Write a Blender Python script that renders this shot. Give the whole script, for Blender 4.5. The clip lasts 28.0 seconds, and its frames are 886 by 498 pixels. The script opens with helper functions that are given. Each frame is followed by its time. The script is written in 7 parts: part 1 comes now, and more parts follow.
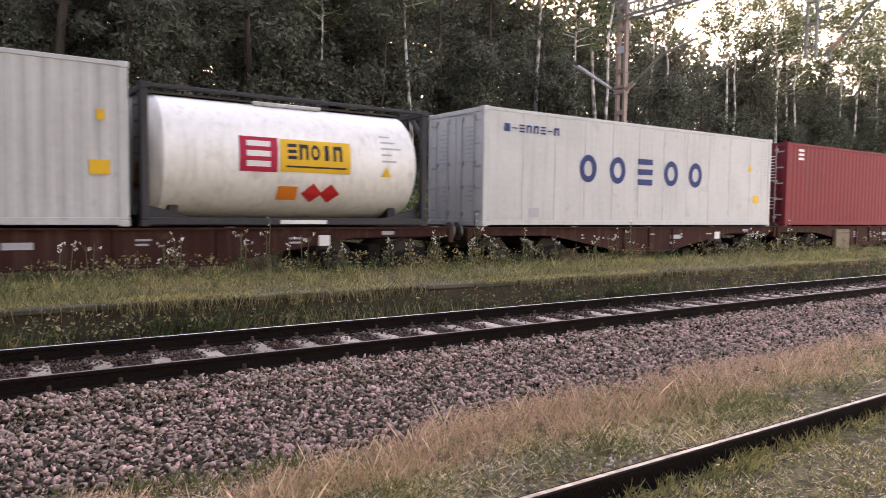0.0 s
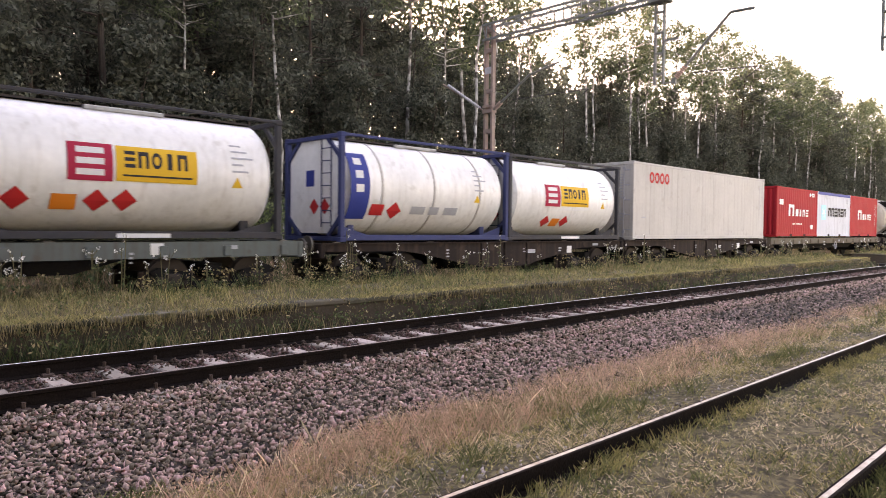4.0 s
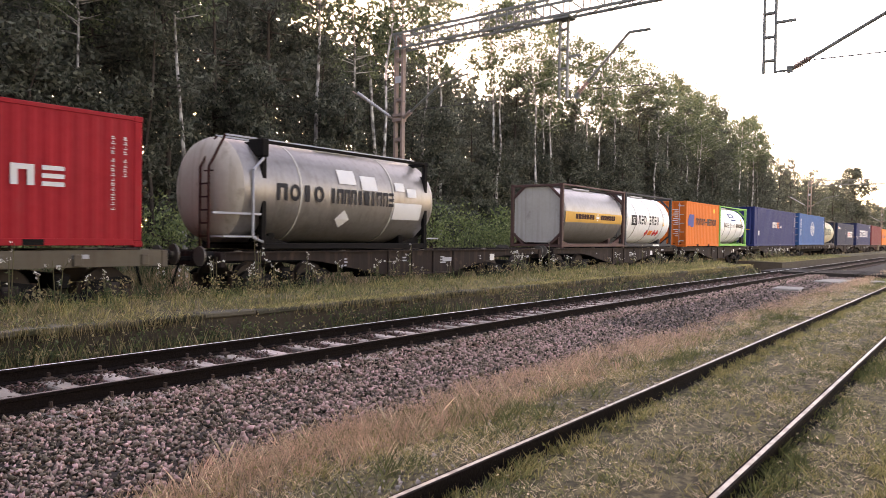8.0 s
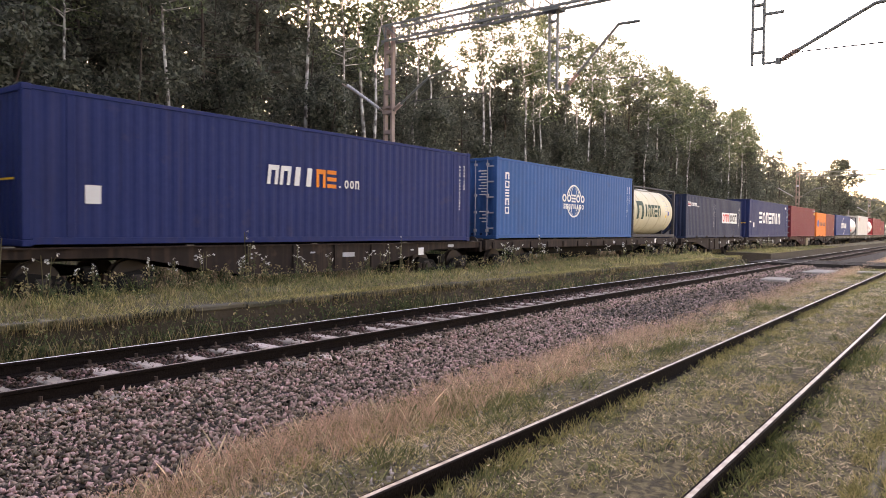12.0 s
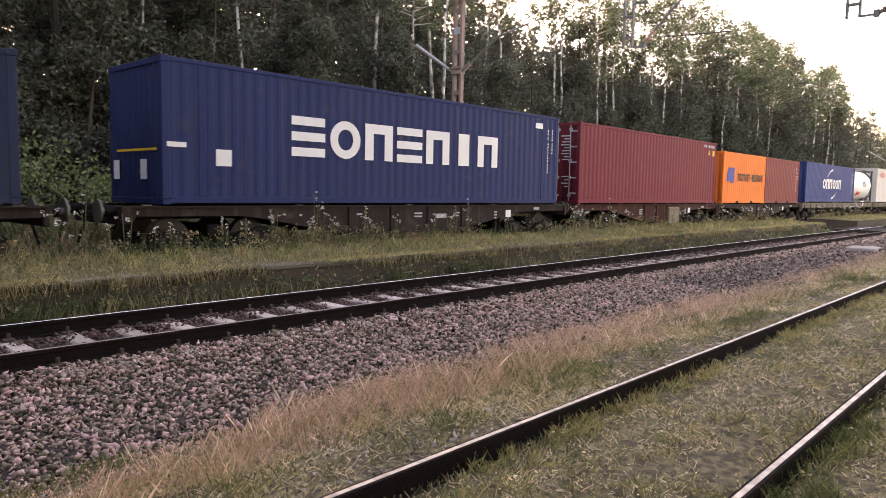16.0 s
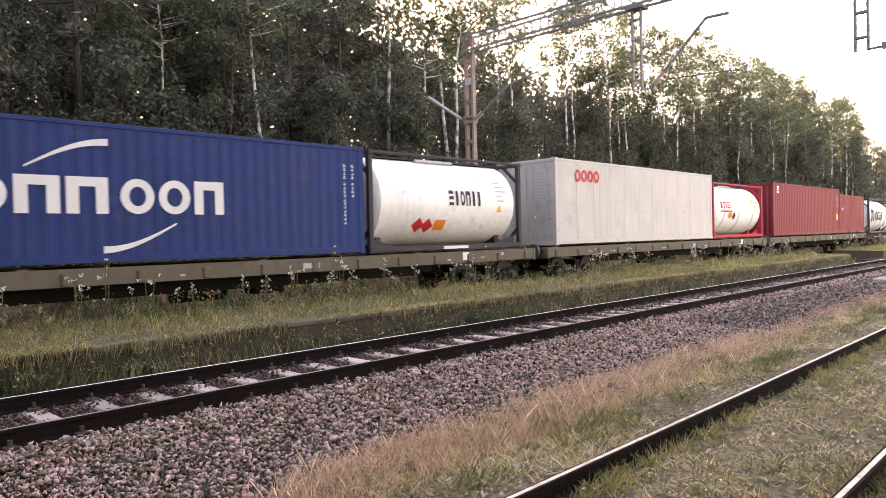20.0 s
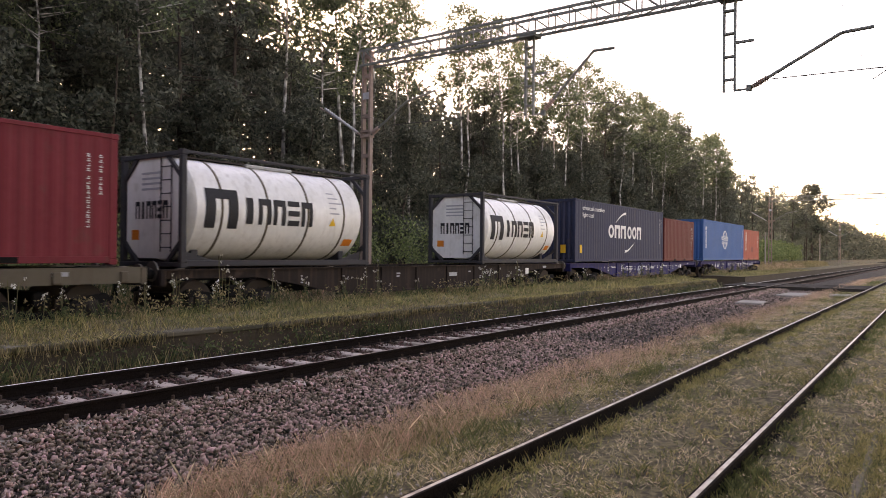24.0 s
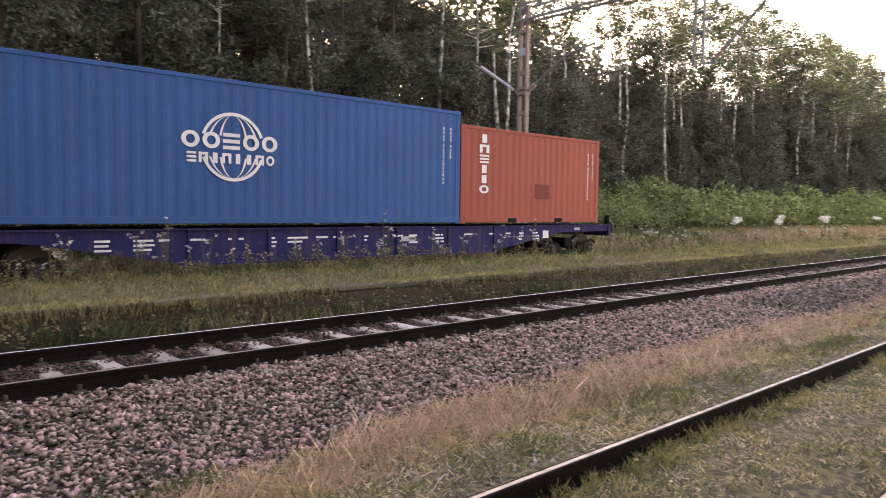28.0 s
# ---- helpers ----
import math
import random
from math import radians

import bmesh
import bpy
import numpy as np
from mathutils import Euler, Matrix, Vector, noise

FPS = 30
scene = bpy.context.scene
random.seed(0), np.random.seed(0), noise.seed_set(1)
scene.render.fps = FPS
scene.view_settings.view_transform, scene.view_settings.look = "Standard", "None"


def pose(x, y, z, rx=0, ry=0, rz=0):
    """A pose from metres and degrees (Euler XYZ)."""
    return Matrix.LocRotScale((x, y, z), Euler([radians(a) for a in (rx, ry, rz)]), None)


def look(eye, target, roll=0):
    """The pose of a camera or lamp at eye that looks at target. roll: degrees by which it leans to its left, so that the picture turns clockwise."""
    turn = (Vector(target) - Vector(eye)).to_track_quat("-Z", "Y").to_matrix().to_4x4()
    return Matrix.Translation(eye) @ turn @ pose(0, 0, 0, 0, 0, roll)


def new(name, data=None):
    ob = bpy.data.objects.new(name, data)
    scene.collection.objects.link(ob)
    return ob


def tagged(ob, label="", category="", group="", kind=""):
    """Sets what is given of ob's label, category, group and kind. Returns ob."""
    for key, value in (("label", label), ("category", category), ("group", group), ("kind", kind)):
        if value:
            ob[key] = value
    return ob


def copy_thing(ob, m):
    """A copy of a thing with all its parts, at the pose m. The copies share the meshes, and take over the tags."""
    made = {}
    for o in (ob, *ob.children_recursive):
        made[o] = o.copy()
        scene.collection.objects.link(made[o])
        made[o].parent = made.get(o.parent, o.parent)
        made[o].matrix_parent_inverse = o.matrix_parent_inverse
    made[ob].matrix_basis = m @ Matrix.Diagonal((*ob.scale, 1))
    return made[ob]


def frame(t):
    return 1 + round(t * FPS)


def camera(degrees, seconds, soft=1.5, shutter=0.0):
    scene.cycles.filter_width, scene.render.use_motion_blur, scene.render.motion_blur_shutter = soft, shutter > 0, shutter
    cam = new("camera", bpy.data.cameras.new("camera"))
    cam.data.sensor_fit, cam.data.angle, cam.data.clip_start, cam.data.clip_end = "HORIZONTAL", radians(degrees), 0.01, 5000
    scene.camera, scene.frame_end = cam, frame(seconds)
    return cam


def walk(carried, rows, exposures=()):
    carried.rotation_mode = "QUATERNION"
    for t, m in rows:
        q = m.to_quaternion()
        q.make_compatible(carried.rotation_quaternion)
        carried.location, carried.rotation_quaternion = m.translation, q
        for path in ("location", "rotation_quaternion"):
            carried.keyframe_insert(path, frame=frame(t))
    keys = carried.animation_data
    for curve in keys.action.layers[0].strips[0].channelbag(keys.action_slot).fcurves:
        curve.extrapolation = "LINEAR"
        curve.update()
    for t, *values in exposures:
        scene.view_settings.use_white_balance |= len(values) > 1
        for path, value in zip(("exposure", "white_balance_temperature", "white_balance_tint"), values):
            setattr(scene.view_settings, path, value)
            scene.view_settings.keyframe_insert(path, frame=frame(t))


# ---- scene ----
cam = camera(65.0, 28.0, soft=0.45, shutter=0.12)
EYE = 1.576  # eye above the rail heads
# seconds, drift of the hand-held eye (x, y, z), yaw, pitch, roll
ROWS = [
    (0, -0.011, -0.038, -0.006, -34.08, -3.19, -0.81),
    (0.5, 0.013, -0.004, -0.020, -40.94, -1.59, -1.29),
    (1, 0.017, 0.002, 0.001, -43.05, -1.75, 0.66),
    (1.5, -0.009, 0.036, -0.009, -45.19, -0.66, -0.88),
    (2, -0.019, 0.053, -0.023, -44.44, -0.59, -0.32),
    (2.5, -0.009, 0.034, -0.039, -43.01, -1.31, 0.91),
    (3, 0.008, 0.040, -0.022, -40.58, -2.30, 1.18),
    (3.5, 0.037, 0.016, -0.025, -42.23, -1.15, 1.22),
    (4, 0.053, -0.008, -0.034, -44.44, -1.69, -0.59),
    (4.5, 0.073, -0.034, -0.038, -48.66, -1.63, -0.94),
    (6.5, -0.038, -0.013, 0.016, -48.96, -2.86, -0.26),
    (7, -0.040, -0.006, 0.020, -50.40, -1.36, -0.20),
    (7.5, -0.044, -0.014, 0.007, -50.68, -1.36, -0.46),
    (8, -0.038, -0.006, 0.009, -51.99, -1.03, -0.81),
    (8.5, -0.047, -0.005, 0.013, -50.56, -0.17, -0.78),
    (9, -0.042, -0.005, 0.010, -49.09, -1.24, -1.75),
    (9.5, -0.049, -0.012, 0.004, -51.66, -3.08, -1.93),
    (10, -0.033, -0.005, -0.006, -52.31, -3.66, -1.93),
    (10.5, -0.036, -0.036, 0.011, -53.80, -2.95, -2.35),
    (11, -0.041, -0.022, 0.002, -54.63, -1.87, -2.08),
    (11.5, -0.047, -0.024, 0.011, -54.36, -2.17, -1.21),
    (12, -0.047, -0.017, 0.006, -52.76, -1.63, -0.57),
    (12.5, -0.024, 0.002, 0.012, -51.02, -3.03, 0.20),
    (14.5, 0.006, 0.009, -0.025, -49.25, -1.87, 0.15),
    (15, 0.001, 0.003, -0.014, -50.02, -2.44, -0.35),
    (15.5, 0.022, -0.002, -0.006, -50.41, -4.74, -0.99),
    (16, 0.030, 0.043, -0.000, -47.22, -4.79, -1.08),
    (16.5, 0.023, 0.066, -0.002, -38.48, -3.92, 0.41),
    (17, 0.013, 0.020, -0.001, -33.22, -3.81, 0.38),
    (17.5, 0.028, 0.012, 0.001, -35.36, -3.49, 0.54),
    (18, 0.079, 0.033, 0.033, -37.77, -3.91, 0.59),
    (18.5, 0.015, -0.003, -0.003, -41.49, -1.75, -0.62),
    (19, 0.022, -0.010, 0.005, -43.54, -4.48, -0.29),
    (19.5, 0.000, -0.003, -0.009, -47.51, -3.27, 0.91),
    (20, 0.044, 0.051, 0.059, -45.76, -0.95, 1.33),
    (20.5, 0.006, -0.019, 0.011, -48.30, -2.19, -1.53),
    (21, 0.034, -0.091, 0.001, -52.12, -2.58, -3.20),
    (21.5, 0.009, 0.006, 0.001, -51.99, -0.45, -1.75),
    (23.5, 0.019, -0.034, 0.004, -53.88, -0.16, -0.55),
    (24, 0.014, -0.020, 0.011, -54.51, 0.32, -0.58),
    (24.5, 0.002, -0.020, -0.002, -53.57, -0.06, -0.63),
    (25, 0.010, -0.014, 0.015, -53.77, -0.55, -0.29),
    (25.5, 0.009, -0.029, 0.001, -54.57, -2.12, -0.78),
    (26, 0.016, -0.016, 0.003, -54.33, -2.79, -0.73),
    (26.5, 0.031, -0.012, 0.006, -53.70, -3.22, -0.15),
    (27, 0.014, -0.022, 0.004, -54.35, -2.84, -0.49),
    (27.5, 0.016, 0.001, -0.002, -53.88, -3.50, -0.18),
    (28, -0.058, 0.125, 0.013, -42.11, -3.21, -0.67),
]
EXPOSURES = [(t, 3.12 + d, 10200, 37) for t, d in ((0, 0.15), (1, 0.0), (2, 0.12), (3, 0.1), (8, 0.0), (10, 0.07), (12, 0.0), (16, 0.05), (17, 0.74), (18, 0.7), (19, 0.55), (20, 0.36), (21, 0.05), (24, -0.57), (25, -0.54), (26, -0.22), (27, -0.16), (28, 0.1))]  # the film camera brightens and darkens on its way
walk(cam, [(t, pose(x, y, EYE + z, 90 + pitch, roll, yaw)) for t, x, y, z, yaw, pitch, roll in ROWS], EXPOSURES)

# ---- light: bright hazy evening sky, the low sun behind the wood ----
SUN_UP, SUN_TURN = 17.0, 58.0  # degrees above the horizon; compass turn in the plan
world = bpy.data.worlds.new("sky")
scene.world = world
world.use_nodes = True
_n, _l = world.node_tree.nodes, world.node_tree.links
_n.clear()
_sky = _n.new("ShaderNodeTexSky")
_sky.sky_type, _sky.sun_disc = "NISHITA", False
_sky.sun_elevation, _sky.sun_rotation = radians(SUN_UP), radians(90 - SUN_TURN)
_sky.air_density, _sky.dust_density, _sky.ozone_density = 1.0, 1.0, 1.0
_bg, _wo = _n.new("ShaderNodeBackground"), _n.new("ShaderNodeOutputWorld")
_bg.inputs["Strength"].default_value = 0.15
_l.new(_sky.outputs[0], _bg.inputs["Color"])
_l.new(_bg.outputs[0], _wo.inputs["Surface"])
_sun = bpy.data.lights.new("sun", "SUN")
_sun.energy, _sun.angle, _sun.color = 1.2, radians(8), (1.0, 0.93, 0.84)
sun = new("sun", _sun)
sun.matrix_world = look((0, 0, 0), (-math.cos(radians(SUN_TURN)) * math.cos(radians(SUN_UP)), -math.sin(radians(SUN_TURN)) * math.cos(radians(SUN_UP)), -math.sin(radians(SUN_UP))))


# ---- materials ----
def paint(name, color, rough=0.6, metal=0.0, spots=(0.35, 0.3), streak=0.0, stain=(0.1, 0.07, 0.05), grain=6.0, bump=0.0, bump_scale=40.0, island=0.0, own=0.0, leaf=0.0, fine=None, spec=0.14):
    """A surface: base colour, cloudy variation at two scales, stains, optional streaks running down, bump, variation by piece (own) or island."""
    m = bpy.data.materials.new(name)
    m.use_nodes = True
    nt = m.node_tree
    n, l = nt.nodes, nt.links
    b = n["Principled BSDF"]
    b.inputs["Roughness"].default_value, b.inputs["Metallic"].default_value = rough, metal
    tc, oi = n.new("ShaderNodeTexCoord"), n.new("ShaderNodeObjectInfo")
    off = n.new("ShaderNodeVectorMath")
    off.operation = "MULTIPLY_ADD"
    cx = n.new("ShaderNodeCombineXYZ")
    for k in range(3):
        l.new(oi.outputs["Random"], cx.inputs[k])
    off.inputs[1].default_value = (37.0, 53.0, 29.0)
    l.new(cx.outputs[0], off.inputs[0])
    l.new(tc.outputs["Object"], off.inputs[2])
    vec = off.outputs[0]

    def tex(scale, detail=4.0, stretch=None):
        t = n.new("ShaderNodeTexNoise")
        t.inputs["Scale"].default_value, t.inputs["Detail"].default_value = scale, detail
        if stretch:
            mp = n.new("ShaderNodeMapping")
            mp.inputs["Scale"].default_value = stretch
            l.new(vec, mp.inputs[0])
            l.new(mp.outputs[0], t.inputs["Vector"])
        else:
            l.new(vec, t.inputs["Vector"])
        return t.outputs["Fac"]

    def ramp(src, a, c):
        r = n.new("ShaderNodeMapRange")
        r.inputs[1].default_value, r.inputs[2].default_value = a, c
        l.new(src, r.inputs[0])
        return r.outputs[0]

    def scaled(src, k):
        s = n.new("ShaderNodeMath")
        s.operation, s.inputs[1].default_value = "MULTIPLY", k
        l.new(src, s.inputs[0])
        return s.outputs[0]

    def mixed(fac, base, other, blend="MIX"):
        x = n.new("ShaderNodeMix")
        x.data_type, x.blend_type = "RGBA", blend
        if isinstance(fac, float):
            x.inputs[0].default_value = fac
        else:
            l.new(fac, x.inputs[0])
        for k, val in ((6, base), (7, other)):
            if isinstance(val, tuple):
                x.inputs[k].default_value = (*val, 1)
            else:
                l.new(val, x.inputs[k])
        return x.outputs[2]

    col = mixed(scaled(ramp(tex(grain), 0.3, 0.75), spots[0]), tuple(color), tuple(c * 0.62 for c in color))
    col = mixed(scaled(ramp(tex(grain * 9, 5.0), 0.35, 0.8), spots[1]), col, tuple(min(1, c * 1.35 + 0.012) for c in color))
    if fine:
        col = mixed(scaled(ramp(tex(fine[0], 6.0), 0.42, 0.6), fine[1]), col, fine[2])
    if streak:
        col = mixed(scaled(ramp(tex(1.0, 5.0, (7.0, 7.0, 0.35)), 0.5, 0.8), streak), col, stain)
        col = mixed(scaled(ramp(tex(2.3, 6.0), 0.62, 0.7), streak * 0.8), col, stain)
    if island or own:
        hs = n.new("ShaderNodeHueSaturation")
        src = oi.outputs["Random"]
        if island:
            src = n.new("ShaderNodeNewGeometry").outputs["Random Per Island"]
        r = n.new("ShaderNodeMapRange")
        k = island or own
        r.inputs[3].default_value, r.inputs[4].default_value = 1 - k, 1 + k
        l.new(src, r.inputs[0])
        l.new(r.outputs[0], hs.inputs["Value"])
        h = n.new("ShaderNodeMapRange")
        h.inputs[3].default_value, h.inputs[4].default_value = 0.5 + 0.05 * k, 0.5 - 0.05 * k
        l.new(src, h.inputs[0])
        l.new(h.outputs[0], hs.inputs["Hue"])
        l.new(col, hs.inputs["Color"])
        col = hs.outputs[0]
    l.new(col, b.inputs["Base Color"])
    if bump:
        bp = n.new("ShaderNodeBump")
        bp.inputs["Strength"].default_value, bp.inputs["Distance"].default_value = bump, 0.02
        l.new(tex(bump_scale, 6.0), bp.inputs["Height"])
        l.new(bp.outputs[0], b.inputs["Normal"])
    if leaf:
        tr, ad = n.new("ShaderNodeBsdfTranslucent"), n.new("ShaderNodeMixShader")
        ad.inputs[0].default_value = leaf
        l.new(col, tr.inputs["Color"])
        l.new(b.outputs[0], ad.inputs[1])
        l.new(tr.outputs[0], ad.inputs[2])
        l.new(ad.outputs[0], n["Material Output"].inputs["Surface"])
    b.inputs["Specular IOR Level"].default_value = spec
    return m


def box_paint(name, color, streak=0.35, rough=0.62, stain=(0.09, 0.06, 0.045)):
    return paint(name, color, rough, spots=(0.35, 0.18), streak=streak, stain=stain, grain=0.9, bump=0.15, bump_scale=9.0, spec=0.12)


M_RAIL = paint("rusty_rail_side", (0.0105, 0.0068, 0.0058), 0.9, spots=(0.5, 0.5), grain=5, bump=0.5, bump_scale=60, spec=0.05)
M_DULL = paint("dull_rail_top", (0.2, 0.165, 0.15), 0.55, 0.5, spots=(0.4, 0.3), grain=4)
M_WORN = paint("worn_siding_rail_top", (0.4, 0.355, 0.31), 0.5, 0.55, spots=(0.5, 0.4), grain=6, fine=(11, 0.5, (0.12, 0.085, 0.07)))
M_SHINE = paint("polished_rail_top", (0.52, 0.52, 0.53), 0.35, 1.0, spots=(0.3, 0.3), grain=3)
M_SLEEPER = paint("weathered_concrete", (0.34, 0.285, 0.25), 0.9, spots=(0.6, 0.5), grain=3, bump=0.5, bump_scale=30, own=0.35)
M_FASTEN = paint("rusty_fastening", (0.06, 0.04, 0.032), 0.85, grain=9)
M_STONE = paint("crushed_stone", (0.272, 0.198, 0.157), 0.75, spots=(0.5, 0.45), grain=7, island=0.97)
# darker copy of the ballast stone, deeper shade further along in its colour
M_DIMSTONE = paint("shade_toned_ballast", (0.19, 0.147, 0.122), 0.85, spots=(0.5, 0.45), grain=7, island=0.95)
M_GRAVEL = paint("pale_gravel", (0.3, 0.265, 0.235), 0.9, spots=(0.4, 0.4), grain=7, island=0.8)
M_RUSTSTONE = paint("rust_stained_stone", (0.115, 0.075, 0.062), 0.9, spots=(0.5, 0.4), grain=7, island=0.7)
# near-black so the gaps between ballast stones carry their shade as colour
M_GAPBED = paint("gap_shade_bed", (0.024, 0.02, 0.018), 0.95, spots=(0.6, 0.6), grain=4, bump=1.0, bump_scale=22, fine=(26, 0.5, (0.06, 0.046, 0.04)))
# darker copy of the bed: shade below the wagons put into the colour
M_SHADEBED = paint("train_shade_bed", (0.014, 0.012, 0.011), 0.95, spots=(0.6, 0.6), grain=4, bump=1.0, bump_scale=22, fine=(26, 0.4, (0.04, 0.033, 0.028)))
M_EARTH = paint("dry_grassy_earth", (0.055, 0.045, 0.028), 0.95, spots=(0.8, 0.7), grain=2.2, bump=1.0, bump_scale=30, fine=(16, 0.75, (0.185, 0.152, 0.082)))
M_WALL = paint("dark_old_concrete", (0.06, 0.047, 0.036), 0.95, spots=(0.7, 0.4), grain=2, bump=0.8, bump_scale=14, streak=0.5, stain=(0.03, 0.033, 0.018))
M_COPING = paint("mossy_coping_stone", (0.065, 0.06, 0.042), 0.95, spots=(0.6, 0.5), grain=2.5, bump=0.6, bump_scale=25, own=0.5)
M_SLAB = paint("pale_concrete_slab", (0.25, 0.23, 0.205), 0.9, spots=(0.5, 0.4), grain=2, bump=0.4, bump_scale=25)
M_KERB = paint("mossy_grey_concrete", (0.15, 0.13, 0.1), 0.95, spots=(0.8, 0.7), grain=4, bump=1.0, bump_scale=18, fine=(7, 0.9, (0.06, 0.06, 0.03)))
M_BOARD = paint("tarred_crossing_board", (0.028, 0.024, 0.021), 0.95, spots=(0.5, 0.4), grain=3, bump=0.5)
M_DRY = paint("dry_grass", (0.53, 0.362, 0.248), 0.8, spots=(0.5, 0.4), grain=0.8, island=0.5, leaf=0.4)
M_STRAW = paint("pale_straw", (0.76, 0.61, 0.41), 0.8, spots=(0.4, 0.3), grain=0.9, island=0.5, leaf=0.3)
M_GRASS = paint("green_grass", (0.15, 0.165, 0.07), 0.75, spots=(0.6, 0.4), grain=0.8, island=0.5, leaf=0.35)
M_OLIVE = paint("olive_turf", (0.35, 0.305, 0.135), 0.8, spots=(0.6, 0.4), grain=0.5, island=0.55, leaf=0.35)
M_SHELF = paint("platform_turf", (0.25, 0.21, 0.11), 0.8, spots=(0.6, 0.4), grain=0.5, island=0.55, leaf=0.35)
M_WEED = paint("weed_leaf", (0.075, 0.1, 0.045), 0.7, spots=(0.5, 0.3), grain=2, island=0.5, leaf=0.35)
M_STALK = paint("weed_stalk", (0.11, 0.1, 0.055), 0.8, grain=5)
M_BLOOM = paint("white_bloom", (0.75, 0.73, 0.68), 0.8, grain=20, island=0.15, leaf=0.3)
M_BIRCH = paint("birch_bark", (0.42, 0.405, 0.375), 0.85, spots=(0.5, 0.3), grain=1.2, fine=(3.0, 0.9, (0.06, 0.05, 0.045)))
M_PINE = paint("pine_bark", (0.055, 0.042, 0.034), 0.95, spots=(0.6, 0.4), grain=2, bump=0.8, bump_scale=12)
M_NEEDLE = paint("pine_needles", (0.088, 0.097, 0.075), 0.75, spots=(0.4, 0.3), grain=0.6, island=0.4, leaf=0.25)
M_BLEAF = paint("birch_leaves", (0.112, 0.142, 0.082), 0.65, spots=(0.4, 0.3), grain=0.6, island=0.5, leaf=0.45)
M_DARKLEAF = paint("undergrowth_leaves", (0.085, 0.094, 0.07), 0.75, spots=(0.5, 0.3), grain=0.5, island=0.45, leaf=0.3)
# paler grey-green leaf colour standing in for haze over the distant wood
M_HAZELEAF = paint("hazed_leaves", (0.135, 0.15, 0.112), 0.75, spots=(0.5, 0.3), grain=0.5, island=0.4, leaf=0.3)
M_BUSH = paint("nettle_leaves", (0.16, 0.205, 0.085), 0.65, spots=(0.4, 0.3), grain=0.8, island=0.5, leaf=0.4)
M_LATTICE = paint("weathered_lattice_steel", (0.26, 0.19, 0.165), 0.75, 0.2, spots=(0.5, 0.4), grain=4)
M_GANTRY = paint("grey_green_gantry_steel", (0.165, 0.175, 0.165), 0.7, 0.2, spots=(0.4, 0.3), grain=4)
M_WIRE = paint("dark_wire", (0.06, 0.06, 0.06), 0.6, 0.4)
M_BLACK = paint("dark_greasy_steel", (0.011, 0.0098, 0.0092), 0.9, spots=(0.6, 0.4), grain=5, bump=0.3, spec=0.06)
M_WHEEL = paint("worn_wheel_steel", (0.04, 0.031, 0.027), 0.7, 0.2, grain=6, spec=0.15)
M_BUFFER = paint("buffer_steel", (0.12, 0.11, 0.1), 0.5, 0.5, grain=6)


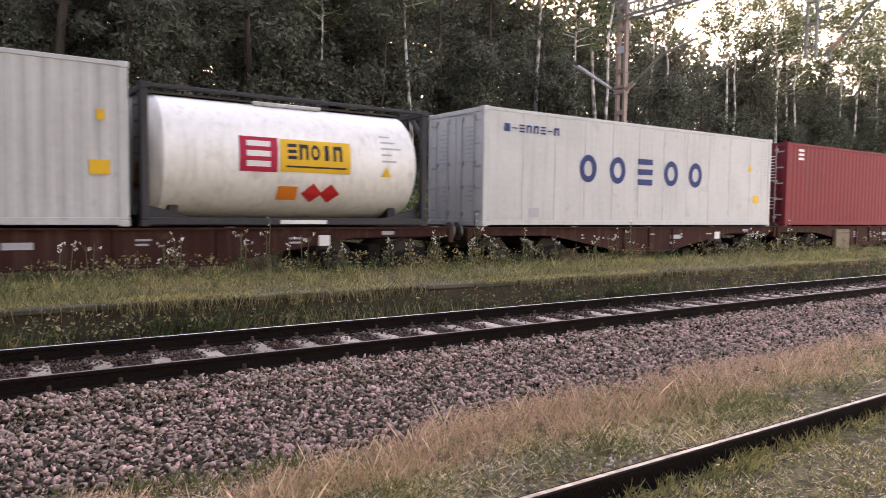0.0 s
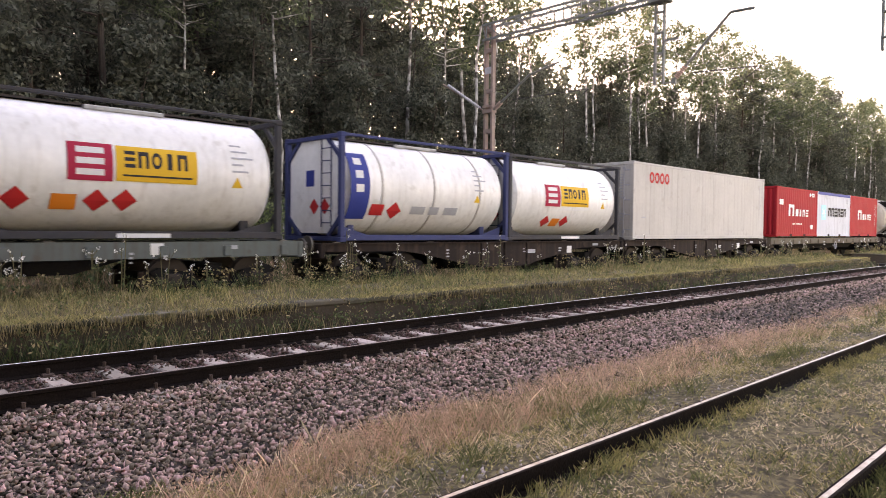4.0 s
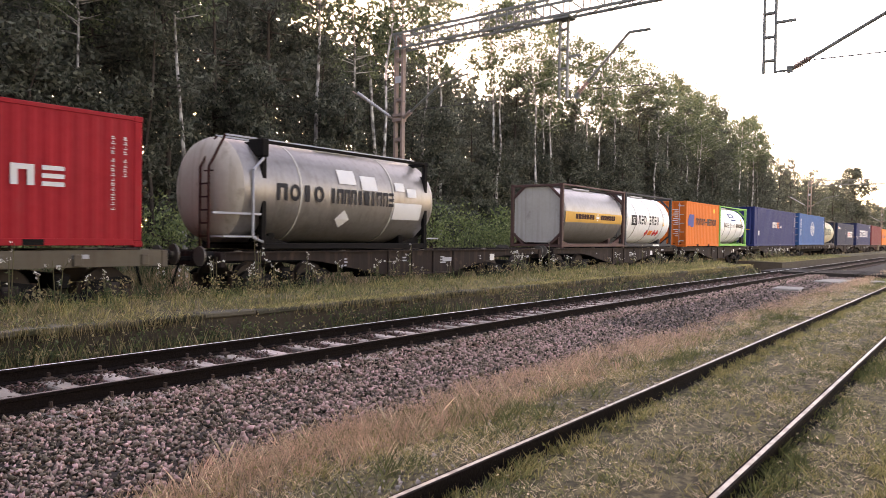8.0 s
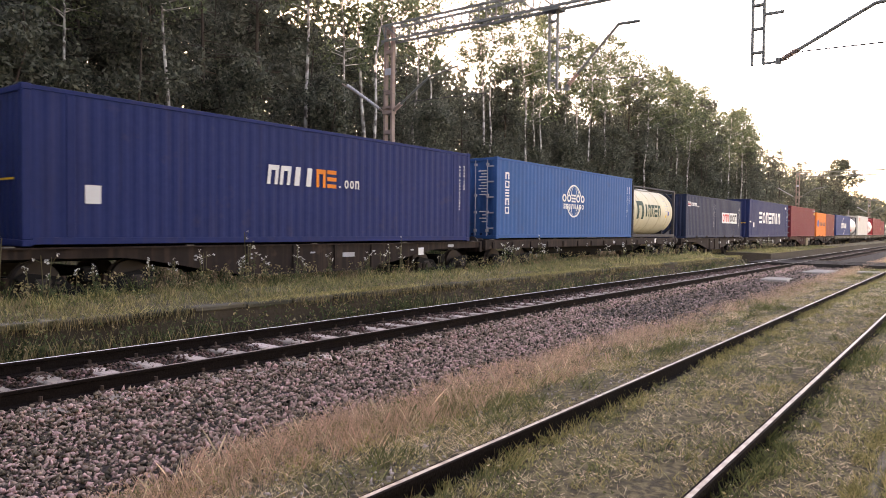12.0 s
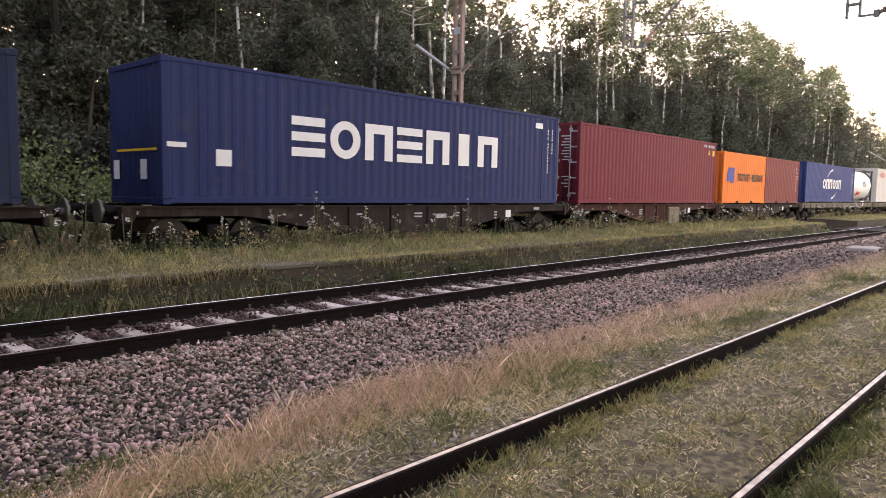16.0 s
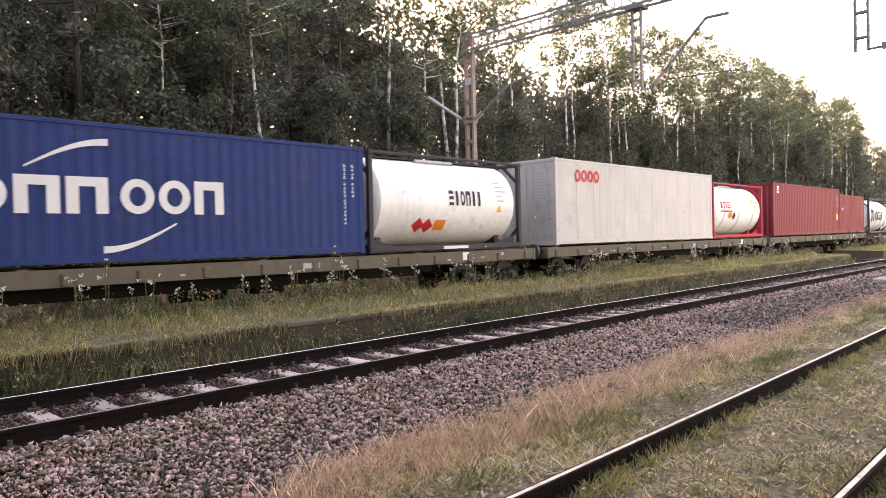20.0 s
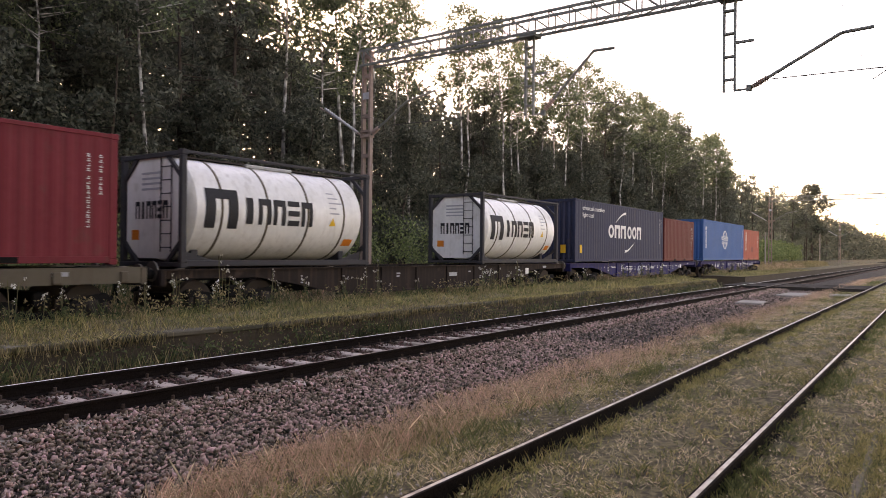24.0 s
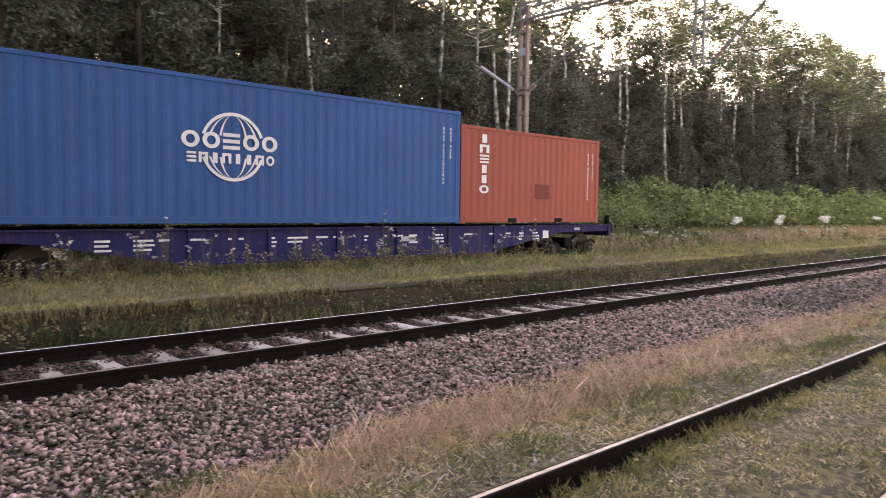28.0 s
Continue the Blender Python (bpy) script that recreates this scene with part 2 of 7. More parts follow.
# ---- mesh helpers ----
class Geo:
    """Points and faces of one mesh."""

    def __init__(self):
        self.v, self.f, self.chars = [], [], None

    def add(self, pts, faces):
        k = len(self.v)
        self.v += [tuple(p) for p in pts]
        self.f += [tuple(i + k for i in f) for f in faces]
        return self

    def box(self, x0, x1, y0, y1, z0, z1, bevel=0.0):
        b = min(bevel, 0.45 * (x1 - x0), 0.45 * (y1 - y0), 0.45 * (z1 - z0))
        if b <= 0:
            return self.add([(x, y, z) for x in (x0, x1) for y in (y0, y1) for z in (z0, z1)], [(0, 1, 3, 2), (4, 6, 7, 5), (0, 4, 5, 1), (2, 3, 7, 6), (0, 2, 6, 4), (1, 5, 7, 3)])
        pts, ids, lim = [], {}, ((x0, x1), (y0, y1), (z0, z1))
        for i in range(8):
            s = (i >> 2 & 1, i >> 1 & 1, i & 1)
            for a in range(3):
                p = [lim[k][s[k]] + (0 if k == a else (b if s[k] == 0 else -b)) for k in range(3)]
                ids[s, a] = len(pts)
                pts.append(p)
        faces = []
        for a in range(3):
            u, w = (a + 1) % 3, (a + 2) % 3
            for sd in (0, 1):
                loop = []
                for su, sw in ((0, 0), (1, 0), (1, 1), (0, 1)):
                    s = [0, 0, 0]
                    s[a], s[u], s[w] = sd, su, sw
                    loop.append(ids[tuple(s), a])
                faces.append(tuple(loop if sd else loop[::-1]))
            for su in (0, 1):
                for sw in (0, 1):
                    q = []
                    for sd in (0, 1):
                        s = [0, 0, 0]
                        s[a], s[u], s[w] = sd, su, sw
                        q.append((ids[tuple(s), u], ids[tuple(s), w]))
                    loop = (q[0][0], q[1][0], q[1][1], q[0][1])
                    faces.append(loop if su != sw else loop[::-1])
        for i in range(8):
            s = (i >> 2 & 1, i >> 1 & 1, i & 1)
            t = tuple(ids[s, a] for a in range(3))
            faces.append(t if sum(s) % 2 else t[::-1])
        return self.add(pts, faces)

    def prism(self, outline, axis, a, b):
        """An outline of (u, w) pairs pushed from a to b along axis x, y or z."""
        n = len(outline)
        put = {"x": lambda u, w, d: (d, u, w), "y": lambda u, w, d: (u, d, w), "z": lambda u, w, d: (u, w, d)}[axis]
        pts = [put(u, w, d) for d in (a, b) for u, w in outline]
        return self.add(pts, [tuple(range(n)), tuple(range(2 * n - 1, n - 1, -1))] + [(i, i + n, (i + 1) % n + n, (i + 1) % n) for i in range(n)])

    def rod(self, p, q, r, n=8, r2=None):
        p, q = Vector(p), Vector(q)
        d = (q - p).normalized()
        u = d.orthogonal().normalized()
        w = d.cross(u)
        r2 = r if r2 is None else r2
        ring = [(math.cos(2 * math.pi * i / n), math.sin(2 * math.pi * i / n)) for i in range(n)]
        pts = [p + r * (c * u + s * w) for c, s in ring] + [q + r2 * (c * u + s * w) for c, s in ring]
        return self.add(pts, [tuple(range(n - 1, -1, -1)), tuple(range(n, 2 * n))] + [(i, (i + 1) % n, (i + 1) % n + n, i + n) for i in range(n)])

    def lathe(self, profile, axis_y=0.0, axis_z=0.0, n=32):
        """Rings of (x, radius) turned about a line along x."""
        pts = [(x, axis_y + r * math.cos(2 * math.pi * i / n), axis_z + r * math.sin(2 * math.pi * i / n)) for x, r in profile for i in range(n)]
        faces = [(j * n + i, j * n + (i + 1) % n, (j + 1) * n + (i + 1) % n, (j + 1) * n + i) for j in range(len(profile) - 1) for i in range(n)]
        k = (len(profile) - 1) * n
        return self.add(pts, faces + [tuple(range(n - 1, -1, -1)), tuple(range(k, k + n))])

    def bar(self, p, q, wide, deep):
        """A square-edged bar from p to q, for lattice work."""
        p, q = Vector(p), Vector(q)
        d = (q - p).normalized()
        u = d.cross(Vector((1, 0, 0)) if abs(d.x) < 0.9 else Vector((0, 1, 0))).normalized()
        w = d.cross(u)
        pts = [c + a * u * wide / 2 + b * w * deep / 2 for c in (p, q) for a, b in ((-1, -1), (1, -1), (1, 1), (-1, 1))]
        return self.add(pts, [(3, 2, 1, 0), (4, 5, 6, 7)] + [(i, (i + 1) % 4, (i + 1) % 4 + 4, i + 4) for i in range(4)])


def part(name, geo, material, parent=None, label="", smooth=False):
    """Links a Geo as one mesh object, under parent where one is given; painted rows become one object a shape."""
    if geo.chars:
        return [part(name, g, material, parent, label) for g in geo.chars][0]
    me = bpy.data.meshes.new(name)
    me.from_pydata(geo.v, [], geo.f)
    bm = bmesh.new()
    bm.from_mesh(me)
    bmesh.ops.recalc_face_normals(bm, faces=bm.faces)
    bm.to_mesh(me)
    bm.free()
    me.materials.append(material)
    if smooth:
        me.polygons.foreach_set("use_smooth", [True] * len(me.polygons))
        me.set_sharp_from_angle(angle=radians(38))
    ob = new(name, me)
    ob.parent = parent
    return tagged(ob, label)


def swarm(name, pts, size, material, parent=None):
    """Many small faces of `size` corners each as one mesh; pts has a row for every corner."""
    me = bpy.data.meshes.new(name)
    pts = np.asarray(pts, dtype=np.float32).reshape(-1, 3)
    count = len(pts) // size
    me.vertices.add(len(pts))
    me.vertices.foreach_set("co", pts.ravel())
    me.loops.add(len(pts))
    me.loops.foreach_set("vertex_index", np.arange(len(pts), dtype=np.int32))
    me.polygons.add(count)
    me.polygons.foreach_set("loop_start", np.arange(count, dtype=np.int32) * size)
    me.materials.append(material)
    me.update(calc_edges=True)
    ob = new(name, me)
    ob.parent = parent
    return ob


def piece(name, data, parent, m):
    """One of many alike pieces on shared mesh data."""
    ob = new(name, data)
    ob.parent = parent
    ob.matrix_basis = m
    return ob


def parts(name, geos, material, parent, label=""):
    """Alike pieces of one thing, each an object of its own."""
    return [part(name, g, material, parent, label) for g in geos]


def thing(name, label, category, group="", kind="", at=(0, 0, 0)):
    ob = new(name)
    ob.location = at
    ob.empty_display_size = 0.3
    return tagged(ob, label, category, group, kind)


rng = np.random.default_rng(7)

# ---- large structure ----
MAIN, SIDING, TRAIN = 8.0, 2.04, 14.52  # centre lines of the three tracks
GAUGE = 0.752
EDGE, EDGE_TOP, EDGE_END = 9.75, 0.3, 39.2  # face, height and end of the low platform


def sheet(name, outline, x0, x1, material, label, steps=1):
    """A strip of ground with the cross-section `outline`, from x0 to x1."""
    g = Geo()
    n = len(outline)
    g.v = [(x0 + (x1 - x0) * i / steps, y, z) for i in range(steps + 1) for y, z in outline]
    g.f = [(i * n + j, (i + 1) * n + j, (i + 1) * n + j + 1, i * n + j + 1) for i in range(steps) for j in range(n - 1)]
    ob = part(name, g, material)
    return tagged(ob, label, "ground", kind="structure")


sheet("ground", [(-2500, -0.4), (-30, -0.35), (-4, -0.16), (0.4, -0.15), (1.2, -0.155), (2.9, -0.155), (3.3, -0.19), (4.4, -0.24), (5.2, -0.34), (10, -0.42), (16.6, -0.42), (17.2, 0.2), (18.6, 0.42), (26, 0.6), (60, 0.8), (2500, 1.0)], -2500, 2500, M_EARTH, "dry grassy earth between and around the tracks", 1)
sheet("track_bed_main", [(4.25, -0.3), (5.0, -0.245), (6.2, -0.23), (6.7, -0.215), (9.3, -0.215), (9.74, -0.3)], -30, 500, M_GAPBED, "crushed stone bed under the main track, darkened for shade between stones")
sheet("track_bed_far", [(12.5, -0.3), (13.2, -0.21), (15.8, -0.21), (16.6, -0.35)], -30, 500, M_SHADEBED, "stone bed under the goods train, its colour darkened for the train's shade")

RAIL_OUTLINE = [(-0.07, -0.17), (0.07, -0.17), (0.07, -0.158), (0.012, -0.14), (0.009, -0.045), (0.036, -0.032), (0.036, -0.004), (0.03, 0.0), (-0.03, 0.0), (-0.036, -0.004), (-0.036, -0.032), (-0.009, -0.045), (-0.012, -0.14), (-0.07, -0.158)]


def track(name, y, label, x0=-40.0, x1=520.0):
    t = thing(name, label, "railway track", kind="structure", at=(0, y, 0))
    for side in (-GAUGE, GAUGE):
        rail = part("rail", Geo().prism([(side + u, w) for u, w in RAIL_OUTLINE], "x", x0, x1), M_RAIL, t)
        w = 0.012
        part("running_surface", Geo().prism([(side - w - 0.006, 0.0005), (side + w + 0.006, 0.0005), (side + w, 0.003), (side - w, 0.003)], "x", x0, x1), M_WORN if y == SIDING else M_DULL if side < 0 else M_SHINE, rail, "pale worn running surface" if y == SIDING else "polished steel running surface" if side > 0 else "dull worn running surface")
    return t


main_track = track("main_track", MAIN, "main track of dark rusty rails on pale concrete sleepers")
siding_track = track("siding_track", SIDING, "disused-looking siding of rusty rails sunk in grass")
far_track = track("far_track", TRAIN, "far track that carries the goods train")

# platform: old wall, coping stones, grassy top
platform = thing("platform", "low overgrown platform with a dark old concrete face", "platform", kind="structure")
part("platform_wall", Geo().prism([(EDGE, -0.5), (EDGE, EDGE_TOP - 0.085), (10.1, EDGE_TOP - 0.085), (10.1, -0.5)], "x", -30, EDGE_END), M_WALL, platform)
_top = [(9.95, EDGE_TOP - 0.03), (10.4, EDGE_TOP), (11.6, EDGE_TOP + 0.05), (12.3, EDGE_TOP + 0.02), (12.75, -0.15), (12.9, -0.4)]
tagged(sheet("platform_top", _top, -30, EDGE_END + 0.3, M_EARTH, "grass-grown top of the platform"), category="platform")
_end = Geo()
_end.add([(EDGE_END, y, z) for y, z in ((EDGE, EDGE_TOP - 0.08), (12.3, EDGE_TOP), (12.8, -0.3))] + [(41.2, 9.9, -0.3), (41.2, 12.2, -0.22), (41.2, 12.8, -0.35), (EDGE_END, 9.5, -0.42), (41.2, 9.5, -0.42)], [(0, 3, 4, 1), (1, 4, 5, 2), (6, 7, 3, 0)])
tagged(part("platform_ramp", _end, M_EARTH), "crumbled grassy end of the platform", "platform", kind="structure")
far_platform = thing("platform", "far stretch of the low platform beyond the crossing", "platform", kind="structure")
part("platform_wall", Geo().prism([(EDGE, -0.5), (EDGE, 0.28), (12.3, 0.3), (12.8, -0.5)], "x", 46.0, 190), M_WALL, far_platform)
tagged(sheet("platform_top", [(EDGE + 0.02, 0.285), (12.3, 0.32), (12.8, -0.3)], 46.0, 190, M_EARTH, "grass-grown top of the far platform"), category="platform")


# ---- the goods train ----
DECK = 1.17  # container floor above the rails


P_WHITE = box_paint("grey_white_paint", (0.43, 0.41, 0.38), 0.2)
P_COOLWHITE = box_paint("cool_white_paint", (0.43, 0.435, 0.43), 0.2)
P_MAROON = box_paint("maroon_paint", (0.19, 0.026, 0.034))
P_WINE = box_paint("wine_red_paint", (0.15, 0.019, 0.029))
P_SIGNALRED = box_paint("signal_red_paint", (0.35, 0.016, 0.022), 0.15)
P_SILVER = box_paint("silver_grey_paint", (0.47, 0.49, 0.53), 0.25)
P_BLUEGREY = box_paint("blue_grey_paint", (0.225, 0.26, 0.325), 0.35)
P_ORANGE = box_paint("orange_paint", (0.58, 0.125, 0.022), 0.15)
P_AMBER = box_paint("amber_orange_paint", (0.66, 0.155, 0.034), 0.15)
P_ROYAL = box_paint("royal_blue_paint", (0.009, 0.021, 0.09), 0.15)
P_AZURE = box_paint("azure_blue_paint", (0.013, 0.08, 0.215), 0.2)
P_NAVY = box_paint("navy_blue_paint", (0.013, 0.023, 0.052), 0.25)
P_INK = box_paint("ink_blue_paint", (0.011, 0.022, 0.076), 0.2)
P_DEEP = box_paint("deep_blue_paint", (0.012, 0.034, 0.122), 0.25)
P_SLATE = box_paint("slate_blue_paint", (0.024, 0.031, 0.06), 0.3)
P_BRICK = box_paint("brick_red_paint", (0.17, 0.034, 0.032), 0.3)
P_OXBLOOD = box_paint("oxblood_paint", (0.105, 0.02, 0.02), 0.3)
P_TERRA = box_paint("terracotta_paint", (0.3, 0.07, 0.05), 0.25)
P_CLAD = paint("white_tank_cladding", (0.7, 0.695, 0.675), 0.38, spots=(0.6, 0.25), streak=0.42, stain=(0.34, 0.31, 0.27), grain=0.8, bump=0.12, bump_scale=7.0, spec=0.5)
P_CREAM = box_paint("cream_tank_cladding", (0.5, 0.445, 0.32), 0.35, 0.5, (0.3, 0.22, 0.1))
P_STEEL = paint("dull_tank_steel", (0.25, 0.23, 0.215), 0.4, 0.6, spots=(0.5, 0.3), grain=1.2, streak=0.5, stain=(0.16, 0.13, 0.11))
P_DOME = box_paint("pale_dusty_tank_end", (0.36, 0.32, 0.27), 0.45, 0.6)
P_PLATE = box_paint("grey_tank_end", (0.4, 0.385, 0.35), 0.3)
P_FRAMEDARK = box_paint("dark_frame_paint", (0.04, 0.04, 0.045), 0.2)
P_FRAMEBLUE = box_paint("blue_frame_paint", (0.034, 0.046, 0.115), 0.2)
P_FRAMEBROWN = box_paint("brown_frame_paint", (0.09, 0.05, 0.045), 0.2)
P_FRAMEGREEN = box_paint("green_frame_paint", (0.13, 0.36, 0.09), 0.15)
P_FRAMERED = box_paint("red_frame_paint", (0.38, 0.03, 0.04), 0.15)
W_RUST = box_paint("rust_brown_wagon_paint", (0.04, 0.0135, 0.011), 0.6, 0.8)
W_DARK = box_paint("dark_brown_wagon_paint", (0.022, 0.0155, 0.014), 0.5, 0.8)
W_TAN = box_paint("faded_tan_wagon_paint", (0.115, 0.097, 0.073), 0.55, 0.85)
W_TEAL = box_paint("faded_grey_green_wagon_paint", (0.1, 0.118, 0.112), 0.6, 0.85)
W_LOCKER = box_paint("dusty_beige_paint", (0.17, 0.135, 0.095), 0.5, 0.85)
W_BLUE = box_paint("violet_blue_wagon_paint", (0.016, 0.016, 0.072), 0.6, 0.7)
D_WHITE = paint("white_marking", (0.6, 0.6, 0.59), 0.6, spots=(0.2, 0.1), grain=3)
D_NAVY = paint("navy_marking", (0.021, 0.04, 0.125), 0.6, spots=(0.2, 0.1), grain=3)
D_BLACK = paint("black_marking", (0.025, 0.025, 0.028), 0.6, grain=3)
D_RED = paint("red_marking", (0.52, 0.03, 0.03), 0.55, spots=(0.2, 0.1), grain=3)
D_CRIMSON = paint("crimson_marking", (0.4, 0.02, 0.05), 0.55, spots=(0.2, 0.1), grain=3)
D_YELLOW = paint("yellow_marking", (0.66, 0.37, 0.035), 0.55, spots=(0.2, 0.1), grain=3)
D_OCHRE = paint("faded_ochre_marking", (0.5, 0.26, 0.06), 0.6, spots=(0.5, 0.3), grain=2)
D_ORANGE = paint("orange_marking", (0.72, 0.2, 0.03), 0.55, spots=(0.2, 0.1), grain=3)
D_BLUE = paint("blue_marking", (0.026, 0.046, 0.21), 0.55, spots=(0.2, 0.1), grain=3)
D_SKY = paint("light_blue_marking", (0.27, 0.6, 0.7), 0.6, spots=(0.2, 0.1), grain=3)
D_GREY = paint("faint_grey_marking", (0.33, 0.34, 0.36), 0.6, grain=3)

HALF = 1.219
movers = []  # (thing, place along the train)


def rides(ob, s):
    movers.append((ob, s))
    return ob


def ribbed(x0, x1, z0, z1, y, outward, pitch=0.278, deep=0.012, flip=False):
    """A pressed-steel wall with trapezoid ribs; flip swaps the roles of x and y."""
    n = max(1, round((x1 - x0) / pitch))
    p = (x1 - x0) / n
    line = []
    for i in range(n):
        a = x0 + i * p
        line += [(a, 0), (a + p * 0.26, 0), (a + p * 0.5, deep), (a + p * 0.76, deep)]
    line.append((x1, 0))
    g = Geo()
    for z in (z0, z1):
        for a, d in line:
            g.v.append((y - outward * d, a, z) if flip else (a, y - outward * d, z))
    k = len(line)
    g.f = [(i, i + 1, i + 1 + k, i + k) for i in range(k - 1)]
    return g


def marks(x0, x1, z0, z1, pattern, gap=0.18, y=-HALF - 0.006, face="side", x=0.0, slant=0.0):
    """Plain shapes of the size of painted characters: o ring, q square ring, h arch, e three stacked bars, i bar, b block, - dash, space."""
    g = Geo()
    g.chars = []
    n = len(pattern)
    cell = (x1 - x0) / n
    w, h = cell * (1 - gap), z1 - z0
    for k, ch in enumerate(pattern):
        a = x0 + k * cell
        cols = {"h": (0, 0.3, 0.7, 1), "e": (0, 1), "i": (0.25, 0.75), ".": (0, 0.34), "q": (0, 0.2, 0.8, 1)}.get(ch, (0, 1))
        rows = {"h": ((0, 0.74, "x x"), (0.74, 1, "xxx")), "e": ((0, 0.22, "x"), (0.39, 0.61, "x"), (0.78, 1, "x")), "q": ((0, 0.2, "xxx"), (0.2, 0.8, "x x"), (0.8, 1, "xxx")), "i": ((0, 1, "x"),), "b": ((0, 1, "x"),), "-": ((0.4, 0.55, "x"),), ".": ((0, 0.25, "x"),), "o": (), " ": ()}[ch]
        q, ids = Geo(), {}

        def at(u, v):
            u, v = round(u, 4), round(v, 4)
            if (u, v) not in ids:
                ids[u, v] = len(q.v)
                q.v.append((a + u + slant * v, y, z0 + v) if face == "side" else (x - 0.006, -(a + u), z0 + v))
            return ids[u, v]

        for v0, v1, mask in rows:
            m = max(1, math.ceil((v1 - v0) * h / 0.08))
            for j in range(m):
                p0, p1 = h * (v0 + (v1 - v0) * j / m), h * (v0 + (v1 - v0) * (j + 1) / m)
                for i, full in enumerate(mask):
                    if full == "x":
                        q.f.append((at(w * cols[i], p0), at(w * cols[i + 1], p0), at(w * cols[i + 1], p1), at(w * cols[i], p1)))
        if ch == "o":
            n = 24
            for j in range(n):
                th = 2 * math.pi * j / n
                for f in (1.0, 0.5):
                    at(w / 2 + w / 2 * f * math.cos(th), h / 2 + (h / 2) * (f + 0.06 * (f < 1)) * math.sin(th))
            q.f = [(2 * j, 2 * j + 1, (2 * j + 3) % (2 * n), (2 * j + 2) % (2 * n)) for j in range(n)]
        if q.v:
            g.chars.append(q)
    return g


def panel(x0, x1, z0, z1, y=-HALF - 0.005):
    return Geo().box(x0, x1, y, y + 0.004, z0, z1)


def diamond(cx, cz, r, y=-HALF - 0.008, face="side", x=0.0):
    g = Geo()
    c = [(cx + r, cz), (cx, cz + r), (cx - r, cz), (cx, cz - r)]
    return g.prism(c, "y", y, y + 0.004) if face == "side" else g.prism([(-u, w) for u, w in c], "x", x - 0.008, x - 0.004)


def arc(cx, cz, r0, r1, a0, a1, y=-HALF - 0.006, squash=1.0, n=18):
    """A flat curved stroke between two radii, angles in degrees."""
    g = Geo()
    for i in range(n + 1):
        a = radians(a0 + (a1 - a0) * i / n)
        for r in (r0, r1):
            g.v += [(cx + r * math.cos(a), y, cz + squash * r * math.sin(a)), (cx + r * math.cos(a), y + 0.004, cz + squash * r * math.sin(a))]
    for i in range(n):
        k = 4 * i
        g.f += [(k, k + 4, k + 6, k + 2), (k, k + 1, k + 5, k + 4), (k + 2, k + 6, k + 7, k + 3)]
    return g


def small_print(parent, L, h, material=D_WHITE, rear=True, front=False):
    """The upright rows of tiny signs near the ends of a container side, too small to read."""
    spots = ([L - 0.62, L - 0.38] if rear else []) + ([0.45] if front else [])
    for i, x in enumerate(spots):
        g = Geo()
        top = h - 0.45
        for k in range(15 if i == 0 else 8):
            z = top - 0.093 * k - (0.06 if k > 3 else 0.0)
            g.box(x, x + 0.062, -HALF - 0.007, -HALF - 0.003, z - 0.06, z - 0.038)
            g.box(x + 0.02 * (k % 3), x + 0.05, -HALF - 0.007, -HALF - 0.003, z - 0.022, z)
        tagged(part("stencil_row", g, material, parent), kind="stuff")


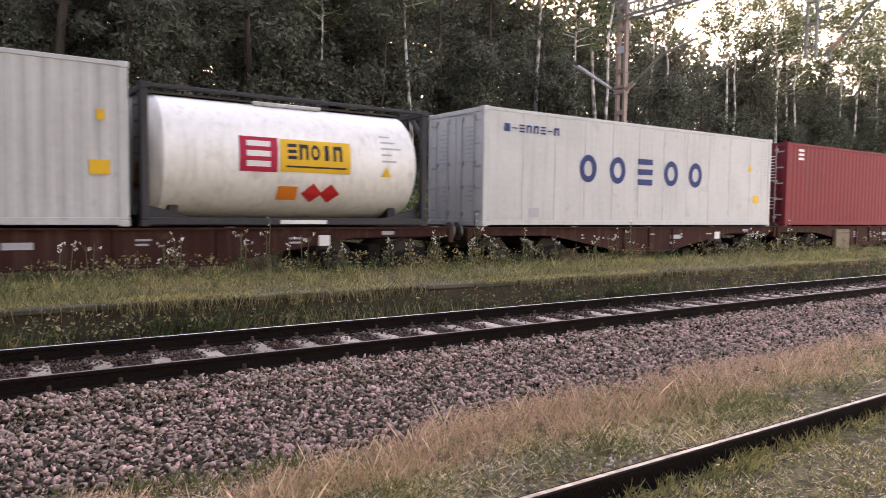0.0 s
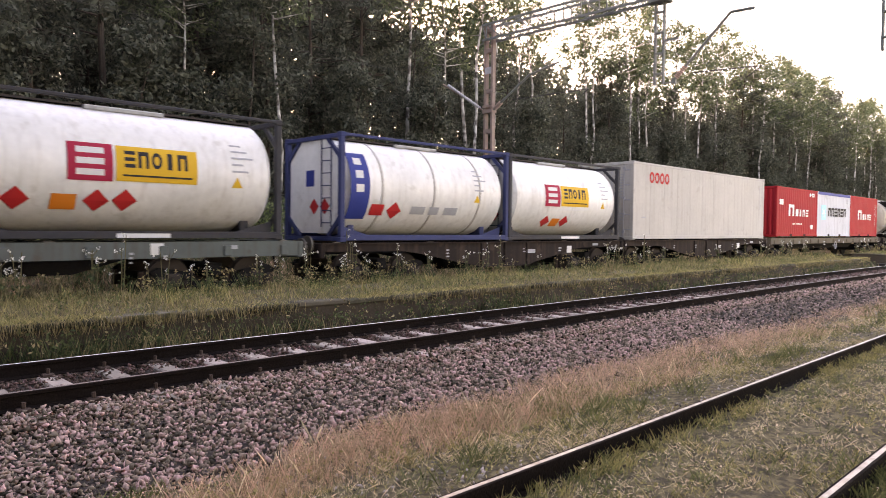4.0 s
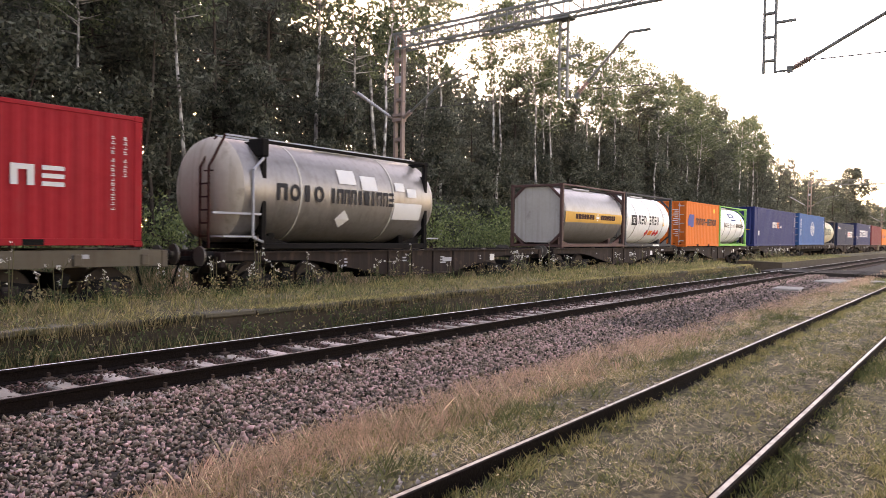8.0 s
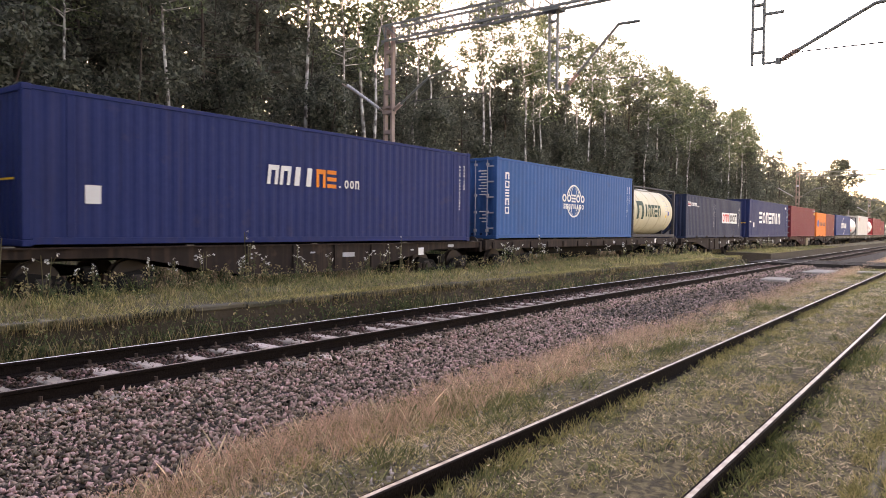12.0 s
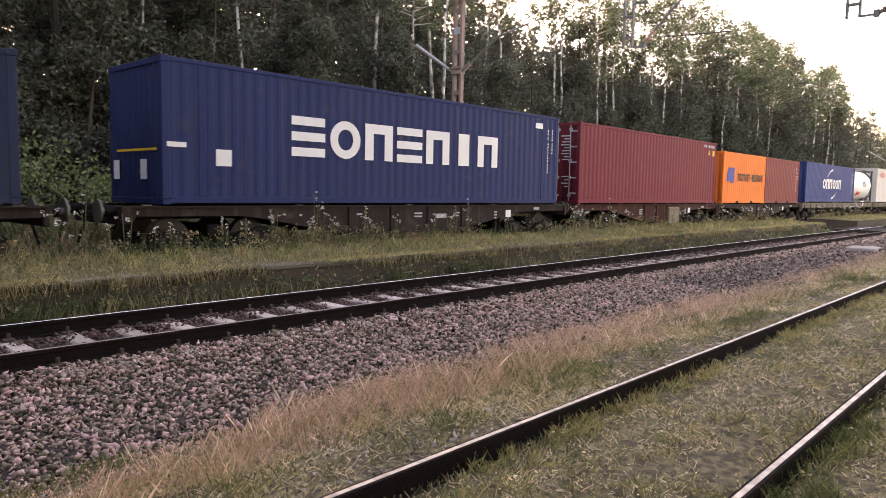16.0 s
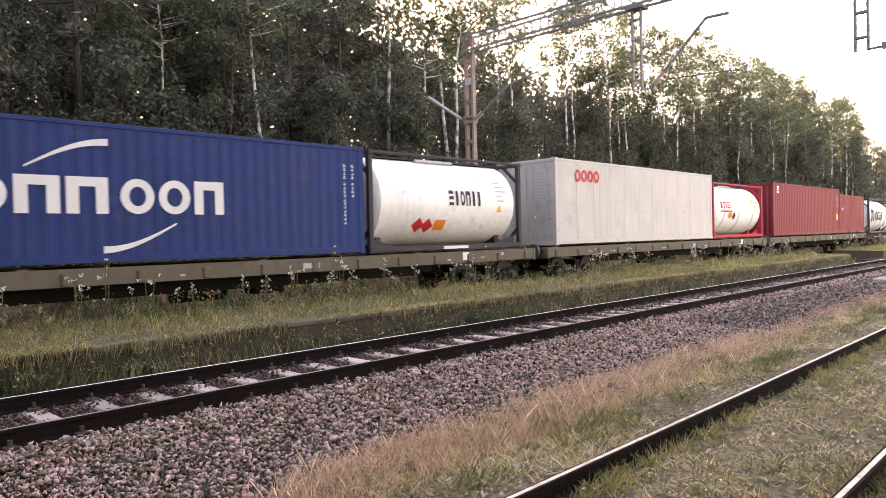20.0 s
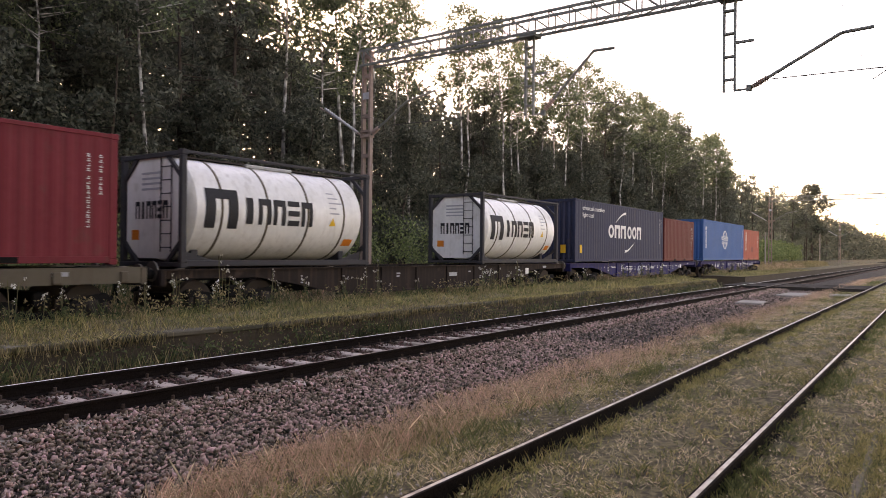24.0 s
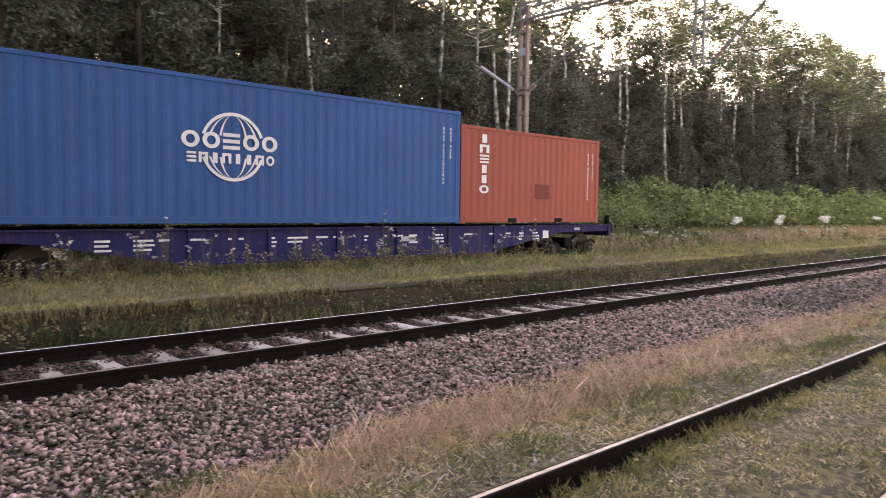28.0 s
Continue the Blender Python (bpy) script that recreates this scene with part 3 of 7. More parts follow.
def container(name, s, L, h, body, label, doors=False, ribs=True, post40=False, tarp=None, group="containers on the train"):
    """A freight container: x along the train from its front end, near side at -HALF."""
    c = thing(name, label, "container", group, at=(s, TRAIN, DECK))
    post, rail = 0.16, 0.14
    lower = 0.16
    if ribs:
        part("side_panel", ribbed(post, L - post, lower, h - 0.09, -HALF + 0.012, -1), body, c)
    else:
        n = round(L / 1.16)
        w = (L - 2 * post) / n
        parts("side_panel", [Geo().box(post + w * i + 0.003, post + w * (i + 1) - 0.003, -HALF + 0.012, -HALF + 0.03, lower, h - 0.09, 0.004) for i in range(n)], body, c)
    part("side_panel", Geo().box(post, L - post, HALF - 0.05, HALF - 0.02, lower, h - 0.09), body, c)
    part("roof", Geo().box(0.06, L - 0.06, -HALF + 0.03, HALF - 0.03, h - 0.06, h - 0.02, 0.01), tarp or body, c)
    part("floor", Geo().box(0.06, L - 0.06, -HALF + 0.06, HALF - 0.06, 0.1, 0.2), M_BLACK, c)
    for y0, y1 in ((-HALF, -HALF + 0.09), (HALF - 0.09, HALF)):
        part("bottom_rail", Geo().box(post, L - post, y0, y1, 0.03, lower, 0.008), body, c)
        part("top_rail", Geo().box(post, L - post, y0, y1, h - 0.1, h - 0.015, 0.01), tarp or body, c)
        for x0 in (0.0, L - post):
            part("corner_post", Geo().box(x0, x0 + post, y0, y1 + (0.05 if y0 < 0 else 0) - (0.0 if y0 < 0 else 0.0), 0.118, h - 0.118, 0.012), body, c)
            for z0 in (0.0, h - 0.118):
                part("corner_casting", Geo().box(x0 - 0.004, x0 + 0.174, y0 - (0.004 if y0 < 0 else 0.07), y1 + (0.07 if y0 < 0 else 0.004), z0, z0 + 0.118, 0.012), body, c)
    if post40:
        for x0 in (0.765, L - 0.765 - 0.16):
            part("inner_post", Geo().box(x0, x0 + 0.16, -HALF - 0.002, -HALF + 0.09, lower, h - 0.1, 0.01), body, c)
    part("rear_wall", Geo().box(L - 0.06, L - 0.02, -HALF + 0.09, HALF - 0.09, 0.118, h - 0.1, 0.008), body, c)
    if doors:
        for k, (y0, y1) in enumerate(((-HALF + 0.1, -0.012), (0.012, HALF - 0.1))):
            if ribs:
                d = part("door", ribbed(y0, y1, 0.13, h - 0.13, 0.03, -1, 0.38, 0.03, True), body, c)
            else:
                d = part("door", Geo().box(0.03, 0.06, y0, y1, 0.13, h - 0.13, 0.006), body, c, "smooth insulated door")
            for j in (0.27, 0.73):
                yy = y0 + (y1 - y0) * j
                g = Geo().rod((-0.012, yy, 0.1), (-0.012, yy, h - 0.1), 0.017, 6)
                for zz in (0.25, 0.9, 1.5, h - 0.3):
                    g.box(-0.03, 0.03, yy - 0.05, yy + 0.05, zz, zz + 0.09)
                part("lock_rod", g, D_GREY, d, "pale locking rod")
            edge = y0 + 0.02 if k == 0 else y1 - 0.3
            parts("hinge", [Geo().box(0.0, 0.026, edge, edge + 0.28, h * u, h * u + 0.05, 0.006) for u in (0.12, 0.31, 0.5, 0.69, 0.88)], D_GREY, d, "pale door hinge strap")
            g = Geo()
            for zz in range(9):
                g.box(0.02, 0.026, y0 + 0.36, y0 + 0.36 + (0.34, 0.22, 0.3)[(zz + k) % 3], h - 0.5 - 0.105 * zz, h - 0.46 - 0.105 * zz)
            for zz in range(4):
                g.box(0.02, 0.026, y0 + 0.36, y0 + 0.36 + (0.3, 0.18)[zz % 2], 0.95 - 0.12 * zz, 0.99 - 0.12 * zz)
            tagged(part("stencil_row", g, D_WHITE if ribs else D_GREY, d, "rows of small pale lettering"), kind="stuff")
        part("door_header", Geo().box(0.0, 0.08, -HALF + 0.09, HALF - 0.09, h - 0.13, h - 0.015, 0.01), body, c)
        part("door_sill", Geo().box(0.0, 0.08, -HALF + 0.09, HALF - 0.09, 0.0, 0.13, 0.01), body, c)
    else:
        part("front_wall", ribbed(-HALF + 0.1, HALF - 0.1, 0.13, h - 0.13, 0.02, -1, 0.25, 0.04, True), body, c)
        part("front_rail", Geo().box(0.0, 0.09, -HALF + 0.09, HALF - 0.09, h - 0.13, h - 0.015, 0.01), body, c)
        part("front_sill", Geo().box(0.0, 0.09, -HALF + 0.09, HALF - 0.09, 0.0, 0.13, 0.01), body, c)
    if L < 7:
        # solid black blocks stand in for the shade inside the open pockets
        for x0 in (L / 2 - 1.2, L / 2 + 0.84):
            part("fork_pocket", Geo().box(x0, x0 + 0.36, -HALF - 0.003, -HALF + 0.1, 0.035, 0.145), M_BLACK, c, "fork-lift pocket, its shaded opening drawn as a black block")
    return rides(c, s)


def tank(name, s, clad, frame, label, bands=3, rails=True, end=None, swap=False, ladder=True, band_mat=None):
    """A tank container: lagged barrel with dished ends in an open steel frame."""
    L, h = 6.058, 2.591
    t = thing(name, label, "tank container", "tank containers on the train", at=(s, TRAIN, DECK))
    r, zc = (1.2, 1.345) if not swap else (1.25, 1.42)
    x0, x1 = (0.16, L - 0.1) if not swap else (-0.95, L + 0.55)
    bulge = 0.24 if not swap else 0.42
    prof = [(x0 - 0.0, 0.02), (x0 + bulge * 0.04, r * 0.42), (x0 + bulge * 0.2, r * 0.74), (x0 + bulge * 0.5, r * 0.92), (x0 + bulge, r), (x1 - bulge, r), (x1 - bulge * 0.5, r * 0.92), (x1 - bulge * 0.2, r * 0.74), (x1 - bulge * 0.04, r * 0.42), (x1, 0.02)]
    part("barrel", Geo().lathe(prof, 0, zc, 48), clad, t, smooth=True)
    if swap:
        part("end_cap", Geo().lathe([(x - 0.006, r_ + 0.004) for x, r_ in prof[:5]] + [(x0 + bulge + 0.02, r + 0.004)], 0, zc, 48), P_DOME, t, "pale dusty bulging end", smooth=True)
    for k in range(bands):
        xb = x0 + bulge + (x1 - x0 - 2 * bulge) * (k + 0.5 + 0.0) / bands
        part("band", Geo().lathe([(xb - 0.03, r + 0.001), (xb - 0.03, r + 0.012), (xb + 0.03, r + 0.012), (xb + 0.03, r + 0.001)], 0, zc, 40), band_mat or clad, t, smooth=True)
    p = 0.13
    fx = (0.0, L - p)
    for a in fx:
        for y0 in (-HALF, HALF - p):
            part("corner_post", Geo().box(a, a + p, y0, y0 + p, 0.118, h - 0.118, 0.012), frame, t)
            for z0 in (0.0, h - 0.118):
                part("corner_casting", Geo().box(a - 0.004 - (0.02 if a else 0), a + p + 0.024, y0 - (0.004 if y0 < 0 else 0.045), y0 + p + (0.045 if y0 < 0 else 0.004), z0, z0 + 0.118, 0.012), frame, t)
        for z0 in (0.02, h - 0.12):
            part("cross_beam", Geo().box(a + 0.01, a + p - 0.01, -HALF + p, HALF - p, z0, z0 + 0.1, 0.01), frame, t)
        parts("corner_brace", [Geo().bar((a + p / 2, sy * (HALF - 0.62), z0), (a + p / 2, sy * (HALF - 0.07), z1), 0.09, 0.07) for sy in (-1, 1) for z0, z1 in ((0.1, 0.62), (h - 0.1, h - 0.62))], frame, t)
    for y0 in (-HALF, HALF - 0.1):
        part("bottom_rail", Geo().box(p, L - p, y0, y0 + 0.1, 0.03, 0.17, 0.012), frame, t)
        if rails:
            part("top_rail", Geo().box(p, L - p, y0, y0 + 0.07, h - 0.085, h - 0.015, 0.012), frame, t)
    parts("saddle", [Geo().box(a, a + 0.2, -0.75, 0.75, 0.1, 0.42, 0.02) for a in (0.55, L - 0.75)], frame, t)
    parts("side_web", [Geo().prism([(a, 0.16), (b, 0.16), (a, 0.4)], "y", sy * 0.98 - 0.012, sy * 0.98 + 0.012) for sy in (-1, 1) for a, b in ((p, 1.0), (L - p, L - 1.0))], frame, t)
    g = Geo().box(0.3, L - 0.3, -0.42, -0.12, h - 0.075, h - 0.04)
    for k in range(12):
        g.box(0.35 + k * 0.45, 0.41 + k * 0.45, -0.42, -0.12, h - 0.04, h - 0.02)
    part("walkway", g, M_WHEEL, t, "grey walkway grating on top")
    part("manhole", Geo().add(*(lambda q: (q.v, q.f))(Geo().rod((L / 2, 0, zc + r - 0.05), (L / 2, 0, h - 0.03), 0.28, 16))), M_WHEEL, t)
    part("spill_box", Geo().box(L / 2 - 0.75, L / 2 + 0.75, -0.5, 0.5, zc + r - 0.09, zc + r - 0.0, 0.02), P_PLATE, t)
    if end is not None:
        k, w = 0.46, 1.07
        octo = [(-w, k), (-w, 2 * zc - 0.18 - k), (-w + k * 1.0, 2 * zc - 0.2), (w - k, 2 * zc - 0.2), (w, 2 * zc - 0.18 - k), (w, k + 0.1), (w - k * 1.1, 0.2), (-w + k * 1.1, 0.2)]
        octo[0] = (-w, k + 0.1)
        part("end_plate", Geo().prism(octo, "x", 0.085, 0.14), end, t, "smooth flat end plate with cut corners")
    g = Geo()
    for yy in (-0.2, 0.2):
        g.rod((0.05, yy - 0.55, 0.35), (0.05, yy - 0.55, h - 0.1), 0.014, 6)
    for k in range(7):
        g.rod((0.05, -0.75, 0.45 + 0.3 * k), (0.05, -0.35, 0.45 + 0.3 * k), 0.012, 6)
    if ladder and not swap:
        part("ladder", g, frame if not swap else D_GREY, t, "narrow steel ladder on the end")
    return rides(t, s)


def wrap(g, zc, r):
    """Bends flat side marks round a tank barrel of radius r about height zc."""
    out = Geo()
    if g.chars:
        out.chars = [wrap(q, zc, r) for q in g.chars]
        return out
    out.f = g.f
    for x, y, z in g.v:
        a = (z - zc) / r
        d = r + 0.022 + (-HALF - y)
        out.v.append((x, -d * math.cos(a), zc + d * math.sin(a)))
    return out


def fine_strips(x0, x1, z0, z1, step=0.05):
    """Rows of strips so that a tall mark can follow the barrel."""
    g = Geo()
    n = max(1, round((z1 - z0) / step))
    g.v = [(x, -HALF, z0 + (z1 - z0) * i / n) for i in range(n + 1) for x in (x0, x1)]
    g.f = [(2 * i, 2 * i + 1, 2 * i + 3, 2 * i + 2) for i in range(n)]
    return g


# -- wagons --
def wheelset_mesh():
    g = Geo().rod((0, -0.95, 0), (0, 0.95, 0), 0.075, 12)
    for sy in (-1, 1):
        a = sy * 0.752
        for y0, y1, rad in ((a - 0.065, a + 0.065, 0.44), (a - sy * 0.065 - 0.014, a - sy * 0.065 + 0.014, 0.47)):
            g.rod((0, y0, 0), (0, y1, 0), rad, 28)
        g.rod((0, a + sy * 0.06, 0), (0, a + sy * 0.1, 0), 0.16, 14)
        for k in range(6):
            th = k * math.pi / 3
            g.box(0.24 * math.cos(th) - 0.03, 0.24 * math.cos(th) + 0.03, a + sy * 0.065 - 0.012, a + sy * 0.065 + 0.012, 0.24 * math.sin(th) - 0.03, 0.24 * math.sin(th) + 0.03)
    return g


_wheel_source = part("wheelset", wheelset_mesh(), M_WHEEL, None)
WHEEL_DATA = _wheel_source.data
bpy.data.objects.remove(_wheel_source)
wheelsets = []


def bogie(parent, x):
    b = part("bogie", Geo().box(x - 0.15, x + 0.15, -1.0, 1.0, 0.5, 0.78, 0.03).box(x - 1.2, x - 1.08, -0.98, 0.98, 0.45, 0.6).box(x + 1.08, x + 1.2, -0.98, 0.98, 0.45, 0.6), M_BLACK, parent)
    for sy in (-1, 1):
        y = sy * 1.0
        lo = [(x - 1.35, 0.62), (x - 1.2, 0.72), (x - 0.55, 0.62), (x - 0.35, 0.4), (x + 0.35, 0.4), (x + 0.55, 0.62), (x + 1.2, 0.72), (x + 1.35, 0.62), (x + 1.3, 0.56), (x + 0.68, 0.48), (x + 0.42, 0.27), (x - 0.42, 0.27), (x - 0.68, 0.48), (x - 1.3, 0.56)]
        part("side_frame", Geo().prism(lo, "y", y - 0.07, y + 0.07), M_BLACK, b)
        parts("axle_box", [Geo().box(x + k - 0.14, x + k + 0.14, y - 0.1, y + 0.12, 0.32, 0.6, 0.03).rod((x + k, y + sy * 0.1, 0.46), (x + k, y + sy * 0.17, 0.46), 0.1, 12) for k in (-0.9, 0.9)], M_WHEEL, b)
        for k in (-1.16, -0.64, 0.64, 1.16):
            g = Geo()
            for j in range(5):
                g.rod((x + k, y, 0.36 + 0.045 * j), (x + k, y, 0.405 + 0.045 * j), 0.085 if j % 2 else 0.07, 10)
            part("spring", g, M_WHEEL, b)
        parts("brake_shoe", [Geo().box(x + k + e - 0.04, x + k + e + 0.04, sy * 0.72 - 0.06, sy * 0.72 + 0.06, 0.3, 0.62, 0.01) for k in (-0.9, 0.9) for e in (-0.5, 0.5)], M_FASTEN, b)
    for k in (-0.9, 0.9):
        w = new("wheelset", WHEEL_DATA)
        w.parent = b
        w.matrix_parent_inverse = Matrix.Translation((x + k, 0, 0.46))
        wheelsets.append(w)
    return b


def wagon(s0, s1, color, label, flat=False, bogies=None, belly=0.48, ring=None, signs=0, lamp=False, locker=None, group="wagons of the goods train"):
    """A container wagon from s0 to s1 along the train; a deep fish-belly sill or a shallow straight one."""
    L = s1 - s0
    w = thing("container_wagon", label, "wagon", group, at=(s0, TRAIN, 0))
    top = DECK + (0.06 if flat else 0.005)
    ends = bogies or (2.0, L - 2.0)
    for sy in (-1, 1):
        y = sy * 1.13
        if flat:
            o = [(0.05, top), (L - 0.05, top), (L - 0.05, top - 0.32), (0.05, top - 0.32)]
            part("side_sill", Geo().prism(o, "y", y - 0.05, y + 0.05), color, w)
            n = round(L / 1.3)
            parts("stake_pocket", [Geo().box(xk - 0.08, xk + 0.08, y + sy * 0.05 - 0.05, y + sy * 0.05 + 0.05, top - 0.3, top - 0.08, 0.015) for xk in (0.5 + (L - 1.0) * k / (n - 1) for k in range(n))], color, w)
            g = Geo()
            d = [(ends[0] + 1.5, top - 0.32), (L - ends[0] - 1.5, top - 0.32), (L - ends[0] - 2.6, top - 0.62), (ends[0] + 2.6, top - 0.62)]
            part("centre_sill", g.prism(d, "y", sy * 0.5 - 0.05, sy * 0.5 + 0.05), M_BLACK, w)
        else:
            a, b = ends[0] + 1.15, L - (L - ends[1]) - 1.15
            o = [(0.05, top), (L - 0.05, top), (L - 0.05, top - 0.2), (b + 0.6, top - 0.22), (b + 0.1, top - 0.28), (b - 0.9, top - 0.46), (b - 2.3, belly), (a + 2.3, belly), (a + 0.9, top - 0.46), (a - 0.1, top - 0.28), (a - 0.6, top - 0.22), (0.05, top - 0.2)]
            part("side_sill", Geo().prism(o, "y", y - 0.02, y + 0.02), color, w)
            g = Geo().box(0.05, L - 0.05, y - 0.09, y + 0.03 * (sy > 0) + (0.09 if sy < 0 else 0.06) - 0.06, top - 0.03, top + 0.0).box(a + 2.2, b - 2.2, y - 0.08, y + 0.08, belly - 0.03, belly + 0.012)
            part("flange", g, color, w)
            n = max(3, round((b - a) / 2.2))
            parts("sill_rib", [Geo().box(xk - 0.02, xk + 0.02, y + sy * 0.02 - 0.05, y + sy * 0.02 + 0.05, belly + 0.01, top - 0.03) for xk in (a + 2.35 + (b - a - 4.7) * k / (n - 1) for k in range(n))], color, w)
    g = Geo()
    n = round(L / 1.5)
    for k in range(n):
        xk = 0.3 + (L - 0.6) * k / (n - 1)
        g.box(xk - 0.05, xk + 0.05, -1.1, 1.1, top - 0.16, top - 0.02)
    part("cross_member", g.box(0.1, L - 0.1, -0.35, -0.2, top - 0.3, top - 0.02).box(0.1, L - 0.1, 0.2, 0.35, top - 0.3, top - 0.02), M_BLACK, w)
    for x0, sg in ((0.0, -1), (L - 0.14, 1)):
        part("headstock", Geo().box(x0, x0 + 0.14, -1.2, 1.2, top - 0.36, top, 0.02), color, w)
        for sy in (-0.875, 0.875):
            xe = 0.0 if sg < 0 else L
            bf = part("buffer", Geo().rod((xe, sy, top - 0.1), (xe + sg * 0.2, sy, top - 0.1), 0.11, 14), M_BLACK, w, smooth=True)
            part("buffer_head", Geo().rod((xe + sg * 0.2, sy, top - 0.1), (xe + sg * 0.3, sy, top - 0.1), 0.07, 12).rod((xe + sg * 0.29, sy, top - 0.1), (xe + sg * 0.33, sy, top - 0.1), 0.22, 20), M_BUFFER, bf)
        xe = 0.0 if sg < 0 else L
        part("coupling", Geo().box(min(xe, xe + sg * 0.3), max(xe, xe + sg * 0.3), -0.06, 0.06, top - 0.24, top - 0.12, 0.02).rod((xe + sg * 0.1, 0.3, top - 0.3), (xe + sg * 0.25, 0.32, 0.4), 0.03, 8), M_BLACK, w)
    for x in ends:
        bogie(w, x)
    part("brake_gear", Geo().rod((L / 2 - 1.5, 0.1, 0.55), (L / 2 - 0.3, 0.1, 0.55), 0.2, 14).box(L / 2 + 0.2, L / 2 + 1.0, -0.4, 0.3, 0.45, 0.75, 0.03), M_BLACK, w)
    parts("twist_lock", [Geo().box(xk - 0.09, xk + 0.09, -1.17, -1.09, top - 0.01, top + 0.025, 0.008) for xk in (0.5 + (L - 1.0) * k / 4 for k in range(5))], M_BUFFER, w, "steel twist-lock seat")
    zt = top - (0.17 if flat else 0.3)
    yy = -1.13 - (0.052 if flat else 0.024)
    parts("sign_plate", [Geo().box(L * 0.5 + 1.0, L * 0.5 + 1.45, yy - 0.006, yy, zt - 0.06, zt + 0.06), Geo().box(L - 1.9, L - 1.6, yy - 0.006, yy, top - 0.16, top - 0.08)], D_GREY, w, "small pale sign plate")
    if signs:
        r2 = random.Random(round(s0 * 10))
        g = Geo()
        for k in range(signs):
            xk = ends[0] + 1.9 + (ends[1] - ends[0] - 3.8) * k / max(1, signs - 1) + r2.uniform(-0.25, 0.25)
            ww = r2.choice((0.12, 0.2, 0.3, 0.5)) * (1 if signs >= 14 else 0.6)
            for j in range(r2.choice((1, 2, 3))):
                z1 = top - 0.2 - 0.085 * j
                g.box(xk, xk + ww * r2.uniform(0.6, 1), yy - 0.006, yy, z1 - 0.04, z1)
        tagged(part("stencil_row", g, D_GREY if signs < 14 else D_WHITE, w, "rows of small pale markings"), kind="stuff")
    part("white_label", Geo().box(L - 3.4, L - 3.15, yy - 0.008, yy, zt - 0.08, zt + 0.14), D_WHITE, w, "small white label")
    if ring is not None:
        g = Geo()
        for k in range(20):
            a0, a1 = 2 * math.pi * k / 20, 2 * math.pi * (k + 1) / 20
            g.rod((ring + 0.21 * math.cos(a0), -1.26, 0.78 + 0.21 * math.sin(a0)), (ring + 0.21 * math.cos(a1), -1.26, 0.78 + 0.21 * math.sin(a1)), 0.018, 6)
        for k in range(3):
            a0 = 2 * math.pi * k / 3 + 0.5
            g.rod((ring, -1.26, 0.78), (ring + 0.2 * math.cos(a0), -1.26, 0.78 + 0.2 * math.sin(a0)), 0.014, 6)
        part("hand_wheel", g.rod((ring, -1.27, 0.78), (ring, -1.1, 0.78), 0.03, 8), D_WHITE if signs >= 14 else D_GREY, w, "brake hand wheel")
    if locker is not None:
        lk = part("locker", Geo().box(locker, locker + 1.0, -1.3, -1.16, 0.34, 1.06, 0.02), W_LOCKER, w, "pale beige box on the sill")
        part("locker_seam", Geo().box(locker + 0.05, locker + 0.95, -1.306, -1.3, 0.92, 0.94), M_BLACK, lk)
    if lamp:
        part("tail_lamp", Geo().box(L + 0.02, L + 0.12, -1.05, -0.9, top + 0.02, top + 0.3, 0.02).rod((L + 0.12, -0.975, top + 0.18), (L + 0.14, -0.975, top + 0.18), 0.06, 12), M_BLACK, w, "dark tail lamp")
    return rides(w, s0)


HC, STD, FT20, FT40, FT45 = 2.896, 2.591, 6.058, 12.192, 13.716


def raised(ob, deck):
    ob.location.z = deck
    return ob


def on_tank(t, geo, material, label="", r=1.19, zc=1.34, name="mark"):
    return part(name, wrap(geo, zc, r), material, t, label)


def tank_print(t, x0=4.9, r=1.19, zc=1.34):
    """Faint rows of small signs at the rear of a barrel."""
    g = Geo()
    for k in range(5):
        g.box(x0, x0 + 0.25 + 0.12 * (k % 3), -HALF - 0.001, -HALF, 1.95 - 0.14 * k, 1.99 - 0.14 * k)
    tagged(part("stencil_row", wrap(g, zc, r), D_GREY, t), kind="stuff")
    on_tank(t, Geo().prism([(x0, 1.08), (x0 + 0.24, 1.08), (x0 + 0.12, 1.3)], "y", -HALF - 0.001, -HALF), D_YELLOW, "yellow warning triangle")


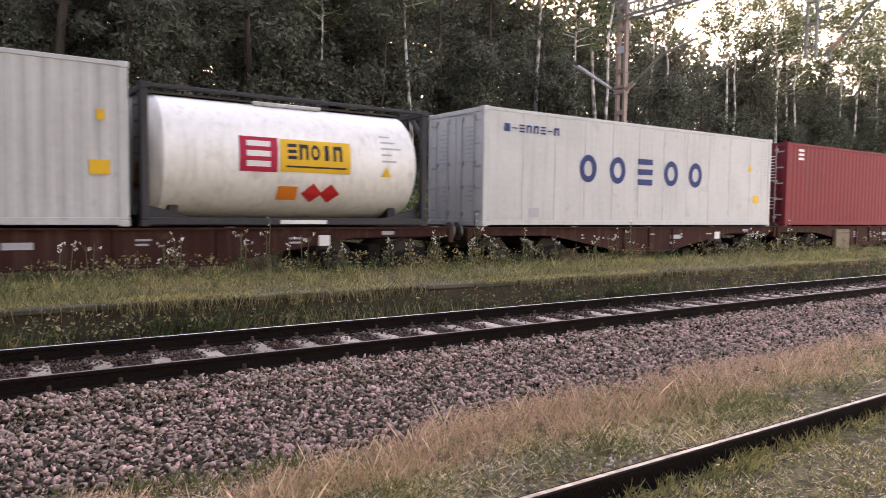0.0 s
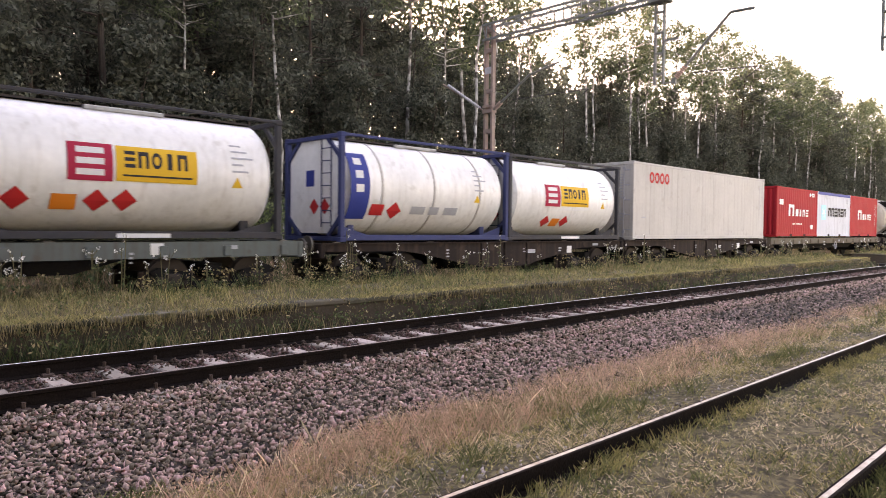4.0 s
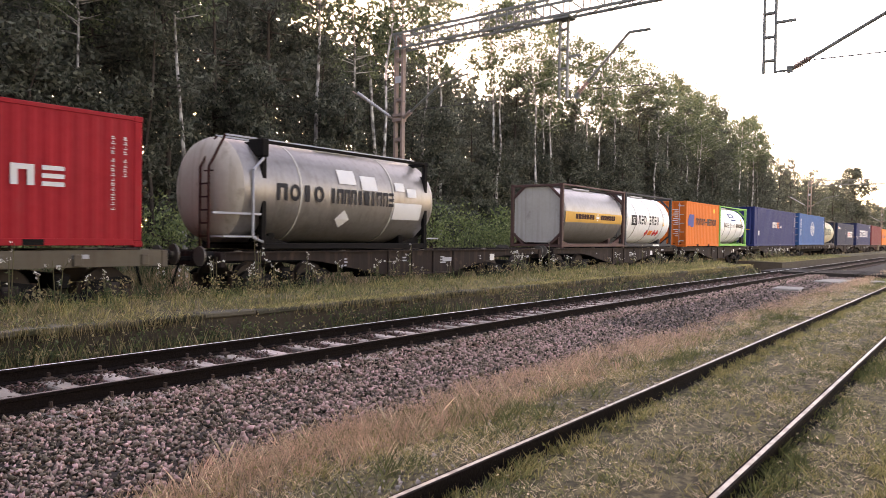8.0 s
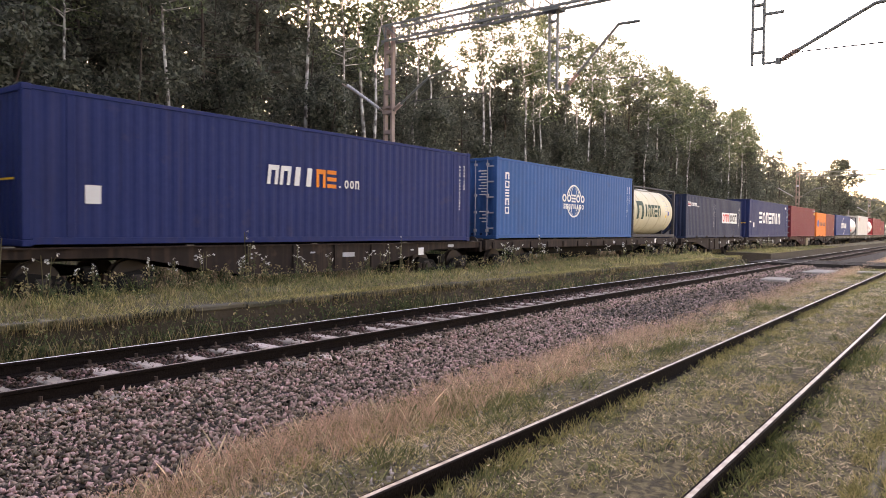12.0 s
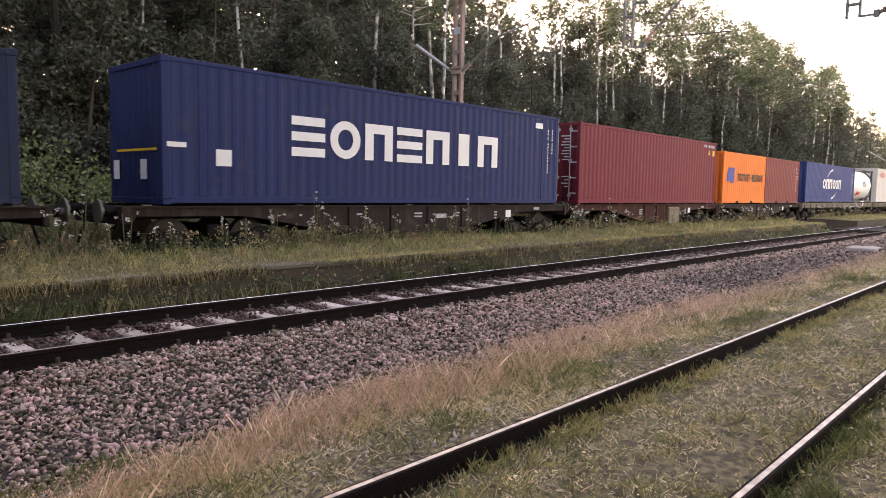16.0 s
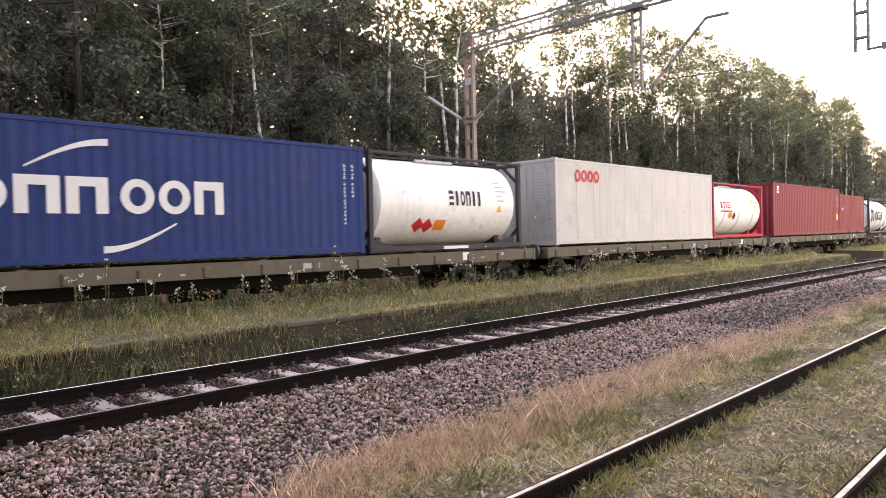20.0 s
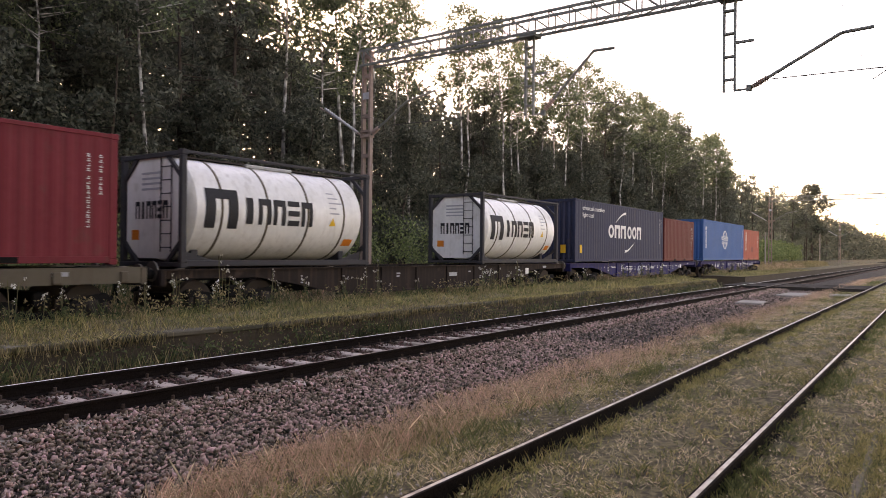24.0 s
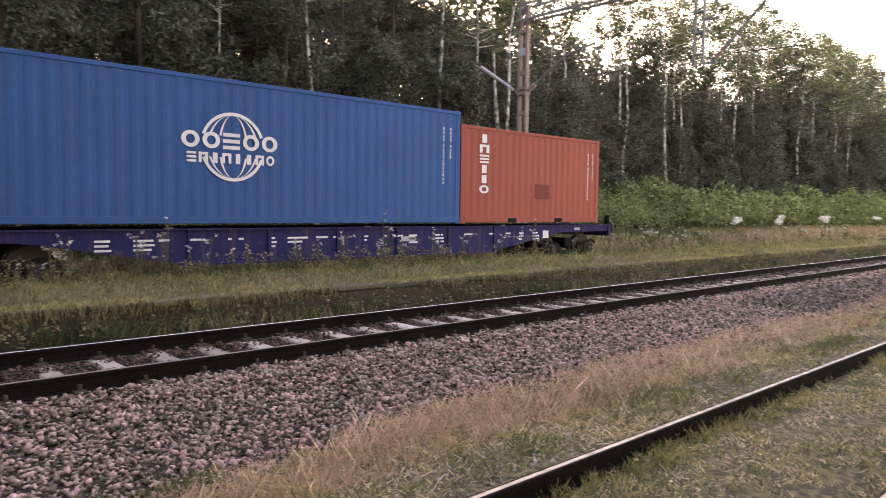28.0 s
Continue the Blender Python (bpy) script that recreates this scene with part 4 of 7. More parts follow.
def badge_tank(s, label, deck=1.2, end=P_CLAD, plates=((3.0, 0.85, "o"), (3.9, 0.86, "d"), (4.3, 0.8, "d")), plain=False):
    """White tank with a crimson square and a yellow panel on its side."""
    t = raised(tank("tank_container", s, P_CLAD, P_FRAMEDARK, label, bands=0, end=end), deck)
    if plain:
        on_tank(t, marks(2.86, 4.26, 1.25, 1.66, "eiohii", 0.2), D_BLACK, "black block marks")
    else:
        b = on_tank(t, fine_strips(1.78, 2.55, 1.08, 1.76), D_CRIMSON, "crimson square badge")
        on_tank(t, marks(1.92, 2.42, 1.18, 1.68, "e", 0.05, y=-HALF - 0.004), D_WHITE, "white shape on the badge")
        on_tank(t, fine_strips(2.6, 4.15, 1.1, 1.75), D_YELLOW, "yellow panel")
        on_tank(t, marks(2.75, 4.0, 1.35, 1.66, "ehoih", 0.2, y=-HALF - 0.004), D_BLACK, "dark block marks")
        g = Geo()
        g.box(2.72, 4.05, -HALF - 0.004, -HALF, 1.19, 1.225)
        on_tank(t, g, D_BLACK)
    for x, z, k in plates:
        if k == "o":
            on_tank(t, fine_strips(x, x + 0.42, z - 0.16, z + 0.16), D_ORANGE, "orange hazard plate")
        else:
            on_tank(t, diamond(x, z, 0.23, -HALF), D_RED, "red hazard diamond")
    tank_print(t)
    part("rail_label", panel(2.6, 3.6, 0.05, 0.13, -HALF - 0.003), D_WHITE, t, "white strip on the lower rail")
    if end:
        for yy, mt in ((0.55, D_RED), (0.2, D_RED)):
            part("mark", diamond(yy, 0.78, 0.2, face="end", x=0.088), mt, t, "red hazard diamond")
        part("mark", Geo().box(0.078, 0.083, 0.1 - 0.75, 0.1 - 0.35, 0.85, 1.2), D_ORANGE, t, "orange hazard plate")
    return t


# wagon 1: rusty, grey box and white tank
wagon(-10.6, 9.35, W_RUST, "rust-brown container wagon with deep tapered side sills", signs=5)
_c = raised(container("shipping_container", -9.89, FT40, HC, P_COOLWHITE, "tall grey-white container with yellow labels", ribs=True), 1.2)
part("mark", panel(11.56, 11.89, 0.91, 1.16), D_YELLOW, _c, "yellow label")
part("mark", panel(11.68, 11.81, 1.85, 2.03), D_YELLOW, _c, "small yellow label")
badge_tank(2.5, "white lagged tank container in a dark frame with hazard plates", plates=((2.6, 0.64, "o"), (3.35, 0.65, "d"), (3.75, 0.65, "d")))

# wagons 2, 3: two tall boxes
wagon(9.75, 22.85, W_RUST, "rust-brown container wagon with deep tapered side sills", signs=5)
_c = raised(container("refrigerated_container", 10.17, FT40, HC, P_COOLWHITE, "tall smooth white refrigerated container with blue block marks", doors=True, ribs=False), 1.2)
part("mark", marks(3.21, 8.95, 1.17, 1.91, "ooeoo", 0.45), D_NAVY, _c, "five large navy block marks")
part("mark", marks(0.62, 2.49, 2.33, 2.52, "b-ehhe-h", 0.25), D_NAVY, _c, "row of small navy marks")
part("mark", panel(1.44, 1.8, 0.22, 0.46), D_GREY, _c)
part("mark", panel(11.2, 11.5, 0.75, 0.98), D_YELLOW, _c, "yellow label")
part("mark", Geo().prism([(10.85, 1.78), (11.1, 1.78), (10.97, 2.0)], "y", -HALF - 0.005, -HALF), D_YELLOW, _c, "yellow warning triangle")
small_print(_c, FT40, HC, D_GREY)
wagon(22.95, 36.0, W_RUST, "rust-brown container wagon with a pale box on its sill", signs=5, locker=3.75)
_c = raised(container("shipping_container", 23.33, FT40, HC, P_MAROON, "tall maroon container with ribbed sides and door rods", doors=True), 1.2)
part("mark", marks(0.7, 1.09, 2.31, 2.69, "e", 0.1), D_WHITE, _c, "small white emblem")
part("mark", panel(11.53, 11.85, 0.85, 1.2), D_YELLOW, _c, "yellow label")
small_print(_c, FT40, HC)

# wagon 4: flat grey-green, tank, open-top, tank
wagon(36.35, 55.95, W_TEAL, "faded grey-green flat container wagon with stake pockets", flat=True, ring=12.3, signs=4)
badge_tank(37.05, "white tank container with crimson and yellow panels in a dark frame", 1.26, plates=((3.46, 0.85, "o"), (4.1, 0.92, "d"), (4.42, 0.8, "d")))
TARP = paint("blue_tarpaulin", (0.05, 0.07, 0.24), 0.6, spots=(0.5, 0.3), grain=2, bump=0.6, bump_scale=6)
_c = raised(container("open_top_container", 43.19, FT20, STD, P_BLUEGREY, "blue-grey open-top container with a blue tarpaulin cover", tarp=TARP), 1.26)
part("tarpaulin", Geo().prism([(-HALF + 0.02, STD - 0.14), (-HALF - 0.012, STD - 0.14), (-HALF - 0.012, STD - 0.02), (-0.7, STD + 0.05), (0.7, STD + 0.05), (HALF, STD - 0.02), (HALF, STD - 0.1)], "x", 0.1, FT20 - 0.1), TARP, _c, "wrinkled blue tarpaulin")
part("mark", panel(1.81, 4.15, 0.9, 2.04), D_BLUE, _c, "blue panel")
part("mark", Geo().prism([(2.6, 0.9), (4.15, 0.9), (4.15, 2.04), (3.75, 2.04)], "y", -HALF - 0.008, -HALF - 0.006), D_RED, _c, "red wedge of the panel")
part("mark", marks(2.0, 4.05, 1.15, 1.85, "ooi", 0.12, y=-HALF - 0.012), D_YELLOW, _c, "three yellow block marks")
part("mark", Geo().box(4.85, 5.1, -HALF - 0.006, -HALF, 1.75, 2.1).box(5.2, 5.7, -HALF - 0.006, -HALF, 2.25, 2.38), D_GREY, _c)
badge_tank(49.32, "white tank container with crimson and yellow panels in a dark frame", 1.26, plates=((1.0, 0.7, "d"), (1.55, 0.66, "o"), (2.3, 0.7, "d"), (2.8, 0.72, "d")))

# wagons 5, 6
wagon(56.4, 69.45, W_DARK, "dark brown container wagon with deep tapered side sills", signs=4)
_t = raised(tank("tank_container", 56.95, P_CLAD, P_FRAMEBLUE, "white tank container in a blue frame with steel bands", bands=3, end=P_CLAD, band_mat=P_PLATE), 1.2)
on_tank(_t, fine_strips(0.3, 0.88, 0.5, 2.2), D_BLUE, "upright blue panel")
on_tank(_t, marks(0.47, 0.72, 1.2, 2.05, "e", 0.1, y=-HALF - 0.004), D_WHITE, "white marks on the blue panel")
on_tank(_t, fine_strips(0.98, 1.4, 0.62, 0.92), D_RED, "red hazard plate")
on_tank(_t, diamond(1.75, 0.76, 0.24, -HALF), D_RED, "red hazard diamond")
for _x, _w in ((2.3, 0.5), (2.95, 0.35), (3.5, 0.5)):
    on_tank(_t, fine_strips(_x, _x + _w, 0.68, 0.9), D_GREY)
tank_print(_t, 4.6)
part("mark", Geo().box(0.077, 0.083, 0.0, 0.35, 1.35, 1.75), D_BLUE, _t, "blue square")
part("mark", diamond(0.45, 0.85, 0.2, face="end", x=0.088), D_RED, _t, "red hazard diamond")
part("mark", diamond(0.0, 0.85, 0.2, face="end", x=0.088), D_RED, _t, "red hazard diamond")
badge_tank(63.04, "white tank container with crimson and yellow panels in a dark frame", plates=((2.05, 0.55, "d"), (2.35, 0.52, "o"), (3.05, 0.56, "d")))
wagon(69.55, 82.75, W_DARK, "dark brown container wagon with deep tapered side sills", signs=4)


def white_reefer(s, deck):
    c = raised(container("refrigerated_container", s, FT40, HC, P_WHITE, "tall smooth off-white refrigerated container with a small red mark", doors=True, ribs=False), deck)
    part("mark", marks(1.13, 2.7, 2.14, 2.56, "oooo", 0.1), D_RED, c, "row of red rounded marks")
    part("mark", panel(0.6, 0.9, 0.8, 0.86), D_GREY, c)
    small_print(c, FT40, HC, D_GREY)
    part("mark", Geo().box(-0.036, -0.03, 0.6, 0.9, 1.4, 1.65), D_YELLOW, c, "yellow label on the door")
    return c


white_reefer(70.04, 1.2)

# wagon 7: three boxes on a flat wagon
wagon(83.3, 102.75, W_TAN, "faded tan flat container wagon with stake pockets", flat=True, ring=9.9, signs=4)


def red_box(s, rear=True):
    c = raised(container("shipping_container", s, FT20, STD, P_SIGNALRED, "bright red ribbed container with white block marks"), 1.29)
    part("mark", marks(1.62, 2.45, 1.1, 1.7, "h", 0.05), D_WHITE, c, "tall white mark")
    part("mark", marks(2.65, 4.7, 1.1, 1.47, "bihe", 0.25), D_WHITE, c, "white block marks")
    return c


_c = red_box(83.92)
part("mark", panel(0.35, 0.86, 1.66, 1.94), D_WHITE, _c, "small white flag shape")
part("mark", marks(2.22, 3.66, 0.65, 0.74, "bbb-bbbbb-bb", 0.3), D_WHITE, _c)
part("mark", panel(4.95, 5.34, 0.42, 0.66), D_WHITE, _c)
part("mark", marks(4.74, 5.52, 2.2, 2.4, "bb-bbbb", 0.3), D_WHITE, _c)
_c = raised(container("open_top_container", 90.0, FT20, STD, P_SILVER, "silver-grey ribbed container under a blue tarpaulin", tarp=TARP), 1.29)
part("tarpaulin", Geo().prism([(-HALF + 0.02, STD - 0.18), (-HALF - 0.014, STD - 0.18), (-HALF - 0.014, STD - 0.02), (-0.6, STD + 0.06), (0.6, STD + 0.06), (HALF, STD - 0.02), (HALF, STD - 0.1)], "x", 0.1, FT20 - 0.1), TARP, _c, "wrinkled blue tarpaulin")
part("mark", panel(0.65, 1.47, 0.98, 1.83), D_SKY, _c, "light blue square")
_g = Geo()
_star = [(1.06 + (0.12 if _k % 2 else 0.36) * math.cos(math.pi * _k / 7 + math.pi / 2), 1.4 + (0.12 if _k % 2 else 0.36) * math.sin(math.pi * _k / 7 + math.pi / 2)) for _k in range(14)]
_g.prism(_star, "y", -HALF - 0.01, -HALF - 0.006)
part("mark", _g, D_WHITE, _c, "white seven-pointed star")
part("mark", marks(1.85, 5.3, 1.2, 1.7, "hheheh", 0.16), D_BLACK, _c, "six bold black block marks")
part("mark", marks(5.2, 5.6, 2.0, 2.3, "bb", 0.3), D_GREY, _c)
_c = red_box(96.11)
small_print(_c, FT20, STD)

# wagon 8: steel swap tank and an empty place
wagon(104.0, 118.05, W_DARK, "dark container wagon, half of its deck empty", signs=4)
_t = raised(tank("tank_container", 105.09, P_STEEL, M_BLACK, "large dull steel tank container with round bulging ends", bands=2, swap=True, band_mat=P_PLATE), 1.2)
on_tank(_t, marks(0.4, 1.95, 1.2, 1.6, "hoio", 0.18), D_BLACK, "black block marks", 1.25, 1.42)
on_tank(_t, marks(2.1, 4.55, 1.2, 1.58, "ihhhibihhe", 0.18), D_BLACK, "black block marks", 1.25, 1.42)
for _a in ((2.43, 3.05, 1.72, 2.12), (3.25, 3.85, 1.6, 2.0), (4.55, 5.75, 0.84, 1.32), (4.6, 5.0, 1.65, 1.9), (5.1, 5.5, 1.5, 1.75)):
    on_tank(_t, fine_strips(*_a), D_WHITE, "white sign", 1.25, 1.42)
on_tank(_t, diamond(2.65, 0.78, 0.26, -HALF), D_WHITE, "white hazard diamond", 1.25, 1.42)
for _y in (-0.62, -0.28):
    part("ladder_rail", Geo().bar((-1.02, _y, 0.05), (-1.02, _y, 1.9), 0.05, 0.04).bar((-1.02, _y, 1.9), (-0.6, _y, 2.66), 0.05, 0.04), W_RUST, _t, "brown ladder rail on the round end")
parts("ladder_rung", [Geo().box(-1.04 + 0.1 * max(0, _k - 4), -0.99 + 0.1 * max(0, _k - 4), -0.64, -0.26, 0.3 + 0.3 * _k, 0.335 + 0.3 * _k) for _k in range(7)], W_RUST, _t)
part("hand_rail", Geo().rod((-0.3, -1.29, 0.3), (-0.3, -1.29, 1.85), 0.03, 8).rod((-0.3, -1.29, 1.85), (0.02, -1.24, 2.15), 0.03, 8).rod((-0.3, -1.29, 0.3), (0.02, -1.24, 0.2), 0.03, 8), D_GREY, _t, "bent grey hand rail")
part("end_bar", Geo().box(-1.3, 0.0, -1.2, -1.15, 0.82, 0.87), D_GREY, _t)
part("top_rail", Geo().box(-0.5, FT20 + 0.2, -0.52, -0.48, 2.68, 2.72).box(-0.5, FT20 + 0.2, -0.13, -0.09, 2.68, 2.72), D_GREY, _t, "pale edge of the walkway on top")
part("head_plate", Geo().box(-0.02, 0.17, -1.25, -0.7, 2.2, 2.62, 0.02), M_BLACK, _t, "dark corner box of the frame")
parts("end_walk", [Geo().box(-0.95, -0.05, -1.1, -0.5, 0.3, 0.34), Geo().box(FT20 + 0.05, FT20 + 0.7, -1.1, -0.5, 0.3, 0.34)], D_GREY, _t, "small end platform")

# wagon 9
wagon(119.0, 132.45, W_DARK, "dark brown container wagon with deep tapered side sills", signs=4)
_t = raised(tank("tank_container", 119.64, P_STEEL, P_FRAMEBROWN, "grey steel tank container with an ochre stripe in a brown frame", bands=0, end=P_PLATE, ladder=False), 1.2)
on_tank(_t, fine_strips(0.3, 5.75, 1.06, 1.48), D_OCHRE, "broad faded ochre stripe")
on_tank(_t, marks(1.17, 2.9, 1.2, 1.4, "bbbbbbb", 0.1, y=-HALF - 0.004), W_RUST, "brown block marks")
on_tank(_t, marks(3.5, 5.0, 1.2, 1.4, "bbbbbbb", 0.1, y=-HALF - 0.004), W_RUST, "brown block marks")
on_tank(_t, Geo().box(3.08, 3.36, -HALF - 0.004, -HALF, 1.24, 1.34).box(3.17, 3.27, -HALF - 0.004, -HALF, 1.15, 1.43), D_WHITE, "white cross")
_t = raised(tank("tank_container", 125.78, P_CLAD, P_FRAMEDARK, "white banded tank container with black block marks", bands=3, end=P_CLAD, band_mat=P_PLATE), 1.2)
on_tank(_t, marks(0.74, 1.41, 1.06, 1.54, "q", 0.02), D_BLACK, "black square outline")
on_tank(_t, marks(0.92, 1.23, 1.18, 1.42, "h", 0.05), D_BLACK, "black mark in the square")
on_tank(_t, marks(1.6, 4.3, 1.12, 1.55, "heh ehei", 0.25), D_BLACK, "thin black block marks")
for _x in (2.95, 3.95, 4.35):
    on_tank(_t, diamond(_x, 0.68, 0.2, -HALF), D_RED, "red hazard diamond")
on_tank(_t, fine_strips(3.2, 3.65, 0.56, 0.82), D_ORANGE, "orange hazard plate")
tank_print(_t, 4.75)
part("rail_label", panel(3.4, 4.3, 0.05, 0.13, -HALF - 0.003), D_WHITE, _t, "white strip on the lower rail")

# wagon 10
wagon(133.4, 146.95, W_DARK, "dark brown container wagon with deep tapered side sills", signs=4)


def crest(x0, x1, z0, z1):
    """Two leaning blue blocks, as on the orange containers."""
    w, h = x1 - x0, z1 - z0
    g = Geo()
    for k in (0, 1):
        a = x0 + 0.42 * w * k
        g.prism([(a, z0 + 0.1 * h * (1 - k)), (a + 0.5 * w, z0 + 0.1 * h * (1 - k)), (a + 0.58 * w, z1), (a + 0.22 * w, z1), (a + 0.02 * w, z0 + 0.6 * h)], "y", -HALF - 0.008 - 0.002 * k, -HALF - 0.004)
    return g


_c = raised(container("shipping_container", 134.12, FT20, STD, P_ORANGE, "orange ribbed container with a blue crest and dark marks", doors=True), 1.2)
part("mark", crest(0.3, 1.3, 1.13, 1.85), D_BLUE, _c, "leaning blue crest")
part("mark", marks(1.62, 5.45, 1.26, 1.66, "hohoh-behoh", 0.2), D_BLACK, _c, "dark block marks")
part("mark", panel(4.85, 5.15, 2.05, 2.3), D_YELLOW, _c)
_t = raised(tank("tank_container", 140.41, P_CLAD, P_FRAMEGREEN, "white tank container in a bright green frame with steel straps", bands=4, end=None, band_mat=P_PLATE), 1.2)
on_tank(_t, marks(0.9, 1.95, 1.24, 1.5, "hoe", 0.15), D_BLACK, "bold black marks")
on_tank(_t, marks(2.0, 3.45, 1.24, 1.5, "eeoh", 0.25), D_GREY, "thin grey marks")
on_tank(_t, marks(3.5, 5.35, 1.24, 1.5, "ihohe", 0.15), D_BLACK, "bold black marks")
on_tank(_t, marks(2.4, 3.5, 1.88, 2.2, "q", 0.02), D_NAVY, "dark blue open square")
on_tank(_t, panel(2.6, 3.65, 1.7, 1.79, -HALF), D_NAVY, "dark blue bar")
on_tank(_t, fine_strips(4.4, 4.75, 1.6, 1.85), D_SKY)
on_tank(_t, fine_strips(4.8, 5.05, 1.6, 1.85), D_YELLOW)
on_tank(_t, fine_strips(5.1, 5.3, 1.6, 1.85), D_WHITE)
part("valve_box", Geo().box(4.9, 5.5, -1.19, -1.05, 0.2, 0.62, 0.02), M_BLACK, _t, "dark valve box")

# wagon 11
wagon(148.0, 163.2, W_DARK, "long dark container wagon with tapered side sills", signs=5)
_c = raised(container("long_container", 148.69, FT45, HC, P_ROYAL, "extra-long royal blue ribbed container with white and orange marks", post40=True), 1.2)
part("mark", marks(5.34, 6.85, 1.42, 1.88, "hhii", 0.16, slant=0.12), D_WHITE, _c, "leaning white block marks")
part("mark", marks(6.9, 7.65, 1.42, 1.88, "he", 0.14), D_ORANGE, _c, "two orange block marks")
part("mark", marks(7.7, 8.5, 1.44, 1.66, ".ooh", 0.25), D_WHITE, _c, "small white marks")
part("mark", panel(1.1, 1.4, 0.8, 1.15), D_WHITE, _c, "white label")
part("mark", Geo().box(-0.006, -0.002, 0.2, 0.5, 0.75, 1.05), D_WHITE, _c, "white label")
part("mark", Geo().box(-0.008, -0.004, -0.9, 0.9, 1.2, 1.24), D_YELLOW, _c, "long yellow arrow line")
small_print(_c, FT45, HC)

# wagon 12
wagon(163.4, 182.9, W_DARK, "long dark flat container wagon", flat=True, signs=4)


def globe_box(s, deck, small=False):
    """Azure container with a white globe emblem."""
    c = raised(container("shipping_container", s, FT40, HC, P_AZURE, "tall azure blue ribbed container with a white globe emblem", doors=small), deck)
    cx, cz, rx = 5.95, 1.55, 0.62
    g = Geo()
    for a in ((20, 160), (200, 340)):
        q = arc(cx, cz, rx * 1.0, rx * 1.1, *a)
        g.add(q.v, q.f)
        for k in (0.42, 0.78):
            q = Geo()
            n = 14
            for i in range(n + 1):
                th = radians(a[0] + (a[1] - a[0]) * i / n)
                for dr in (0, 0.05):
                    q.v.append((cx + (k * rx + dr) * math.cos(th), -HALF - 0.006, cz + rx * math.sin(th)))
            q.f = [(2 * i, 2 * i + 2, 2 * i + 3, 2 * i + 1) for i in range(n)]
            g.add(q.v, q.f)
    part("mark", g, D_WHITE, c, "white globe of rings")
    part("mark", marks(4.9, 6.98, 1.5, 1.82, "ooeoo", 0.14, y=-HALF - 0.01), D_WHITE, c, "white block marks")
    part("mark", marks(5.0, 6.9, 1.22, 1.42, "ehihiiho", 0.2, y=-HALF - 0.01), D_WHITE, c, "white block marks")
    for k in range(5):
        part("mark", marks(0.54, 0.84, 0.9 + 0.31 * k, 1.15 + 0.31 * k, "qheqh"[k], 0.1), D_WHITE, c, "white sign in an upright row")
    small_print(c, FT40, HC)
    return c


_c = globe_box(164.05, 1.26, True)
_t = raised(tank("tank_container", 176.38, P_CREAM, P_FRAMEDARK, "cream-yellow tank container with large dark green marks", bands=4, end=P_CREAM), 1.26)
D_GREEN = paint("dark_green_marking", (0.03, 0.06, 0.045), 0.6, grain=3)


def long_name(t, material, z0=0.95, z1=1.75):
    """One tall mark and five lower ones, as on the long-named tanks."""
    on_tank(t, marks(0.62, 1.55, z0 - 0.05, z1 + 0.05, "h", 0.05), material, "tall dark mark")
    on_tank(t, marks(1.65, 3.95, z0 + 0.08, z1 - 0.1, "ihheh", 0.16), material, "dark block marks")


long_name(_t, D_GREEN, 1.0, 1.8)
tank_print(_t, 4.6)
on_tank(_t, fine_strips(4.95, 5.15, 1.2, 1.4), D_BLUE, "blue label")

# wagon 13
wagon(183.7, 197.0, W_DARK, "dark container wagon with tapered side sills", signs=4)
_c = raised(container("shipping_container", 184.43, FT20, STD, P_NAVY, "navy blue ribbed container with small white marks"), 1.2)
part("mark", marks(0.28, 0.8, 1.9, 2.16, "e", 0.02), D_WHITE, _c, "white striped flag shape")
part("mark", panel(0.33, 0.7, 1.99, 2.05, -HALF - 0.012), D_RED, _c, "red stripe")
part("mark", marks(0.92, 1.95, 1.92, 2.12, "hhh", 0.15), D_WHITE, _c, "white block marks")
part("mark", panel(1.95, 2.4, 1.92, 1.95), D_WHITE, _c)
small_print(_c, FT20, STD)
_c = raised(container("shipping_container", 190.46, FT20, STD, P_NAVY, "navy blue ribbed container with a red and white panel"), 1.2)
part("mark", panel(1.29, 3.02, 0.98, 1.68), D_WHITE, _c, "white panel")
part("mark", marks(1.4, 2.95, 1.08, 1.58, "ohh", 0.12, y=-HALF - 0.012), D_RED, _c, "red block marks")
part("mark", panel(3.1, 4.95, 0.98, 1.68), D_WHITE, _c, "white panel")
part("mark", marks(3.2, 4.88, 1.08, 1.58, "ooh", 0.12, y=-HALF - 0.012), D_BLACK, _c, "dark block marks")
small_print(_c, FT20, STD)

# wagons 14, 15, 16
wagon(198.2, 213.4, W_DARK, "long dark container wagon with tapered side sills", signs=5)
_c = raised(container("long_container", 198.98, FT45, HC, P_INK, "extra-long ink blue ribbed container with very large white marks", post40=True), 1.2)
part("mark", marks(3.0, 10.6, 1.1, 2.0, "eohehih", 0.14), D_WHITE, _c, "seven very large white block marks")
part("mark", panel(1.14, 1.5, 0.8, 1.14), D_WHITE, _c, "white label")
part("mark", panel(0.1, 0.5, 1.14, 1.24), D_WHITE, _c, "white label")
part("mark", Geo().box(-0.008, -0.004, -1.0, 0.85, 1.07, 1.12), D_YELLOW, _c, "long yellow arrow line")
for _y in (-0.55, 0.75):
    part("mark", Geo().box(-0.008, -0.004, _y, _y + 0.28, 0.5, 0.9), D_WHITE, _c, "white label")
part("mark", panel(12.4, 12.8, 2.45, 2.62), D_WHITE, _c)
small_print(_c, FT45, HC)
